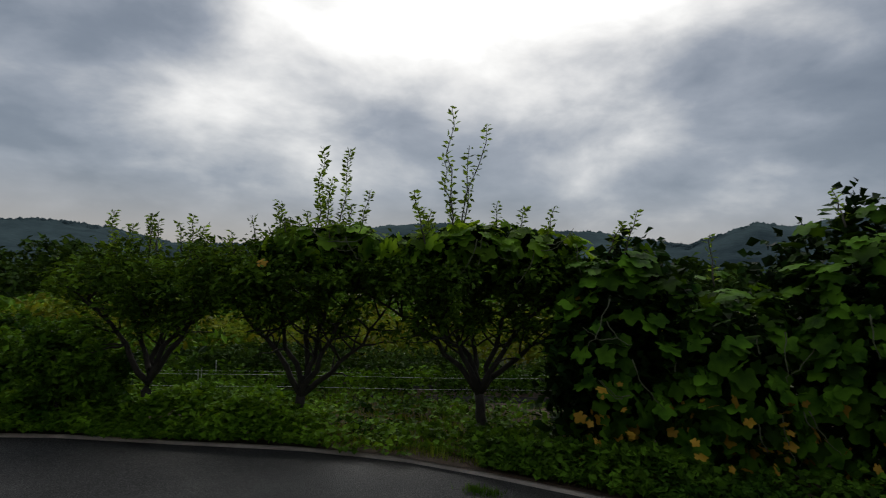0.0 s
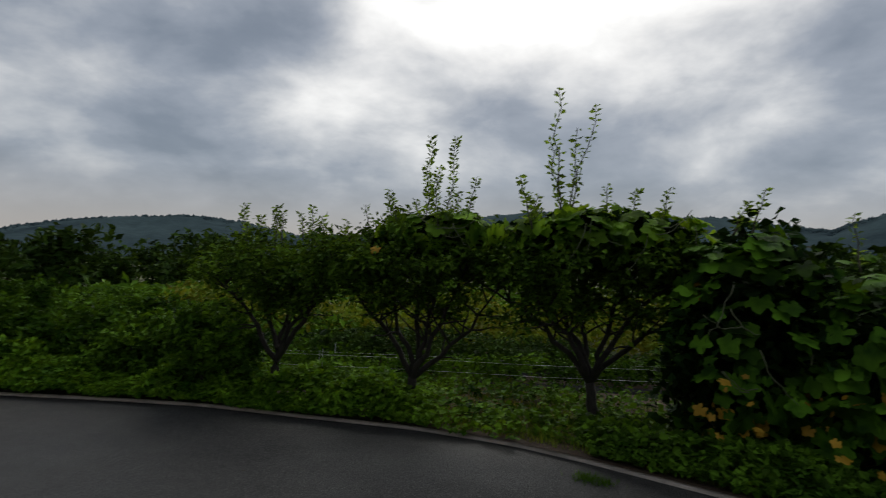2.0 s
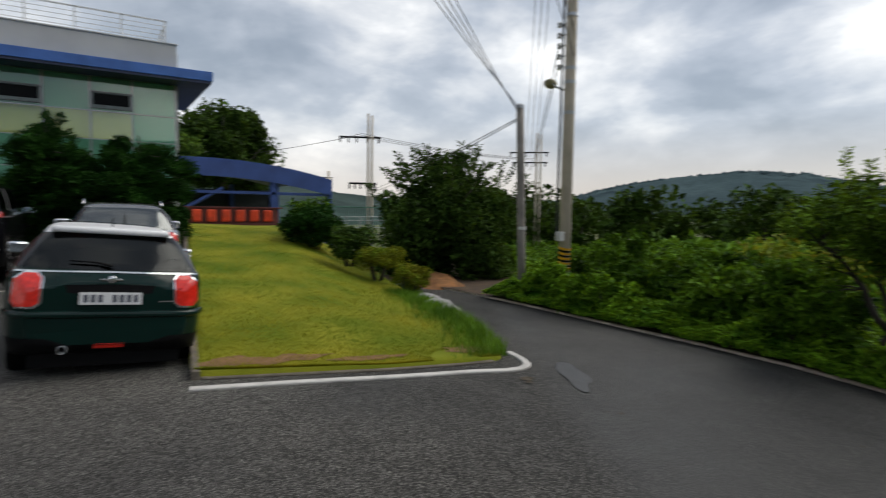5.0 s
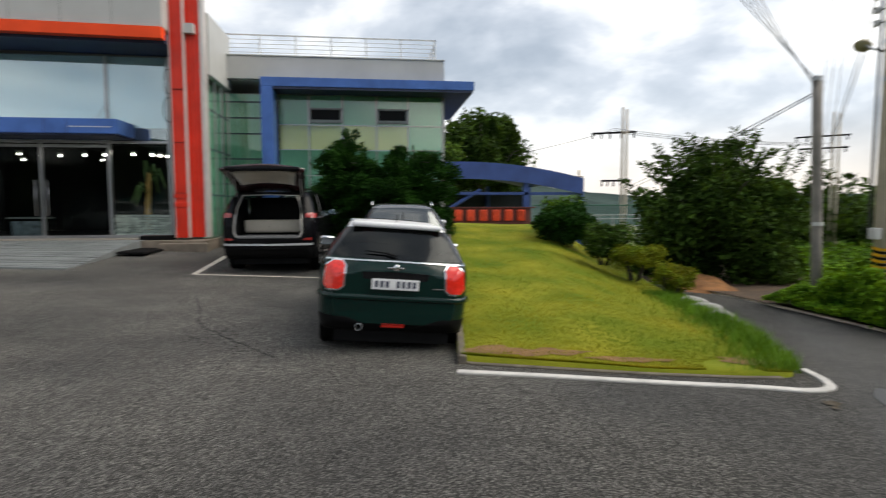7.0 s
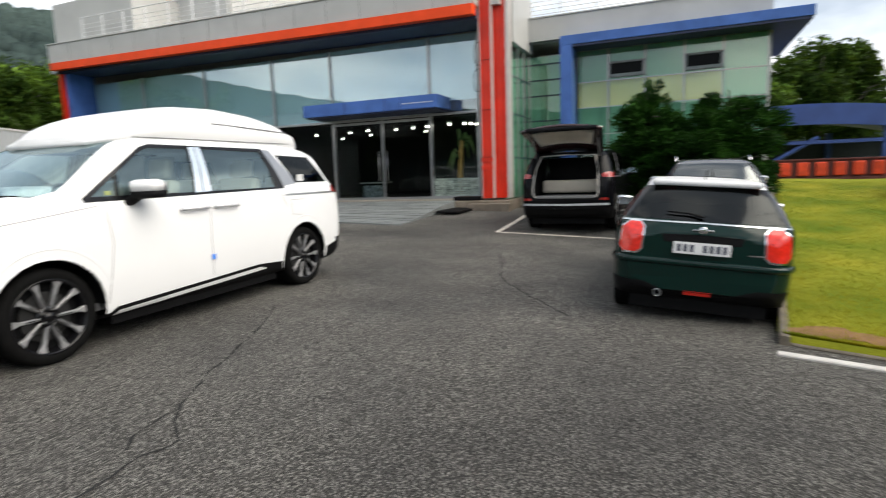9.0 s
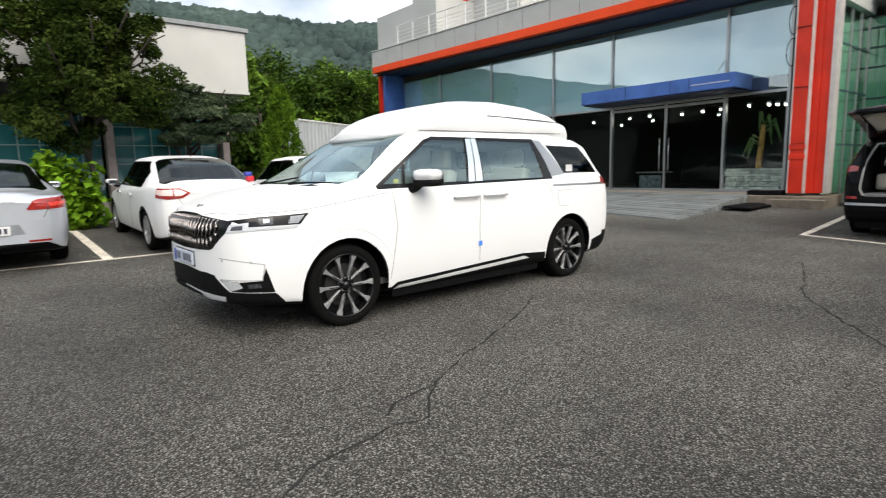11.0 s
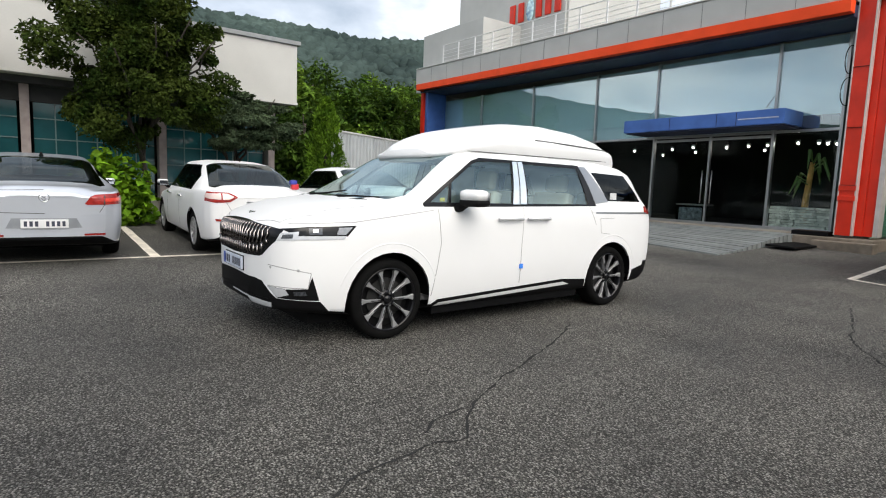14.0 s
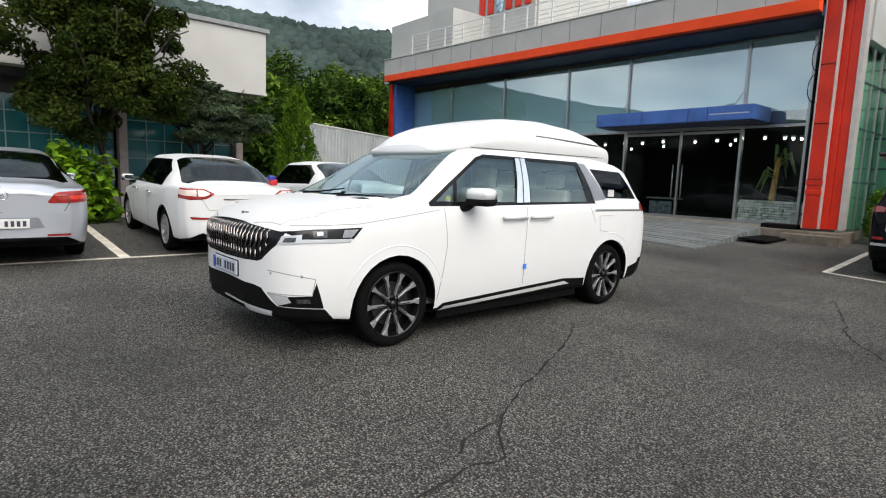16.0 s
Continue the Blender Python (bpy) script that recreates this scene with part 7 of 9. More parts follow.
def hill_wood(az0, az1, r0, r1, n, size, material, seed):
    """Round tree crowns standing close on a hillside."""
    rnd = random.Random(seed)
    bm = bmesh.new()
    bmesh.ops.create_icosphere(bm, subdivisions=2 if r0 < 200 else 1, radius=1)
    base = np.array([v.co for v in bm.verts])
    tri = np.array([[v.index for v in f.verts] for f in bm.faces])
    bm.free()
    vs, fs = [], []
    for i in range(n):
        a, t = rnd.uniform(az0, az1), rnd.random() ** 0.8
        el = np.interp(a, [p[0] for p in RIDGE], [p[1] for p in RIDGE])
        r = r0 + (r1 - r0) * (0.1 + 0.9 * t)
        t = 0.1 + 0.9 * t
        z = -0.7 + math.tan(radians(el)) * r1 * (math.sin(t * math.pi / 2) ** 1.4)
        s = size * rnd.uniform(0.6, 1.4)
        k = base * np.array((s, s, s * rnd.uniform(0.8, 1.3))) * np.array([[rnd.uniform(0.75, 1.25)] for _ in base])
        vs.append(k + np.array((r * math.sin(radians(a)), r * math.cos(radians(a)), z - s * (0.45 if r0 < 200 else 0.3))))
        fs.append(tri + len(base) * i)
    me = bpy.data.meshes.new("hill_wood")
    me.from_pydata(np.concatenate(vs).tolist(), [], np.concatenate(fs).tolist())
    me.materials.append(material)
    me.shade_smooth()
    tagged(new("hill_wood", me), "dense far woods of rounded crowns on the hillside", "trees", kind="stuff")


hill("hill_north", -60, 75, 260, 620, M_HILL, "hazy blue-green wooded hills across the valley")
hill("hill_south", 100, 180, 90, 300, M_HILLS, "steep green wooded mountain behind the buildings")
hill("hill_west", -180, -60, 90, 300, M_HILLS, "steep green wooded mountain behind the buildings")
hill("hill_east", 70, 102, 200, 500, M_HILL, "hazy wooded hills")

hill_wood(-178, -118, 90, 300, 6000, 2.5, M_HILLS, 3)
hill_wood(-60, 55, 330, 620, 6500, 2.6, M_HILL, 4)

# ---- plants ----
def leaf_mat(name, lo, hi, trans=0.4, island=0.5, scale=3.0):
    return mat(name, [c * 0.92 for c in lo], rough=0.62, spec=0.06, var=0.3, scale=scale, island=island, trans=trans * 0.35, col2=[c * 1.02 for c in hi], bump=0.35, bscale=45)


GREEN = dict(
    apple=leaf_mat("orchard_leaf", (0.030, 0.075, 0.008), (0.085, 0.155, 0.014), 0.40, 0.65),
    shoot=leaf_mat("young_shoot_leaf", (0.066, 0.125, 0.024), (0.095, 0.165, 0.034), 1.3),
    squash=leaf_mat("squash_leaf", (0.009, 0.042, 0.005), (0.075, 0.165, 0.011), 0.36, 0.7, 4),
    # vine_top: the light on the top leaves is put into a brighter green
    vine_top=leaf_mat("light_painted_vine_leaf", (0.055, 0.140, 0.011), (0.130, 0.235, 0.018), 1.1, 0.55, 5),
    yellow=leaf_mat("yellowing_leaf", (0.46, 0.27, 0.02), (0.34, 0.20, 0.03), 0.3, 0.4, 9),
    ivy=leaf_mat("creeper_leaf", (0.040, 0.130, 0.008), (0.130, 0.240, 0.016), 0.45),
    hedge=leaf_mat("hedge_leaf", (0.018, 0.064, 0.006), (0.078, 0.155, 0.011), 0.34, 0.65, 1.5),
    dark=leaf_mat("dark_tree_leaf", (0.016, 0.044, 0.007), (0.046, 0.086, 0.014), 0.3, 0.6, 1.2),
    # deep: the shade inside the mounds is put into a darker green
    deep=leaf_mat("shade_painted_vine_leaf", (0.007, 0.022, 0.004), (0.016, 0.040, 0.007), 0.2, 0.5, 2),
    conifer=leaf_mat("conifer_needle", (0.010, 0.040, 0.006), (0.020, 0.064, 0.009), 0.15, 0.5, 2),
    gold=leaf_mat("golden_shrub_leaf", (0.25, 0.23, 0.018), (0.10, 0.17, 0.014), 0.25, 0.4, 2),
    sumac=leaf_mat("grey_green_leaf", (0.038, 0.062, 0.034), (0.075, 0.105, 0.060), 0.25),
    maple=leaf_mat("maple_leaf", (0.013, 0.038, 0.006), (0.040, 0.056, 0.011), 0.30, 0.55, 1.5),
    wood=leaf_mat("forest_leaf", (0.026, 0.078, 0.012), (0.110, 0.185, 0.024), 0.25, 0.6, 0.5),
    cypress=leaf_mat("golden_cypress", (0.040, 0.105, 0.010), (0.100, 0.180, 0.016), 0.2, 0.45),
    crop=leaf_mat("dry_crop_leaf", (0.270, 0.250, 0.030), (0.120, 0.200, 0.020), 0.4, 0.45, 1.5),
    grass=leaf_mat("grass_blade", (0.060, 0.185, 0.006), (0.250, 0.205, 0.016), 0.3, 0.35, 0.6),
    weed=leaf_mat("lane_grass", (0.062, 0.160, 0.014), (0.100, 0.190, 0.018), 0.3, 0.4, 2))
M_BARK = mat("orchard_bark", (0.034, 0.028, 0.022), rough=0.95, var=0.35, scale=12, bump=0.8, bscale=60, fine=0.3)
M_BARK2 = mat("grey_bark", (0.10, 0.085, 0.07), rough=0.95, var=0.3, scale=8, bump=0.7, bscale=50)
M_STEM = mat("green_stem", (0.10, 0.11, 0.05), rough=0.7, var=0.2)
RND = np.random.default_rng(11)


def mesh_from(name, verts, faces, material, parent=None, smooth=False):
    me = bpy.data.meshes.new(name)
    me.from_pydata(verts.tolist() if hasattr(verts, "tolist") else verts, [], faces.tolist() if hasattr(faces, "tolist") else faces)
    me.materials.append(material)
    if smooth:
        me.shade_smooth()
    ob = new(name, me)
    if parent:
        ob.parent = parent
    return ob


def leaf_arrays(c, size, aspect=0.55, up=0.5, droop=0.3, out=None, spread=0.35):
    """Leaves at the points c: each is folded along its rib, of its own size and turn."""
    n = len(c)
    s = size * RND.uniform(1 - spread, 1 + spread, (n, 1))
    d = RND.normal(size=(n, 3))
    if out is not None:
        d = d * 0.7 + out
    d[:, 2] = d[:, 2] * 0.6 - droop
    d /= np.linalg.norm(d, axis=1, keepdims=True) + 1e-9
    nrm = RND.normal(size=(n, 3)) * (1 - up)
    nrm[:, 2] += up * 1.4
    side = np.cross(d, nrm)
    side /= np.linalg.norm(side, axis=1, keepdims=True) + 1e-9
    nn = np.cross(side, d)
    base, tip = c - d * s * 0.5, c + d * s * 0.5 - nn * s * 0.08
    mid = c + d * s * 0.05
    l = mid + side * s * aspect * 0.5 + nn * s * 0.10
    r = mid - side * s * aspect * 0.5 + nn * s * 0.10
    v = np.stack([base, l, tip, r], 1).reshape(-1, 3)
    i = np.arange(n)[:, None] * 4
    f = np.concatenate([i + [0, 1, 2], i + [0, 2, 3]], 1).reshape(-1, 3)
    return v, f


def leaves(name, c, size, material, parent=None, **kw):
    v, f = leaf_arrays(np.asarray(c), size, **kw)
    return mesh_from(name, v, f, material, parent)


def blob_points(n, centre, radii, hollow=0.45, lumps=14, lump=0.42, flat=1.0):
    """Points in the outer part of a lumpy, gappy mass: clumps set round an egg."""
    centre, radii = np.array(centre), np.array(radii)
    d = RND.normal(size=(lumps, 3))
    d /= np.linalg.norm(d, axis=1, keepdims=True)
    lc = d * RND.uniform(hollow, 0.85, (lumps, 1))
    pick = RND.integers(0, lumps, n)
    q = RND.normal(size=(n, 3))
    q /= np.linalg.norm(q, axis=1, keepdims=True)
    q *= lump * RND.uniform(0.45, 1.0, (n, 1)) * RND.uniform(0.7, 1.2, lumps)[pick][:, None]
    q[:, 2] *= flat
    p = lc[pick] + q
    return centre + p * radii, p


def plant(name, label, category, at=None, group=""):
    return thing(name, label, category, at, group)


def limb(parent, pts, r0, r1, material, name="limb"):
    k = len(pts)
    return part(name, tube(pts, [r0 + (r1 - r0) * i / (k - 1) for i in range(k)], 7), material, parent, "", True)


def bent(a, b, sag, n=6, seed=0):
    rnd = random.Random(seed)
    a, b = Vector(a), Vector(b)
    out = []
    for i in range(n + 1):
        t = i / n
        j = Vector((rnd.uniform(-1, 1), rnd.uniform(-1, 1), rnd.uniform(-1, 1))) * 0.035 * (b - a).length * (0 < i < n)
        out.append(a + (b - a) * t + Vector((0, 0, sag)) * math.sin(math.pi * t) + j)
    return out


def shoot(parent, base, tip, n_leaf, size, key="shoot"):
    """An upright water shoot with leaves in ranks along it."""
    pts = bent(base, tip, 0.0, 6, int(base[0] * 100 + tip[2] * 10))
    limb(parent, pts, 0.010, 0.003, M_BARK2, "shoot")
    c, o = [], []
    for i in range(n_leaf):
        t = 0.15 + 0.85 * i / n_leaf
        k = min(int(t * 6), 5)
        p = pts[k].lerp(pts[k + 1], t * 6 - k)
        a = i * 2.4
        off = Vector((math.cos(a), math.sin(a), 0.25))
        c.append(p + off * size * 0.5)
        o.append(off * 1.6 + Vector((0, 0, 0.35)))
    v, f = leaf_arrays(np.array(c), size, aspect=0.48, up=0.35, droop=-0.1, out=np.array(o))
    ob = mesh_from("shoot_leaves", v, f, GREEN[key], parent)


def fruit_tree(base, fork, limbs, crown, radii, n, seed, shoots, label):
    """An old orchard tree: limbs from a low fork, leafy spurs in clumps along the branches, light between them."""
    t = plant("orchard_tree", label, "tree", group="orchard trees")
    rnd = random.Random(seed)
    limb(t, bent(base, fork, 0, 5, seed), 0.070, 0.056, M_BARK, "trunk")
    spurs = []
    for i, (tip, sag) in enumerate(limbs):
        p = bent(fork, tip, sag, 8, seed + i)
        limb(t, p, 0.040, 0.012, M_BARK)
        for k in (3, 4, 5, 6, 7, 8):
            for _ in range(2):
                q = Vector(p[k]) + Vector((rnd.uniform(-0.55, 0.55), rnd.uniform(-0.5, 0.35), rnd.uniform(-0.05, 0.62)))
                tw = bent(p[k], q, 0, 4, seed + i * 7 + k)
                limb(t, tw, 0.014, 0.004, M_BARK, "twig")
                spurs += [tw[2], tw[3], tw[4]]
    spurs = [v for v in spurs if v.z > crown[2] - radii[2] * rnd.uniform(0.55, 1.0)]
    # the canopy's roof is closed by the outer spurs
    for _ in range(n):
        a, q = rnd.uniform(0, 2 * math.pi), math.sqrt(rnd.random())
        spurs.append(Vector((crown[0] + radii[0] * q * math.cos(a), crown[1] + radii[1] * q * math.sin(a), crown[2] + radii[2] * (math.sqrt(max(0.0, 1 - q * q)) * rnd.uniform(0.35, 0.95) - 0.2 * rnd.random()))))
    c = np.array([tuple(v) for v in spurs])
    pick = RND.integers(0, len(c), int(len(c) * 30))
    off = RND.normal(size=(len(pick), 3)) * np.array((0.085, 0.085, 0.06)) * RND.uniform(0.6, 1.35, len(c))[pick][:, None]
    pts = c[pick] + off
    leaves("crown", pts, 0.078, GREEN["apple"], t, aspect=0.52, up=0.5, droop=0.2, out=off * 8)
    for b, tp, k in shoots:
        shoot(t, b, tp, int(k * 1.5), 0.080)
    for i in range(9):
        a, q = RND.uniform(0, 2 * math.pi), RND.uniform(0.1, 0.9)
        b = (crown[0] + radii[0] * q * math.cos(a), crown[1] + radii[1] * q * math.sin(a), crown[2] + radii[2] * (0.25 + 0.5 * math.sqrt(1 - q * q)))
        h = RND.uniform(0.12, 0.38)
        shoot(t, b, (b[0] + RND.uniform(-0.14, 0.14), b[1] + RND.uniform(-0.1, 0.1), b[2] + h), int(14 + 36 * h), 0.07)
    return t


LBO = "old orchard tree with dark bark, dense leaves and upright shoots"
fruit_tree((1.0, 6.55, -0.42), (0.93, 6.6, 0.16), [((-0.15, 6.4, 1.15), 0.12), ((0.35, 6.7, 1.5), 0.1), ((0.80, 6.9, 1.6), 0.0), ((1.35, 6.4, 1.45), 0.05), ((2.2, 6.5, 0.95), 0.16), ((0.3, 6.2, 0.95), 0.15), ((1.75, 6.3, 1.35), 0.1)],
           (0.88, 6.45, 1.42), (1.45, 0.95, 0.66), 130, 21,
           [((0.45, 5.95, 1.9), (0.40, 5.75, 3.27), 34), ((0.55, 6.1, 1.8), (0.86, 6.25, 3.25), 34), ((0.5, 6.0, 1.9), (0.35, 5.9, 2.75), 26), ((0.6, 6.1, 1.9), (0.62, 5.9, 2.9), 20), ((0.2, 5.9, 1.8), (0.05, 5.8, 2.38), 22), ((0.15, 6.0, 1.8), (0.25, 5.9, 2.2), 14), ((1.2, 6.2, 1.8), (1.3, 6.1, 2.3), 20), ((1.45, 6.2, 1.7), (1.6, 6.0, 2.32), 20), ((1.0, 6.2, 1.9), (0.98, 6.1, 2.35), 16)], LBO)
fruit_tree((-1.18, 7.0, -0.42), (-1.14, 6.95, 0.05), [((-2.0, 6.9, 1.15), 0.08), ((-1.55, 6.8, 1.5), 0.05), ((-0.85, 6.9, 1.4), -0.05), ((-0.25, 6.8, 1.0), -0.08), ((-1.0, 7.2, 1.6), 0.1), ((-0.45, 6.6, 1.5), -0.05)],
           (-0.95, 6.75, 1.40), (1.25, 0.95, 0.66), 150, 33,
           [((-1.0, 6.7, 1.8), (-0.98, 6.7, 2.98), 60), ((-0.75, 6.8, 1.8), (-0.68, 6.9, 3.02), 60), ((-0.95, 6.6, 1.8), (-0.85, 6.6, 2.6), 44), ((-0.55, 6.7, 1.8), (-0.42, 6.6, 2.48), 30), ((-0.7, 6.6, 1.8), (-0.62, 6.5, 2.3), 26), ((-1.4, 6.6, 1.7), (-1.42, 6.5, 2.30), 26), ((-1.65, 6.6, 1.6), (-1.70, 6.5, 2.12), 20), ((-1.2, 6.6, 1.75), (-1.18, 6.5, 2.1), 14)], LBO)
fruit_tree((-2.95, 7.1, -0.42), (-2.93, 7.1, 0.16), [((-3.6, 7.0, 1.1), 0.08), ((-3.15, 7.1, 1.35), 0.05), ((-2.4, 7.0, 1.0), 0.08), ((-2.0, 6.9, 1.25), 0.1), ((-2.8, 7.3, 1.3), 0.0)],
           (-2.70, 6.95, 1.25), (1.35, 0.85, 0.58), 110, 45,
           [((-2.95, 6.9, 1.5), (-2.95, 7.0, 2.14), 34), ((-3.1, 6.9, 1.5), (-3.12, 6.9, 2.0), 24), ((-3.4, 7.0, 1.4), (-3.49, 7.25, 2.18), 34), ((-2.45, 6.8, 1.5), (-2.42, 6.8, 2.12), 28), ((-2.35, 6.8, 1.5), (-2.3, 6.8, 2.0), 20), ((-1.9, 6.7, 1.5), (-1.95, 6.6, 1.95), 14)], LBO)
# small yellowed leaves caught in the crowns
yl = plant("yellow_leaf", "single yellowed vine leaf in the orchard crown", "leaf")


def lobed_leaf(size, seed):
    """A broad five-lobed vine leaf, cupped, with a wavy edge."""
    rnd = random.Random(seed)
    v = [(0, 0, 0)]
    n = 22
    for k in range(n):
        a = -math.pi * 0.92 + 2 * math.pi * 0.92 * k / (n - 1)
        lob = 0.86 + 0.15 * math.cos(5 * a) + rnd.uniform(-0.04, 0.04)
        r = size * 0.5 * lob * (1.0 + 0.12 * math.cos(a))
        v.append((r * math.cos(a) + size * 0.10, r * math.sin(a), -0.25 * r * r / size + 0.03 * size * math.cos(10 * a) + rnd.uniform(-0.01, 0.01) * size))
    f = [(0, k, k + 1) for k in range(1, n)]
    return np.array(v), np.array(f)


LOBES = [lobed_leaf(1.0, s) for s in range(6)]


def big_leaves(name, pts, outs, size, material, parent, single=False):
    vs, fs, base = [], [], 0
    for p, o in zip(pts, outs):
        v, f = LOBES[int(RND.integers(0, 6))]
        s = size * RND.uniform(0.42, 1.3)
        o = Vector(o) + Vector(RND.normal(size=3) * 0.6)
        o.z += 0.85
        q = (o.normalized().to_track_quat("Z", "X").to_matrix() @ Matrix.Rotation(RND.uniform(-0.7, 0.7) + math.pi, 3, "Z"))
        m = np.array(q)
        vs.append((v * s) @ m.T + np.array(p))
        fs.append(f + base)
        base += len(v)
    return mesh_from(name, np.concatenate(vs), np.concatenate(fs), material, parent, True)


for q in ((-1.45, 6.0, 1.6), (1.75, 5.6, 1.25), (1.72, 5.6, 1.35)):
    big_leaves("leaf", [q], [(0, -1, 0.3)], 0.13, GREEN["yellow"], yl)

# squash vines grown over frames and trees
def vine_mound(centre, radii, n, seed, name="squash_vine", key="squash"):
    t = plant(name, "tall mound of squash vine with broad lobed leaves", "vine", group="squash vines")
    centre, radii = np.array(centre), np.array(radii)
    d = RND.normal(size=(n, 3))
    d[:, 1] = -np.abs(d[:, 1]) * 0.9 + RND.uniform(-0.3, 0.5, n)
    d /= np.linalg.norm(d, axis=1, keepdims=True)
    lump = np.array([0.86 + 0.22 * noise.noise((x * 2.2 + seed, y * 2.2, z * 2.2)) for x, y, z in d])
    p = centre + d * radii * lump[:, None] * RND.uniform(0.80, 1.0, (n, 1))
    keep = p[:, 2] > -0.3
    p, d = p[keep], d[keep]
    k = int(len(p) * 0.86)
    big_leaves("leaves", p[:k], d[:k], 0.225, GREEN[key], t)
    low = p[k:][:, 2] < centre[2] - 0.25
    if low.any():
        big_leaves("yellow_leaves", p[k:][low] + np.array((0, -0.06, 0)), d[k:][low], 0.14, GREEN["yellow"], t)
    if n > 200:
        q = np.stack([centre[0] + RND.uniform(-0.85, 0.85, 17) * radii[0], np.full(17, centre[1] - radii[1] * 0.86), RND.uniform(-0.15, 0.6, 17)], 1)
        big_leaves("yellow_leaves", q, np.tile((0.0, -1.0, 0.1), (17, 1)), 0.105, GREEN["yellow"], t)
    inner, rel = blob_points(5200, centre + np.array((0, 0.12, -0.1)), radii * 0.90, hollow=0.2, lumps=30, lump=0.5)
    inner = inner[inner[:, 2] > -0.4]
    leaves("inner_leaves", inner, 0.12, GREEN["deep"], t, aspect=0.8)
    for i in range(7):
        a = centre + np.array((RND.uniform(-0.6, 0.6) * radii[0], -radii[1] * 0.8, RND.uniform(-0.2, 0.45) * radii[2]))
        limb(t, bent(a, a + np.array((RND.uniform(-0.4, 0.4), -0.1, RND.uniform(-0.45, 0.25))), -0.06, 7, seed + i), 0.006, 0.003, M_STEM, "tendril")
    return t


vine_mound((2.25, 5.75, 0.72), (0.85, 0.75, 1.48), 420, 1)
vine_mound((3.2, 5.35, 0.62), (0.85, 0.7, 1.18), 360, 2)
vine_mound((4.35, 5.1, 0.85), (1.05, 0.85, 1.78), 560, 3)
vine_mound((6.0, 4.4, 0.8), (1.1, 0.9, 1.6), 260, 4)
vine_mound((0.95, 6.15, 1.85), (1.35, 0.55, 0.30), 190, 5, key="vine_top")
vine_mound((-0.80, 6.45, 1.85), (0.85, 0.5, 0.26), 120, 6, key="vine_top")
for b, tp in (((2.15, 5.5, 1.8), (2.2, 5.3, 2.22)), ((2.0, 5.5, 1.8), (2.05, 5.3, 2.1)), ((4.05, 4.9, 2.1), (4.07, 5.1, 2.5)), ((3.0, 5.3, 1.5), (2.95, 5.3, 2.02))):
    pv = plant("vine_shoot", "thin leafy vine tip reaching up", "vine")
    shoot(pv, b, tp, 22, 0.07)

# creeper and weeds along the lane's edge
def scatter_strip(x0, x1, w0, w1, n, hgt, lump=0.9):
    xs_ = RND.uniform(x0, x1, n)
    w = RND.uniform(0, 1, n) ** 1.2
    out = np.zeros((n, 3))
    for i in range(n):
        e = edge_n(xs_[i])
        y = e + w0 + (w1 - w0) * w[i]
        h = hgt * (0.35 + 0.65 * max(0, noise.noise((xs_[i] * lump, y * lump, 7)) + 0.35)) * min(1, 0.25 + w[i] * 2.2)
        out[i] = (xs_[i], y, yard_z(xs_[i], y) + 0.06 + h * RND.uniform(0.25, 1) ** 0.7)
    return out


def thinned(pts, x0, x1):
    """The growth thins out and sinks from x0 to x1."""
    k = np.array([smooth01(x1, x0, x) for x in pts[:, 0]])
    keep = RND.random(len(pts)) < 0.08 + 0.92 * k
    g = np.array([yard_z(x, y) + 0.06 for x, y, _ in pts])
    pts[:, 2] = g + (pts[:, 2] - g) * (0.4 + 0.6 * k)
    return pts[keep]


tagged(leaves("creeper", np.concatenate([thinned(scatter_strip(-9.5, 0.1, -0.10, 0.95, 26500, 0.62, 1.5), -1.6, -0.4), scatter_strip(-9.5, -3.2, 0.3, 1.6, 7000, 0.9, 1.3)]), 0.078, GREEN["ivy"], None, aspect=0.85, up=0.7, droop=0.1), "dense low green creeper spilling over the kerb", "creeper", kind="stuff")
tagged(leaves("creeper", np.concatenate([scatter_strip(0.75, 6.0, 0.02, 1.1, 9500, 0.40), scatter_strip(-0.6, 0.9, 0.3, 1.2, 700, 0.22), scatter_strip(-6.0, 3.0, 1.0, 2.4, 1600, 0.22), scatter_strip(-5.0, 3.6, 1.7, 3.2, 3600, 0.26)]), 0.08, GREEN["hedge"], None, aspect=0.85, up=0.6, droop=0.1), "low green creeper under the vines", "creeper", kind="stuff")


def blades(pts, h, w, lean=0.35):
    n = len(pts)
    a = RND.uniform(0, 2 * math.pi, n)
    hh = h * RND.uniform(0.5, 1.3, n)
    d = np.stack([np.cos(a), np.sin(a), np.zeros(n)], 1)
    s = np.stack([-np.sin(a), np.cos(a), np.zeros(n)], 1) * w
    tip = pts + d * (hh * lean * RND.uniform(0.2, 1.4, n))[:, None] + np.array((0, 0, 1)) * hh[:, None]
    v = np.stack([pts - s, pts + s, tip], 1).reshape(-1, 3)
    return v, np.arange(n * 3).reshape(-1, 3)


p = scatter_strip(-1.6, 2.4, 0.1, 3.2, 7500, 0.0)
v, f = blades(p - np.array((0, 0, 0.04)), 0.13, 0.006)
tagged(mesh_from("dry_grass", v, f, GREEN["crop"]), "thin dry grass on the bare soil", "grass", kind="stuff")
p = scatter_strip(-1.3, 1.6, 0.12, 1.9, 5200, 0.0)
v, f = blades(p - np.array((0, 0, 0.035)), 0.035, 0.005, 4.0)
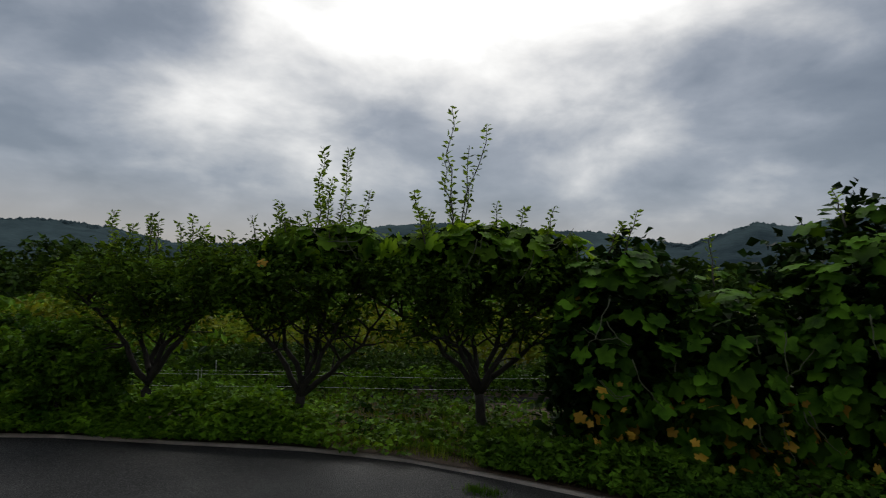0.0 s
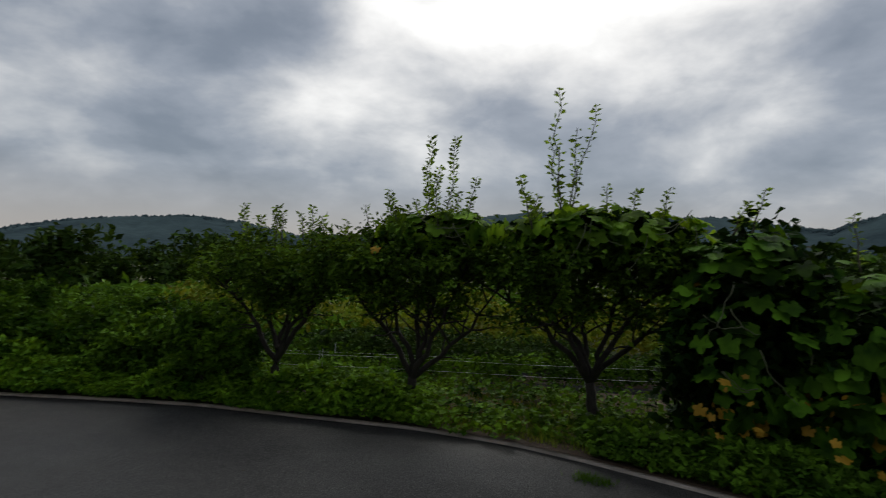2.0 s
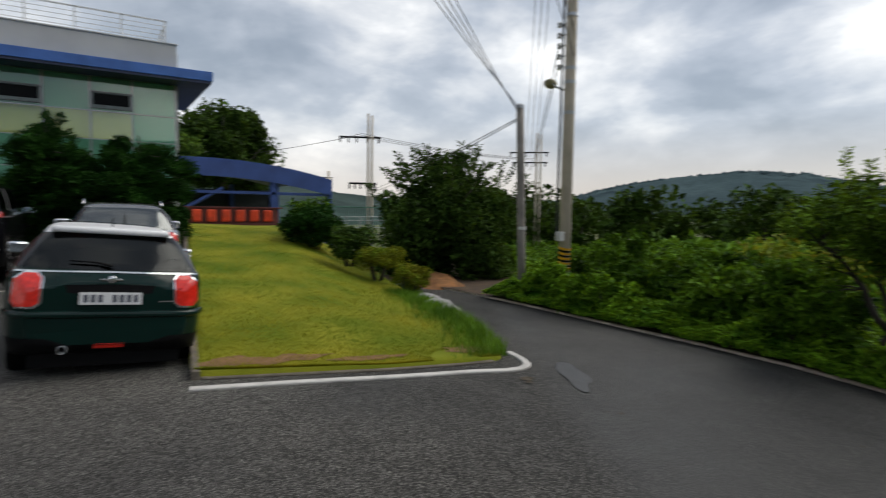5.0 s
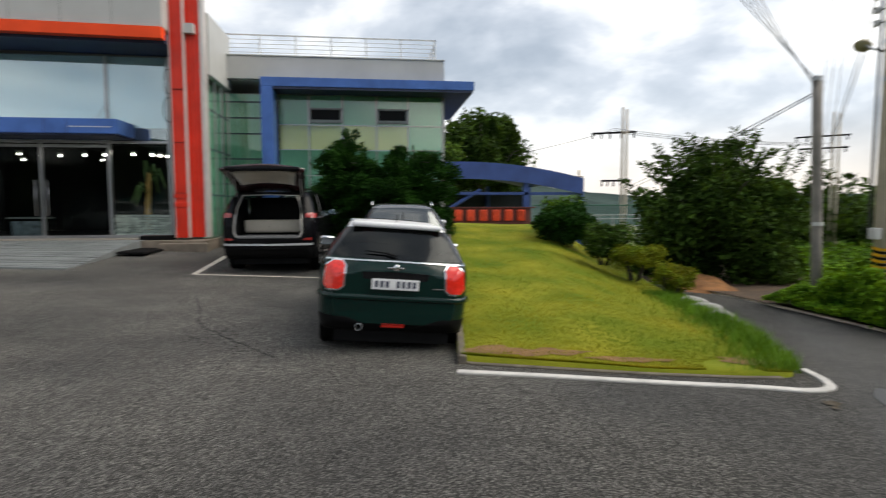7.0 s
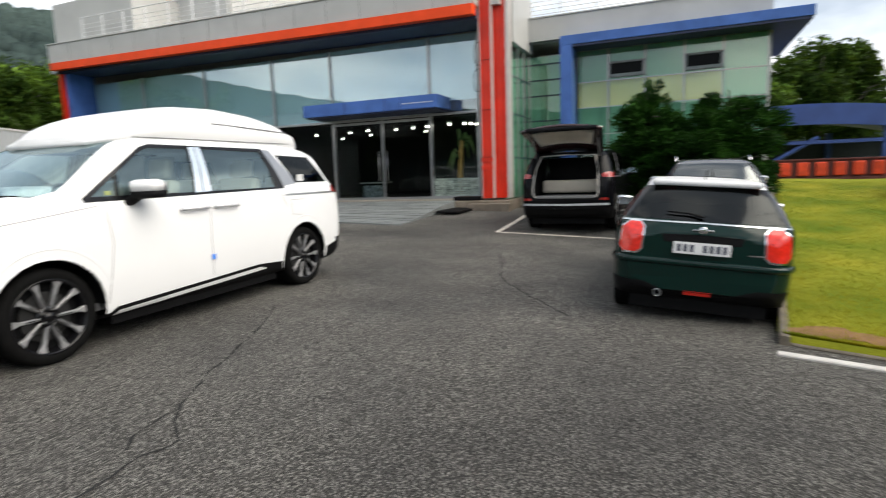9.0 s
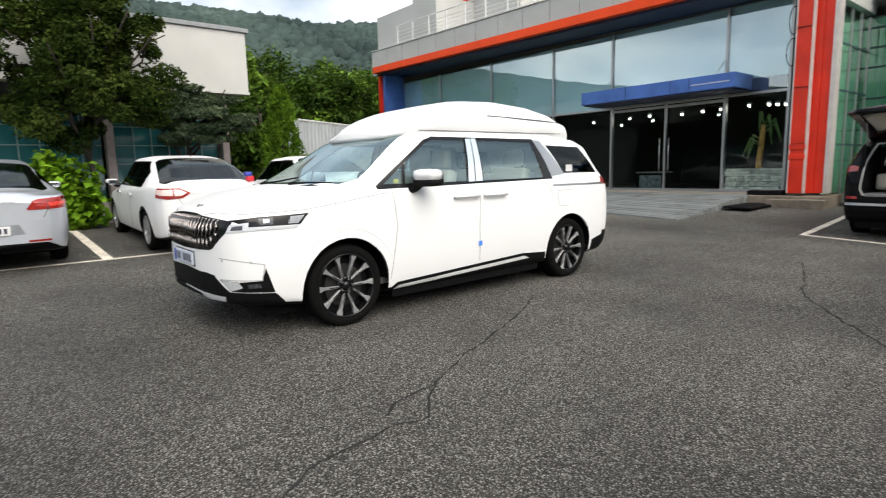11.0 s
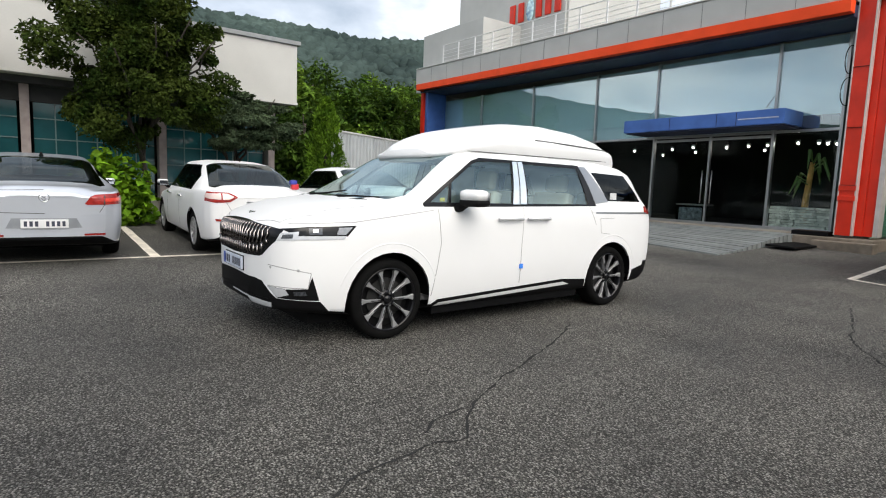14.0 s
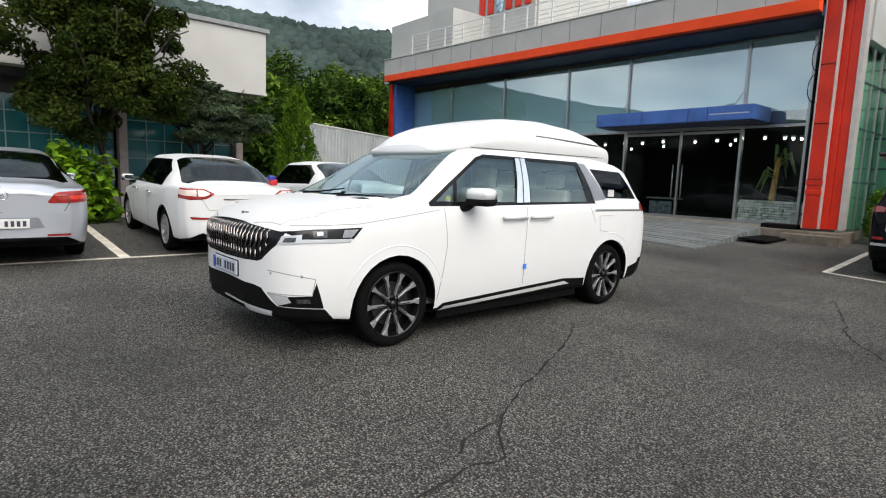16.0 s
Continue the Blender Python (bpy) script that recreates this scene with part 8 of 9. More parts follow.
tagged(mesh_from("straw_litter", v, f, mat("dry_straw", (0.26, 0.15, 0.06), rough=0.9, var=0.4, scale=8, island=0.5)), "dry reddish straw and leaf litter on the soil", "litter", kind="stuff")

# hedge masses beside the lane
def bush(name, label, centre, radii, n, size, key, group="", lumps=26, hollow=0.4, lump=0.4, aspect=0.6, up=0.5, stems=4, cat="bush"):
    t = plant(name, label, cat, group=group)
    pts, rel = blob_points(n, centre, radii, hollow=hollow, lumps=lumps, lump=lump)
    g0 = centre[2] - radii[2] * 1.05
    pts = pts[pts[:, 2] > g0]
    rel = rel[: len(pts)]
    leaves("foliage", pts, size, GREEN[key], t, aspect=aspect, up=up)
    for i in range(stems):
        a = 2 * math.pi * i / max(1, stems)
        limb(t, bent((centre[0] + 0.1 * math.cos(a), centre[1] + 0.1 * math.sin(a), g0 - 0.1), (centre[0] + radii[0] * 0.5 * math.cos(a), centre[1] + radii[1] * 0.5 * math.sin(a), centre[2] + 0.2 * radii[2]), 0, 5, i), 0.03, 0.008, M_BARK, "stem")
    return t


LBH = "leafy green roadside shrub"
bush("roadside_shrub", "dark leafy roadside shrub beside the orchard", (-3.75, 7.0, 0.35), (0.75, 0.6, 0.62), 4600, 0.085, "hedge", "roadside shrubs", lumps=60, lump=0.23)
for i, (x, y, z, rx, rz) in enumerate(((-5.0, 7.6, 0.10, 0.9, 0.62), (-6.0, 7.9, 0.12, 0.95, 0.68), (-6.9, 7.6, 0.15, 0.8, 0.62), (-7.5, 8.3, 0.35, 0.9, 0.85), (-8.6, 8.0, 0.0, 0.7, 0.65), (-4.6, 8.6, 0.2, 1.0, 0.7), (-6.4, 9.4, 0.25, 1.3, 0.8))):
    bush("roadside_shrub", LBH, (x, y, z), (rx, 0.75, rz), 4300, 0.10, "hedge", "roadside shrubs", lumps=70, lump=0.22)

for x, y, z, rx, rz in ((-7.6, 7.0, 0.0, 0.6, 0.55), (-8.55, 7.05, -0.1, 0.45, 0.38), (-6.7, 7.0, 0.0, 0.5, 0.42)):
    bush("roadside_shrub", LBH, (x, y, z), (rx, 0.42, rz), 2600, 0.085, "ivy", "roadside shrubs", lumps=18, aspect=0.75)

# kitchen-garden rows behind the orchard
def crop_field(name, label, x0, x1, y0, y1, n, h, size, key):
    c = np.stack([RND.uniform(x0, x1, n), RND.uniform(y0, y1, n), np.zeros(n)], 1)
    for i in range(n):
        c[i, 2] = far_z(c[i, 0], c[i, 1]) + h * RND.uniform(0.1, 1.0) * (0.65 + 0.5 * noise.noise((c[i, 0] * 0.6, c[i, 1] * 0.6, 2)))
    return tagged(leaves(name, c, size, GREEN[key], None, aspect=0.45, up=0.3, droop=-0.15), label, "crop", kind="stuff")


crop_field("pepper_row", "leafy green row of low pepper plants", -5.5, 4.0, 8.85, 9.5, 5200, 0.80, 0.11, "hedge")
crop_field("bean_rows", "dark green rows of bean plants", -5.5, 6.0, 9.7, 11.2, 16000, 0.75, 0.13, "dark")
crop_field("dry_crop_rows", "yellow-green rows of tall ripening crops", -9, 9, 12.0, 16.5, 12000, 1.45, 0.22, "crop")
crop_field("pepper_rows", "green rows of pepper plants", -24, -3, 9.5, 17, 14000, 1.15, 0.20, "hedge")
crop_field("far_rows", "green field crops", -40, 12, 17, 34, 9000, 1.3, 0.40, "weed")
M_FILM = mat("black_mulch_film", (0.012, 0.012, 0.013), rough=0.9, spec=0.1, var=0.3, scale=4, bump=0.4, bscale=20)
for k, y in enumerate((8.7, 9.6)):
    bm = bmesh.new()
    prev = None
    for i in range(60):
        x = -6.5 + 0.2 * i
        z = far_z(x, y) + 0.10
        cur = [bm.verts.new((x, y + o, z + hgt + 0.02 * noise.noise((x, o * 9, k)))) for o, hgt in ((-0.3, -0.1), (-0.22, 0.02), (0.0, 0.05), (0.22, 0.02), (0.3, -0.1))]
        if prev:
            for q in range(4):
                bm.faces.new((prev[q], prev[q + 1], cur[q + 1], cur[q]))
        prev = cur
    bmesh.ops.recalc_face_normals(bm, faces=bm.faces)
    tagged(obj("mulch_bed", bm, M_FILM, True), "raised bed under black mulch film", "garden bed", group="mulch beds", kind="structure")
for k, (y, z) in enumerate(((8.35, -0.12), (8.5, 0.02), (9.2, -0.05))):
    w = thing("garden_string", "thin white string along the garden bed", "string", group="garden strings")
    part("string", tube([(-5.5 + 2 * i, y, z - 0.015 * (i % 2)) for i in range(6)], [0.0016] * 6, 5), M_RAIL, w, "", True)
    for x in (-2.75, 1.2):
        part("stake", rod((x, y, -0.5), (x, y, 0.10 if x < 0 else 0.02), 0.004), M_RAIL, w)

# ---- lawn grass ----
def lawn_points(n):
    u = RND.uniform(0, 1, n) ** 1.7
    v_ = RND.uniform(0, 1, n)
    x = -5.35 - 13.5 * u
    out = np.zeros((n, 3))
    for i in range(n):
        y = lawn_y(x[i], LAWN_L) * (1 - v_[i]) + lawn_y(x[i], LAWN_R) * v_[i]
        xx = min(x[i], lawn_front(y) - 0.03) if x[i] > -6.2 else x[i]
        out[i] = (xx, y, lawn_z(xx, y) - 0.005)
    return out


p = lawn_points(95000)
bare = np.array([noise.noise((q[0] * 0.55, q[1] * 0.8, 4)) for q in p]) > 0.47
v, f = blades(p[~bare], 0.030, 0.0032, 0.8)
tagged(mesh_from("lawn_grass", v, f, GREEN["grass"]), "short green and yellowed lawn grass", "grass", kind="stuff")
# longer tufts on the lane side of the lawn and bare soil at its front
pp = []
for i in range(5200):
    x = RND.uniform(-10.5, -5.35)
    y = lawn_y(x, LAWN_R) - abs(RND.normal()) * 0.28 + 0.06
    pp.append((x, y, lawn_z(x, y) - 0.01))
v, f = blades(np.array(pp), 0.15, 0.006, 0.6)
tagged(mesh_from("tall_grass", v, f, GREEN["weed"]), "longer grass tufts on the lawn's bank", "grass", kind="stuff")
for x, y, rx, ry in ((-5.98, 0.95, 0.16, 0.34), (-5.90, 1.5, 0.13, 0.5), (-5.74, 2.25, 0.10, 0.45), (-5.72, 3.5, 0.20, 0.32)):
    bm = bmesh.new()
    cs = [bm.verts.new((x + rx * math.cos(a) * RND.uniform(0.45, 1.15), y + ry * math.sin(a) * RND.uniform(0.45, 1.15), 0)) for a in np.linspace(0, 2 * math.pi, 22)[:-1]]
    for q in cs:
        q.co.z = lawn_z(q.co.x, q.co.y) + 0.008
    bm.faces.new(cs)
    tagged(obj("bare_soil", bm, mat("red_bare_soil", (0.20, 0.105, 0.045), rough=0.95, var=0.3, scale=6, bump=0.6, fine=0.3)), "bare reddish soil patch in the lawn", "soil", kind="structure")
# edging stones beside the lane
for i, (x, y, s) in enumerate(((-7.5, 4.62, 0.20), (-8.1, 4.8, 0.24), (-8.8, 5.0, 0.26), (-9.5, 5.2, 0.24), (-6.95, 4.44, 0.13))):
    st = thing("edging_stone", "pale flat edging stone beside the lane", "stone", group="edging stones")
    bm = bmesh.new()
    bmesh.ops.create_icosphere(bm, subdivisions=2, radius=1, matrix=pose(x, y, yard_z(x, y) + 0.05, 0, 0, 20 * i) @ Matrix.Diagonal((s, s * 0.6, s * 0.42, 1)))
    for q in bm.verts:
        q.co += Vector((1, 1, 1)) * 0.04 * noise.noise(q.co * 3)
    part("stone", bm, mat("pale_stone", (0.36, 0.35, 0.33), rough=0.85, var=0.2, scale=5, bump=0.4, bscale=40), st, "", True)
# low bank of bare red soil where the lane bends
bk = bmesh.new()
bmesh.ops.create_grid(bk, x_segments=22, y_segments=12, size=1.0)
for v in bk.verts:
    u, w = v.co.x, v.co.y
    x, y = -12.6 + 1.9 * u, 6.75 + 0.17 * (u + 0.2) * -1.2 + 0.55 * w
    v.co = Vector((x, y, yard_z(x, y) - 0.03 + 0.30 * max(0.0, 1 - u * u) * smooth01(-1.0, 0.3, w) + 0.06 * noise.noise((x * 3, y * 3, 1))))
bmesh.ops.recalc_face_normals(bk, faces=bk.faces)
tagged(obj("soil_bank", bk, mat("red_bank_soil", (0.22, 0.095, 0.030), rough=0.95, var=0.4, scale=4, bump=0.8, bscale=30, fine=0.4), True), "low bank of bare reddish soil at the lane's bend", "soil", kind="structure")
# puddle and litter by the kerb
bm = bmesh.new()
cs = []
for a in np.linspace(0, 2 * math.pi, 48)[:-1]:
    k = 1 + 0.45 * noise.noise((math.cos(a) * 1.3, math.sin(a) * 1.3, 4.0))
    cs.append(bm.verts.new((-4.55 + 0.42 * k * math.cos(a), 4.02 + 0.16 * k * math.sin(a) - 0.25 * k * math.cos(a), 0)))
for q in cs:
    q.co.z = yard_z(q.co.x, q.co.y) + 0.008
bm.faces.new(cs)
tagged(obj("wet_patch", bm, mat("wet_asphalt", (0.036, 0.036, 0.037), rough=0.42, var=0.3, scale=9, bump=0.3, bscale=160)), "shallow wet patch on the asphalt", "puddle", kind="structure")
for i, (x, y, s) in enumerate(((-4.62, 3.45, 0.10), (-4.5, 3.38, 0.05), (-3.48, 3.5, 0.035), (-0.87, 5.77, 0.02), (-3.55, 3.42, 0.02), (-2.2, 4.6, 0.02))):
    lf = thing("fallen_leaf", "small dead leaf lying on the asphalt", "leaf", group="fallen leaves")
    v, f = LOBES[i % 6]
    ob = mesh_from("blade", v * s * 1.4 + np.array((x, y, yard_z(x, y) + 0.02)), f, mat("dead_leaf", (0.07, 0.055, 0.035), rough=0.9), lf)
# tufts of moss on the asphalt beside the vines
for x, y in ((0.62, 5.0), (0.75, 4.9)):
    v, f = blades(np.array([(x + RND.normal() * 0.06, y + RND.normal() * 0.04, yard_z(x, y) + 0.004) for _ in range(160)]), 0.05, 0.004)
    tagged(mesh_from("weed_tuft", v, f, GREEN["weed"]), "small weed tuft at the kerb", "weed", kind="stuff")


# ---- larger trees and shrubs ----
def big_tree(name, label, base, top, crown, radii, n, size, key, trunk_r=0.12, lumps=40, seed=1, bark=None, aspect=0.5, limbs=6, up=0.5, lump=0.34, hollow=0.45, flat=1.0):
    t = plant(name, label, "tree")
    limb(t, bent(base, top, 0, 6, seed), trunk_r, trunk_r * 0.5, bark or M_BARK2, "trunk")
    for i in range(limbs):
        a = 2 * math.pi * i / limbs + seed
        tip = (crown[0] + radii[0] * 0.75 * math.cos(a), crown[1] + radii[1] * 0.75 * math.sin(a), crown[2] + radii[2] * random.Random(seed + i).uniform(-0.3, 0.7))
        k = 0.45 + 0.5 * i / limbs
        st = [base[q] + (top[q] - base[q]) * k for q in range(3)]
        limb(t, bent(st, tip, 0.1 * radii[2], 6, seed + i), trunk_r * 0.45, 0.012, bark or M_BARK2)
    pts, rel = blob_points(n, crown, radii, hollow=hollow, lumps=lumps, lump=lump, flat=flat)
    leaves("crown", pts, size, GREEN[key], t, aspect=aspect, up=up, out=rel * 0.5)
    return t


rt = big_tree("roadside_tree", "dense dark broadleaf tree beside the lane", (-13.6, 8.3, -1.2), (-13.6, 8.3, 1.6), (-13.6, 8.3, 1.05), (1.95, 1.95, 1.75), 16000, 0.17, "dark", 0.14, 46, 4, up=0.4)
for i in range(46):
    a, q = RND.uniform(0, 2 * math.pi), RND.uniform(0.2, 1.0)
    b = (-13.6 + 1.9 * q * math.cos(a), 8.3 + 1.9 * q * math.sin(a), 1.05 + 1.6 * math.sqrt(max(0.05, 1 - q * q)))
    shoot(rt, b, (b[0] + 0.5 * q * math.cos(a), b[1] + 0.5 * q * math.sin(a), b[2] + RND.uniform(0.25, 0.7)), 26, 0.15, "dark")
bush("roadside_shrub", "dark shrub at the lane's bend", (-12.4, 8.6, 0.1), (1.0, 0.9, 0.9), 4200, 0.14, "dark", "roadside shrubs")
bush("roadside_shrub", "dark shrub at the lane's bend", (-13.6, 7.35, -0.35), (1.3, 0.7, 0.85), 4200, 0.13, "dark", "roadside shrubs", lumps=40, lump=0.28)
bush("roadside_shrub", "dark shrub at the lane's bend", (-15.4, 7.8, 0.0), (1.2, 1.0, 1.1), 4200, 0.15, "dark", "roadside shrubs")
big_tree("park_tree", "large rounded dark green tree behind the shed", (-42, 7.8, -0.5), (-42, 7.8, 5), (-42, 7.8, 5.4), (4.0, 4.0, 3.6), 14000, 0.42, "dark", 0.3, 52, 5, up=0.4)
bush("golden_shrub", "yellow-green clipped shrub on the lawn's bank", (-11.5, 5.1, 0.30), (0.90, 0.5, 0.36), 3000, 0.09, "gold", "lawn shrubs", lumps=24, lump=0.40, aspect=0.4, up=0.3)
bush("golden_shrub", "yellow-green clipped shrub on the lawn's bank", (-10.3, 5.25, 0.02), (0.55, 0.4, 0.36), 2000, 0.085, "gold", "lawn shrubs", lumps=45, lump=0.3, aspect=0.4, up=0.3)
bush("lawn_shrub", "dark green shrub on the lawn's bank", (-12.6, 4.9, 0.58), (0.85, 0.55, 0.42), 3600, 0.09, "dark", "lawn shrubs", lumps=20, lump=0.40)
bush("lawn_shrub", "dark green azalea shrub at the back of the lawn", (-15.4, 5.0, 0.95), (1.10, 0.90, 0.66), 6500, 0.10, "conifer", "lawn shrubs", lumps=26, lump=0.40)
bush("lawn_shrub", "green azalea shrub at the back of the lawn", (-16.9, 5.4, 1.15), (0.7, 0.7, 0.8), 3600, 0.10, "hedge", "lawn shrubs")
# clipped pines before the wing
for i, (x, y, h, r) in enumerate(((-16.2, -1.05, 3.15, 1.30), (-15.8, 0.80, 3.05, 1.40))):
    t = plant("garden_pine", "bushy dark green garden pine with feathery needles", "tree", group="garden pines")
    limb(t, [(x, y, 0.0), (x + 0.05, y, 1.2), (x, y, h)], 0.09, 0.02, M_BARK, "trunk")
    for k in range(9):
        a = k * 2.4
        limb(t, bent((x, y, 0.6 + 0.22 * k), (x + r * 0.75 * math.cos(a), y + r * 0.75 * math.sin(a), 0.75 + 0.22 * k), 0.1, 5, k), 0.03, 0.006, M_BARK)
    pts, rel = blob_points(24000, (x, y, h * 0.55), (r, r, h * 0.50), hollow=0.25, lumps=80, lump=0.26, flat=0.7)
    leaves("needles", pts, 0.19, GREEN["conifer"], t, aspect=0.13, up=0.2, droop=-0.1, out=rel * 1.4)
    if i == 0:
        pts, rel = blob_points(900, (x - 0.1, y + 0.1, 3.15), (0.42, 0.42, 0.5), hollow=0.3, lumps=9, lump=0.35)
        leaves("needles", pts, 0.11, GREEN["conifer"], t, aspect=0.22, up=0.2, droop=-0.5, out=rel)
bush("foundation_shrub", "dark low shrub beside the parked cars", (-15.8, 1.55, 0.75), (0.5, 0.5, 0.65), 2400, 0.09, "conifer", "", aspect=0.3)
bush("foundation_shrub", "green shrub between pillar and wing", (-17.6, -4.2, 0.9), (0.5, 0.5, 0.7), 2400, 0.09, "hedge", "")

# before the workshop
big_tree("maple_tree", "spreading maple with dark green and bronze leaves", (-2.65, -14.6, 0.2), (-2.7, -14.6, 3.4), (-2.65, -14.0, 3.95), (2.15, 1.5, 2.45), 46000, 0.10, "maple", 0.09, 120, 7, M_BARK, 0.55, 14, lump=0.19, hollow=0.15, flat=0.6)
big_tree("maple_tree", "spreading maple with dark green leaves", (1.9, -14.6, 0.2), (1.9, -14.6, 3.2), (1.75, -14.1, 3.75), (2.0, 1.4, 1.7), 18000, 0.145, "maple", 0.10, 50, 9, M_BARK, 0.7, 8, lump=0.28)
bush("broadleaf_shrub", "bright green broad-leaved shrub between the parked cars", (-2.05, -13.9, 1.0), (0.80, 0.55, 0.95), 1500, 0.17, "ivy", "", lumps=34, aspect=0.85, up=0.6)
big_tree("layered_tree", "dark layered tree with grey-green leaves", (-5.0, -15.6, 0.2), (-5.0, -15.4, 2.6), (-5.0, -14.9, 2.75), (1.55, 0.9, 0.95), 15000, 0.15, "sumac", 0.08, 60, 12, M_BARK, 0.32, 7, lump=0.26, hollow=0.25, up=0.35, flat=0.4)
t = plant("golden_cypress", "upright yellow-green cypress beside the wall", "tree")
limb(t, [(-7.55, -15.6, 0.1), (-7.55, -15.6, 2), (-7.6, -15.6, 3.6)], 0.08, 0.02, M_BARK, "trunk")
hs = RND.uniform(0, 1, 7000)
rr = (0.68 * (1 - hs) ** 0.55 + 0.03) * RND.uniform(0.65, 1.08, 7000)
aa = RND.uniform(0, 2 * math.pi, 7000)
rr *= 1 + 0.22 * np.sin(aa * 5 + hs * 17)
pts = np.stack([-7.55 + rr * np.cos(aa), -15.6 + rr * np.sin(aa), 0.3 + 3.5 * hs], 1)
leaves("foliage", pts, 0.13, GREEN["cypress"], t, aspect=0.35, up=0.1, droop=-0.6, out=np.stack([np.cos(aa), np.sin(aa), 0 * aa + 1.0], 1))
# wood behind the sheet-metal wall
wrnd = random.Random(5)
spots_w = [(-9.5, -22, 4.6, 2.2), (-11.5, -24, 5.6, 2.5), (-13.5, -24, 5.8, 2.5), (-8.6, -26, 6.8, 2.2), (-15.5, -27, 6.8, 2.6), (-11, -29, 8.0, 2.7), (-14, -32, 8.8, 3.0), (-18, -31, 8.3, 3.2), (-7.5, -32, 8.6, 3.0), (-10, -36, 10.0, 3.2), (-21, -34, 8.8, 3.4), (-24, -38, 9.8, 3.6), (-16, -40, 11.0, 3.6)]
for i, (x, y, h, r) in enumerate(spots_w):
    big_tree("forest_tree", "leafy forest tree on the slope behind the wall", (x, y, 0), (x, y, h * 0.8), (x, y, h * 0.58), (r, r, h * 0.42), 5200, 0.30, "wood" if i % 2 else "dark", 0.12, 36, 20 + i, None, 0.5, 4, lump=0.32)
for i, (x, y, h, r) in enumerate([(-34, -6, 7, 4), (-36, 2, 6.5, 4), (-33, -24, 9, 4), (-36, -16, 8.5, 4)]):
    big_tree("forest_tree", "leafy forest tree behind the showroom", (x, y, 0), (x, y, h * 0.7), (x, y, h * 0.58), (r, r, h * 0.42), 3000, 0.4, "wood", 0.15, 30, 50 + i, limbs=3)

# far tree line across the fields
TL = []
for i in range(70):
    az = -62 + 112 * i / 69 + wrnd.uniform(-0.6, 0.6)
    d = wrnd.uniform(38, 62)
    TL.append((d * math.sin(radians(az)), d * math.cos(radians(az)), wrnd.uniform(1.5, 2.4) * (1.25 if az < -25 else 1.0), wrnd.uniform(2.2, 3.6)))
for x, y, h, r in TL:
    t = plant("field_tree", "dark leafy tree in the far hedge line", "tree", group="far hedge trees")
    z0 = far_z(x, y)
    limb(t, [(x, y, z0 - 0.3), (x, y, z0 + h)], 0.15, 0.08, M_BARK, "trunk")
    pts, rel = blob_points(900, (x, y, z0 + h * 0.9), (r, r, h), hollow=0.35, lumps=16, lump=0.45)
    leaves("crown", pts, 0.55, GREEN["dark"], t, aspect=0.6)

# ---- poles and wires ----
M_POLE = mat("concrete_pole", (0.50, 0.43, 0.34), rough=0.85, var=0.15, scale=3, bump=0.3, bscale=40)
M_WIRE = mat("black_wire", (0.015, 0.015, 0.016), rough=0.6)
M_CER = mat("white_ceramic", (0.6, 0.6, 0.58), rough=0.25)
M_HAZARD = mat("yellow_reflector", (0.75, 0.38, 0.01), rough=0.4, var=0.1)


def taper(x, y, z0, z1, r0, r1, lean=(0, 0)):
    return tube([(x + lean[0] * t, y + lean[1] * t, z0 + (z1 - z0) * t) for t in (0, 0.33, 0.66, 1)], [r0 + (r1 - r0) * t for t in (0, 0.33, 0.66, 1)], 16)


p1 = thing("utility_pole", "tall tapered concrete utility pole with lamp and insulators", "utility pole")
PX, PY = -8.05, 7.30
part("shaft", taper(PX, PY, -0.6, 12.5, 0.112, 0.078), M_POLE, p1, "", True)
for k in range(9):
    z = 0.35 + 0.045 * k
    part("hazard_band", lathe([(0.114, -0.022), (0.114, 0.022)], 16), M_HAZARD if k % 2 == 0 else M_BLACK, p1).matrix_local = pose(PX, PY, z, 90, 12, 0)
part("meter_box", box((PX + 0.02, PY - 0.27, 0.85), (PX + 0.14, PY - 0.15, 1.02), 0.01), M_GREY, p1)
for k in range(5):
    z = 4.05 + 0.19 * k
    part("insulator", lathe([(0.0, -0.05), (0.035, -0.045), (0.045, -0.015), (0.03, 0), (0.045, 0.015), (0.035, 0.045), (0, 0.05)], 12), M_CER, p1, "", True).matrix_local = pose(PX - 0.20, PY - 0.10, z, 90, 0, 0)
    part("bracket", rod((PX - 0.20, PY - 0.10, z), (PX, PY, z), 0.012), M_STEEL, p1)
for z in (3.2, 3.75, 4.0, 4.95):
    part("steel_band", lathe([(0.108, -0.03), (0.110, 0.03)], 16), M_STEEL, p1).matrix_local = pose(PX, PY, z, 90, 0, 0)
part("lamp_arm", tube([(PX - 0.1, PY, 3.62), (PX - 0.3, PY - 0.05, 3.72), (PX - 0.42, PY - 0.06, 3.82)], [0.02] * 3), M_STEEL, p1)
part("lamp_shade", lathe([(0.02, 0.10), (0.06, 0.08), (0.13, 0.0), (0.12, -0.02), (0.0, -0.03)], 18), mat("lamp_cream", (0.45, 0.40, 0.28), rough=0.4), p1, "cream lamp shade", True).matrix_local = pose(PX - 0.45, PY - 0.06, 3.80, 60, 0, 30)
for dx in (-0.17, -0.2):
    part("riser_cable", tube([(PX + dx, PY - 0.05, 0.9), (PX + dx * 0.85, PY - 0.05, 4), (PX + dx * 0.7, PY - 0.05, 8), (PX + dx * 0.6, PY - 0.05, 12)], [0.012] * 4, 6), M_WIRE, p1)
p2 = thing("utility_pole", "slim grey leaning service pole beside the lane", "utility pole")
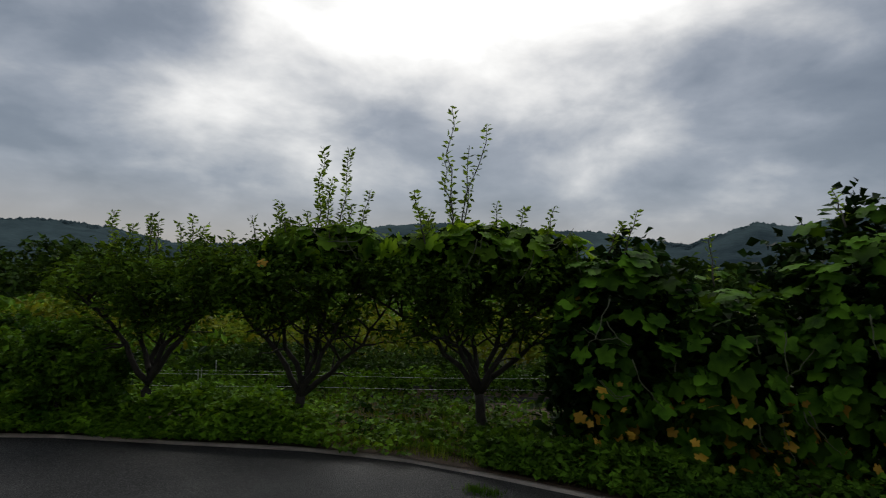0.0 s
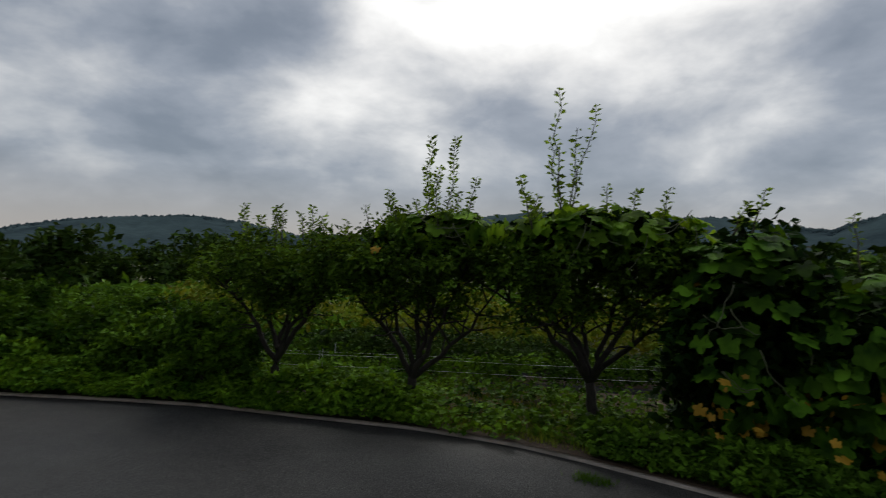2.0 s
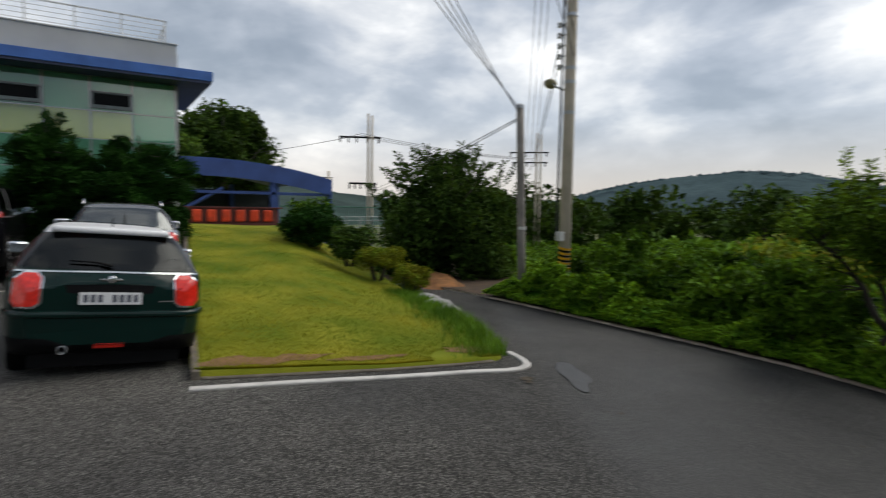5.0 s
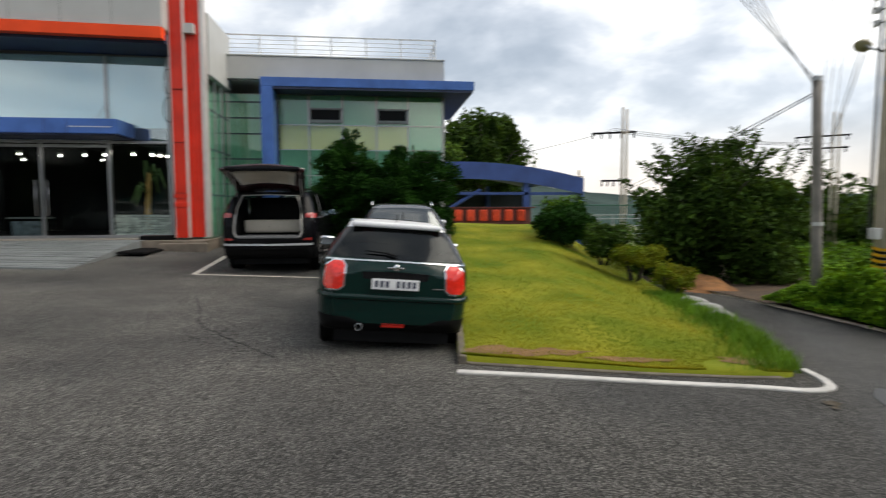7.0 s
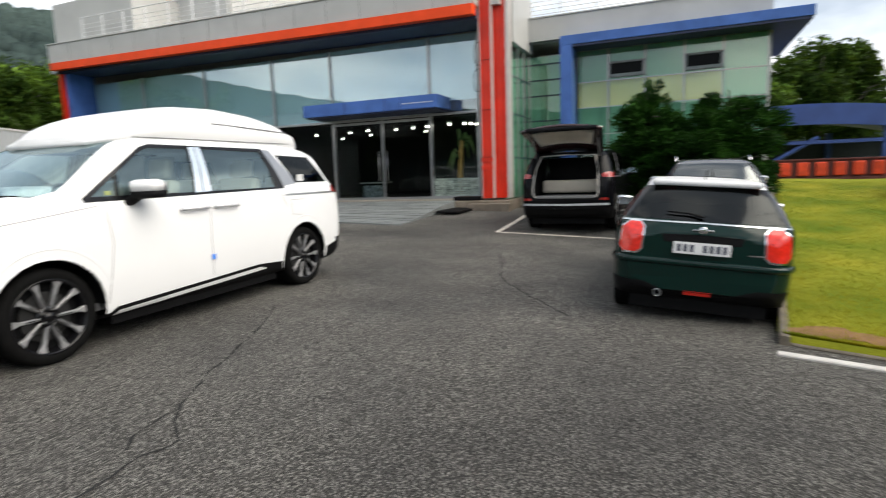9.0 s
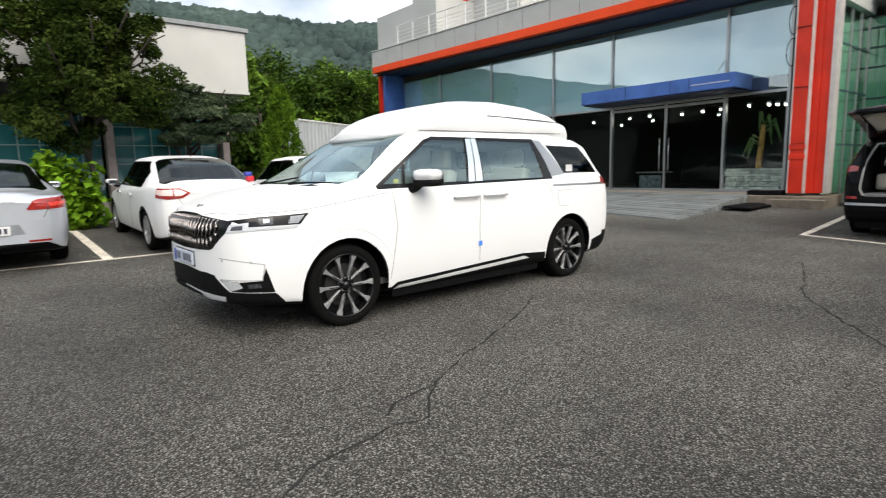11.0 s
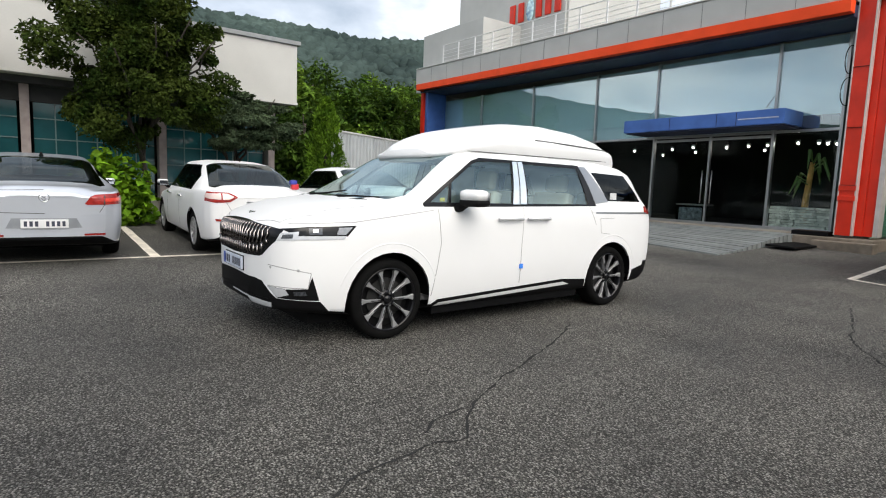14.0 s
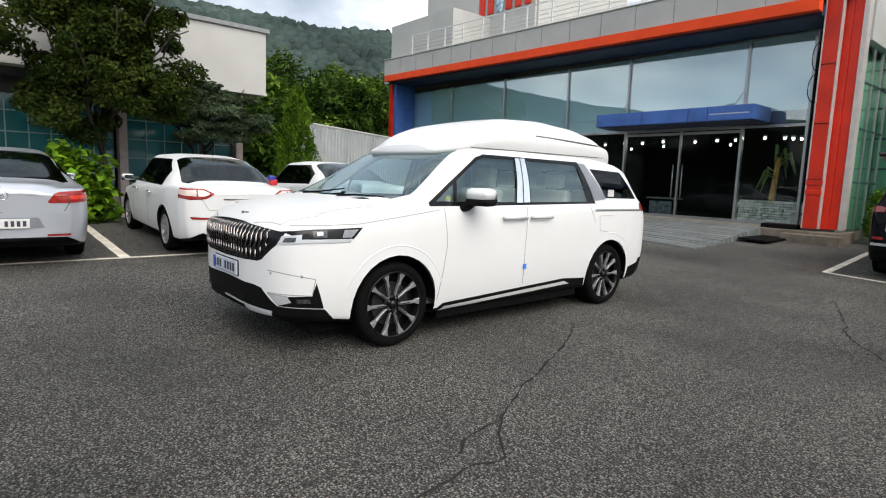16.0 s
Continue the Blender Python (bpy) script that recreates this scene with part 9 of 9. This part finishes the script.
part("shaft", taper(-9.02, 7.12, -0.6, 3.42, 0.085, 0.075, (-0.1, -0.09)), mat("weathered_pole", (0.22, 0.20, 0.18), rough=0.9, var=0.25, scale=4, bump=0.3, bscale=40), p2, "", True)
part("cap", lathe([(0.08, -0.02), (0.08, 0.05), (0.03, 0.08)], 14), M_STEEL, p2).matrix_local = pose(-9.12, 7.03, 3.42, 90, 0, 0)
part("strap", lathe([(0.088, -0.03), (0.088, 0.03)], 14), M_CER, p2).matrix_local = pose(-9.05, 7.09, 1.05, 90, 0, 0)


def far_pole(x, y, z0, z1, r, arms, twin=0.0):
    p = thing("utility_pole", "distant concrete utility pole with crossarms", "utility pole", group="distant poles")
    part("shaft", taper(x, y, z0, z1, r * 1.3, r), M_POLE, p, "", True)
    if twin:
        part("shaft", taper(x + twin * 0.6, y + twin * 0.8, z0, z1 - 0.1, r * 1.2, r), M_POLE, p, "", True)
    for z, w in arms:
        u = Vector((-y, x, 0)).normalized() * -1
        c = Vector((x, y, z)) - u * w * 0.25
        part("crossarm", rod(c - u * w, c + u * w * 0.8, 0.05, n=4), M_BLACK, p)
        for k in (-0.95, -0.6, -0.25, 0.2, 0.7):
            e = c + u * w * k
            part("insulator", rod((e.x, e.y, z - 0.02), (e.x, e.y, z - 0.28), 0.045), M_BLACK, p)
    return p


far_pole(-27.3, 12.0, -1.5, 6.3, 0.055, [(5.08, 1.2), (2.7, 0.8)], 0.2)
far_pole(-30.3, 26.2, -1.5, 6.85, 0.06, [(5.5, 1.5), (4.8, 1.35)], 0.28)
far_pole(-60, 22, -1.5, 5.5, 0.12, [(4.8, 0.8)])


def wire(a, b, sag, r=0.008):
    a, b = Vector(a), Vector(b)
    w = thing("overhead_wire", "thin black overhead wire", "wire", group="overhead wires")
    part("wire", tube([a + (b - a) * t + Vector((0, 0, -sag * 4 * t * (1 - t))) for t in [k / 12 for k in range(13)]], [r] * 13, 5), M_WIRE, w, "", True)


T2 = Vector((-9.12, 7.03, 3.42))
for k in range(4):
    wire(T2 + Vector((0, 0, -0.05 * k)), (-3.45 + 0.09 * k, -0.07 + 0.14 * k, 4.25 + 0.01 * k), 0.10, 0.006)
for k in range(2):
    wire(T2 + Vector((0, 0, -0.18 - 0.04 * k)), (-27.3, 12.0 + 0.4 * k, 2.3), 0.1, 0.010)
for k in range(3):
    wire((-30.3 + 0.5 * (k - 1), 25.6, 5.1), (-3.2 + 0.16 * (k - 1), 2.6, 8.2), 0.3, 0.009)
    wire((-27.3 + 0.5 * (k - 1), 11.3, 5.2), (-30.3 + 0.5 * (k - 1), 25.6, 5.0), 0.2, 0.012)
wire((-27.3, 11.3, 5.1), (-60, 4, 5.6), 0.4, 0.015)
for k in range(2):
    wire((PX - 0.2, PY - 0.1, 4.1 + 0.38 * k), (-30.3, 25.6, 4.2), 0.3, 0.010)
    wire((PX + 0.1, PY, 4.2 + 0.4 * k), (-4.6 + 0.2 * k, 1.5, 8.0), 0.1, 0.008)

# green mesh fence and gate behind the lawn
M_GATE = mat("galvanised_gate", (0.20, 0.23, 0.22), rough=0.5, var=0.15, scale=4)
ff = thing("mesh_fence", "grey steel gate and green mesh fence behind the lawn", "fence")
for i in range(7):
    part("post", rod((-20.5 - 0.3 * i, 6.3 + 0.7 * i, -0.4), (-20.5 - 0.3 * i, 6.3 + 0.7 * i, 1.05), 0.03), M_GATE, ff)
for z in (0.3, 0.6, 0.9, 1.05):
    part("rail", rod((-20.5, 6.3, z), (-22.3, 10.5, z), 0.018), M_GATE, ff)
for i in range(46):
    part("picket", rod((-24.0, 6.6 + 0.11 * i, 0.1), (-24.0, 6.6 + 0.11 * i, 1.5), 0.012, n=5), mat("green_fence_paint", (0.03, 0.13, 0.08), rough=0.6, var=0.2), ff)
for z in (0.2, 0.85, 1.45):
    part("rail", rod((-24.0, 6.5, z), (-24.0, 11.7, z), 0.02), mat("green_fence_paint", (0.03, 0.13, 0.08)), ff)
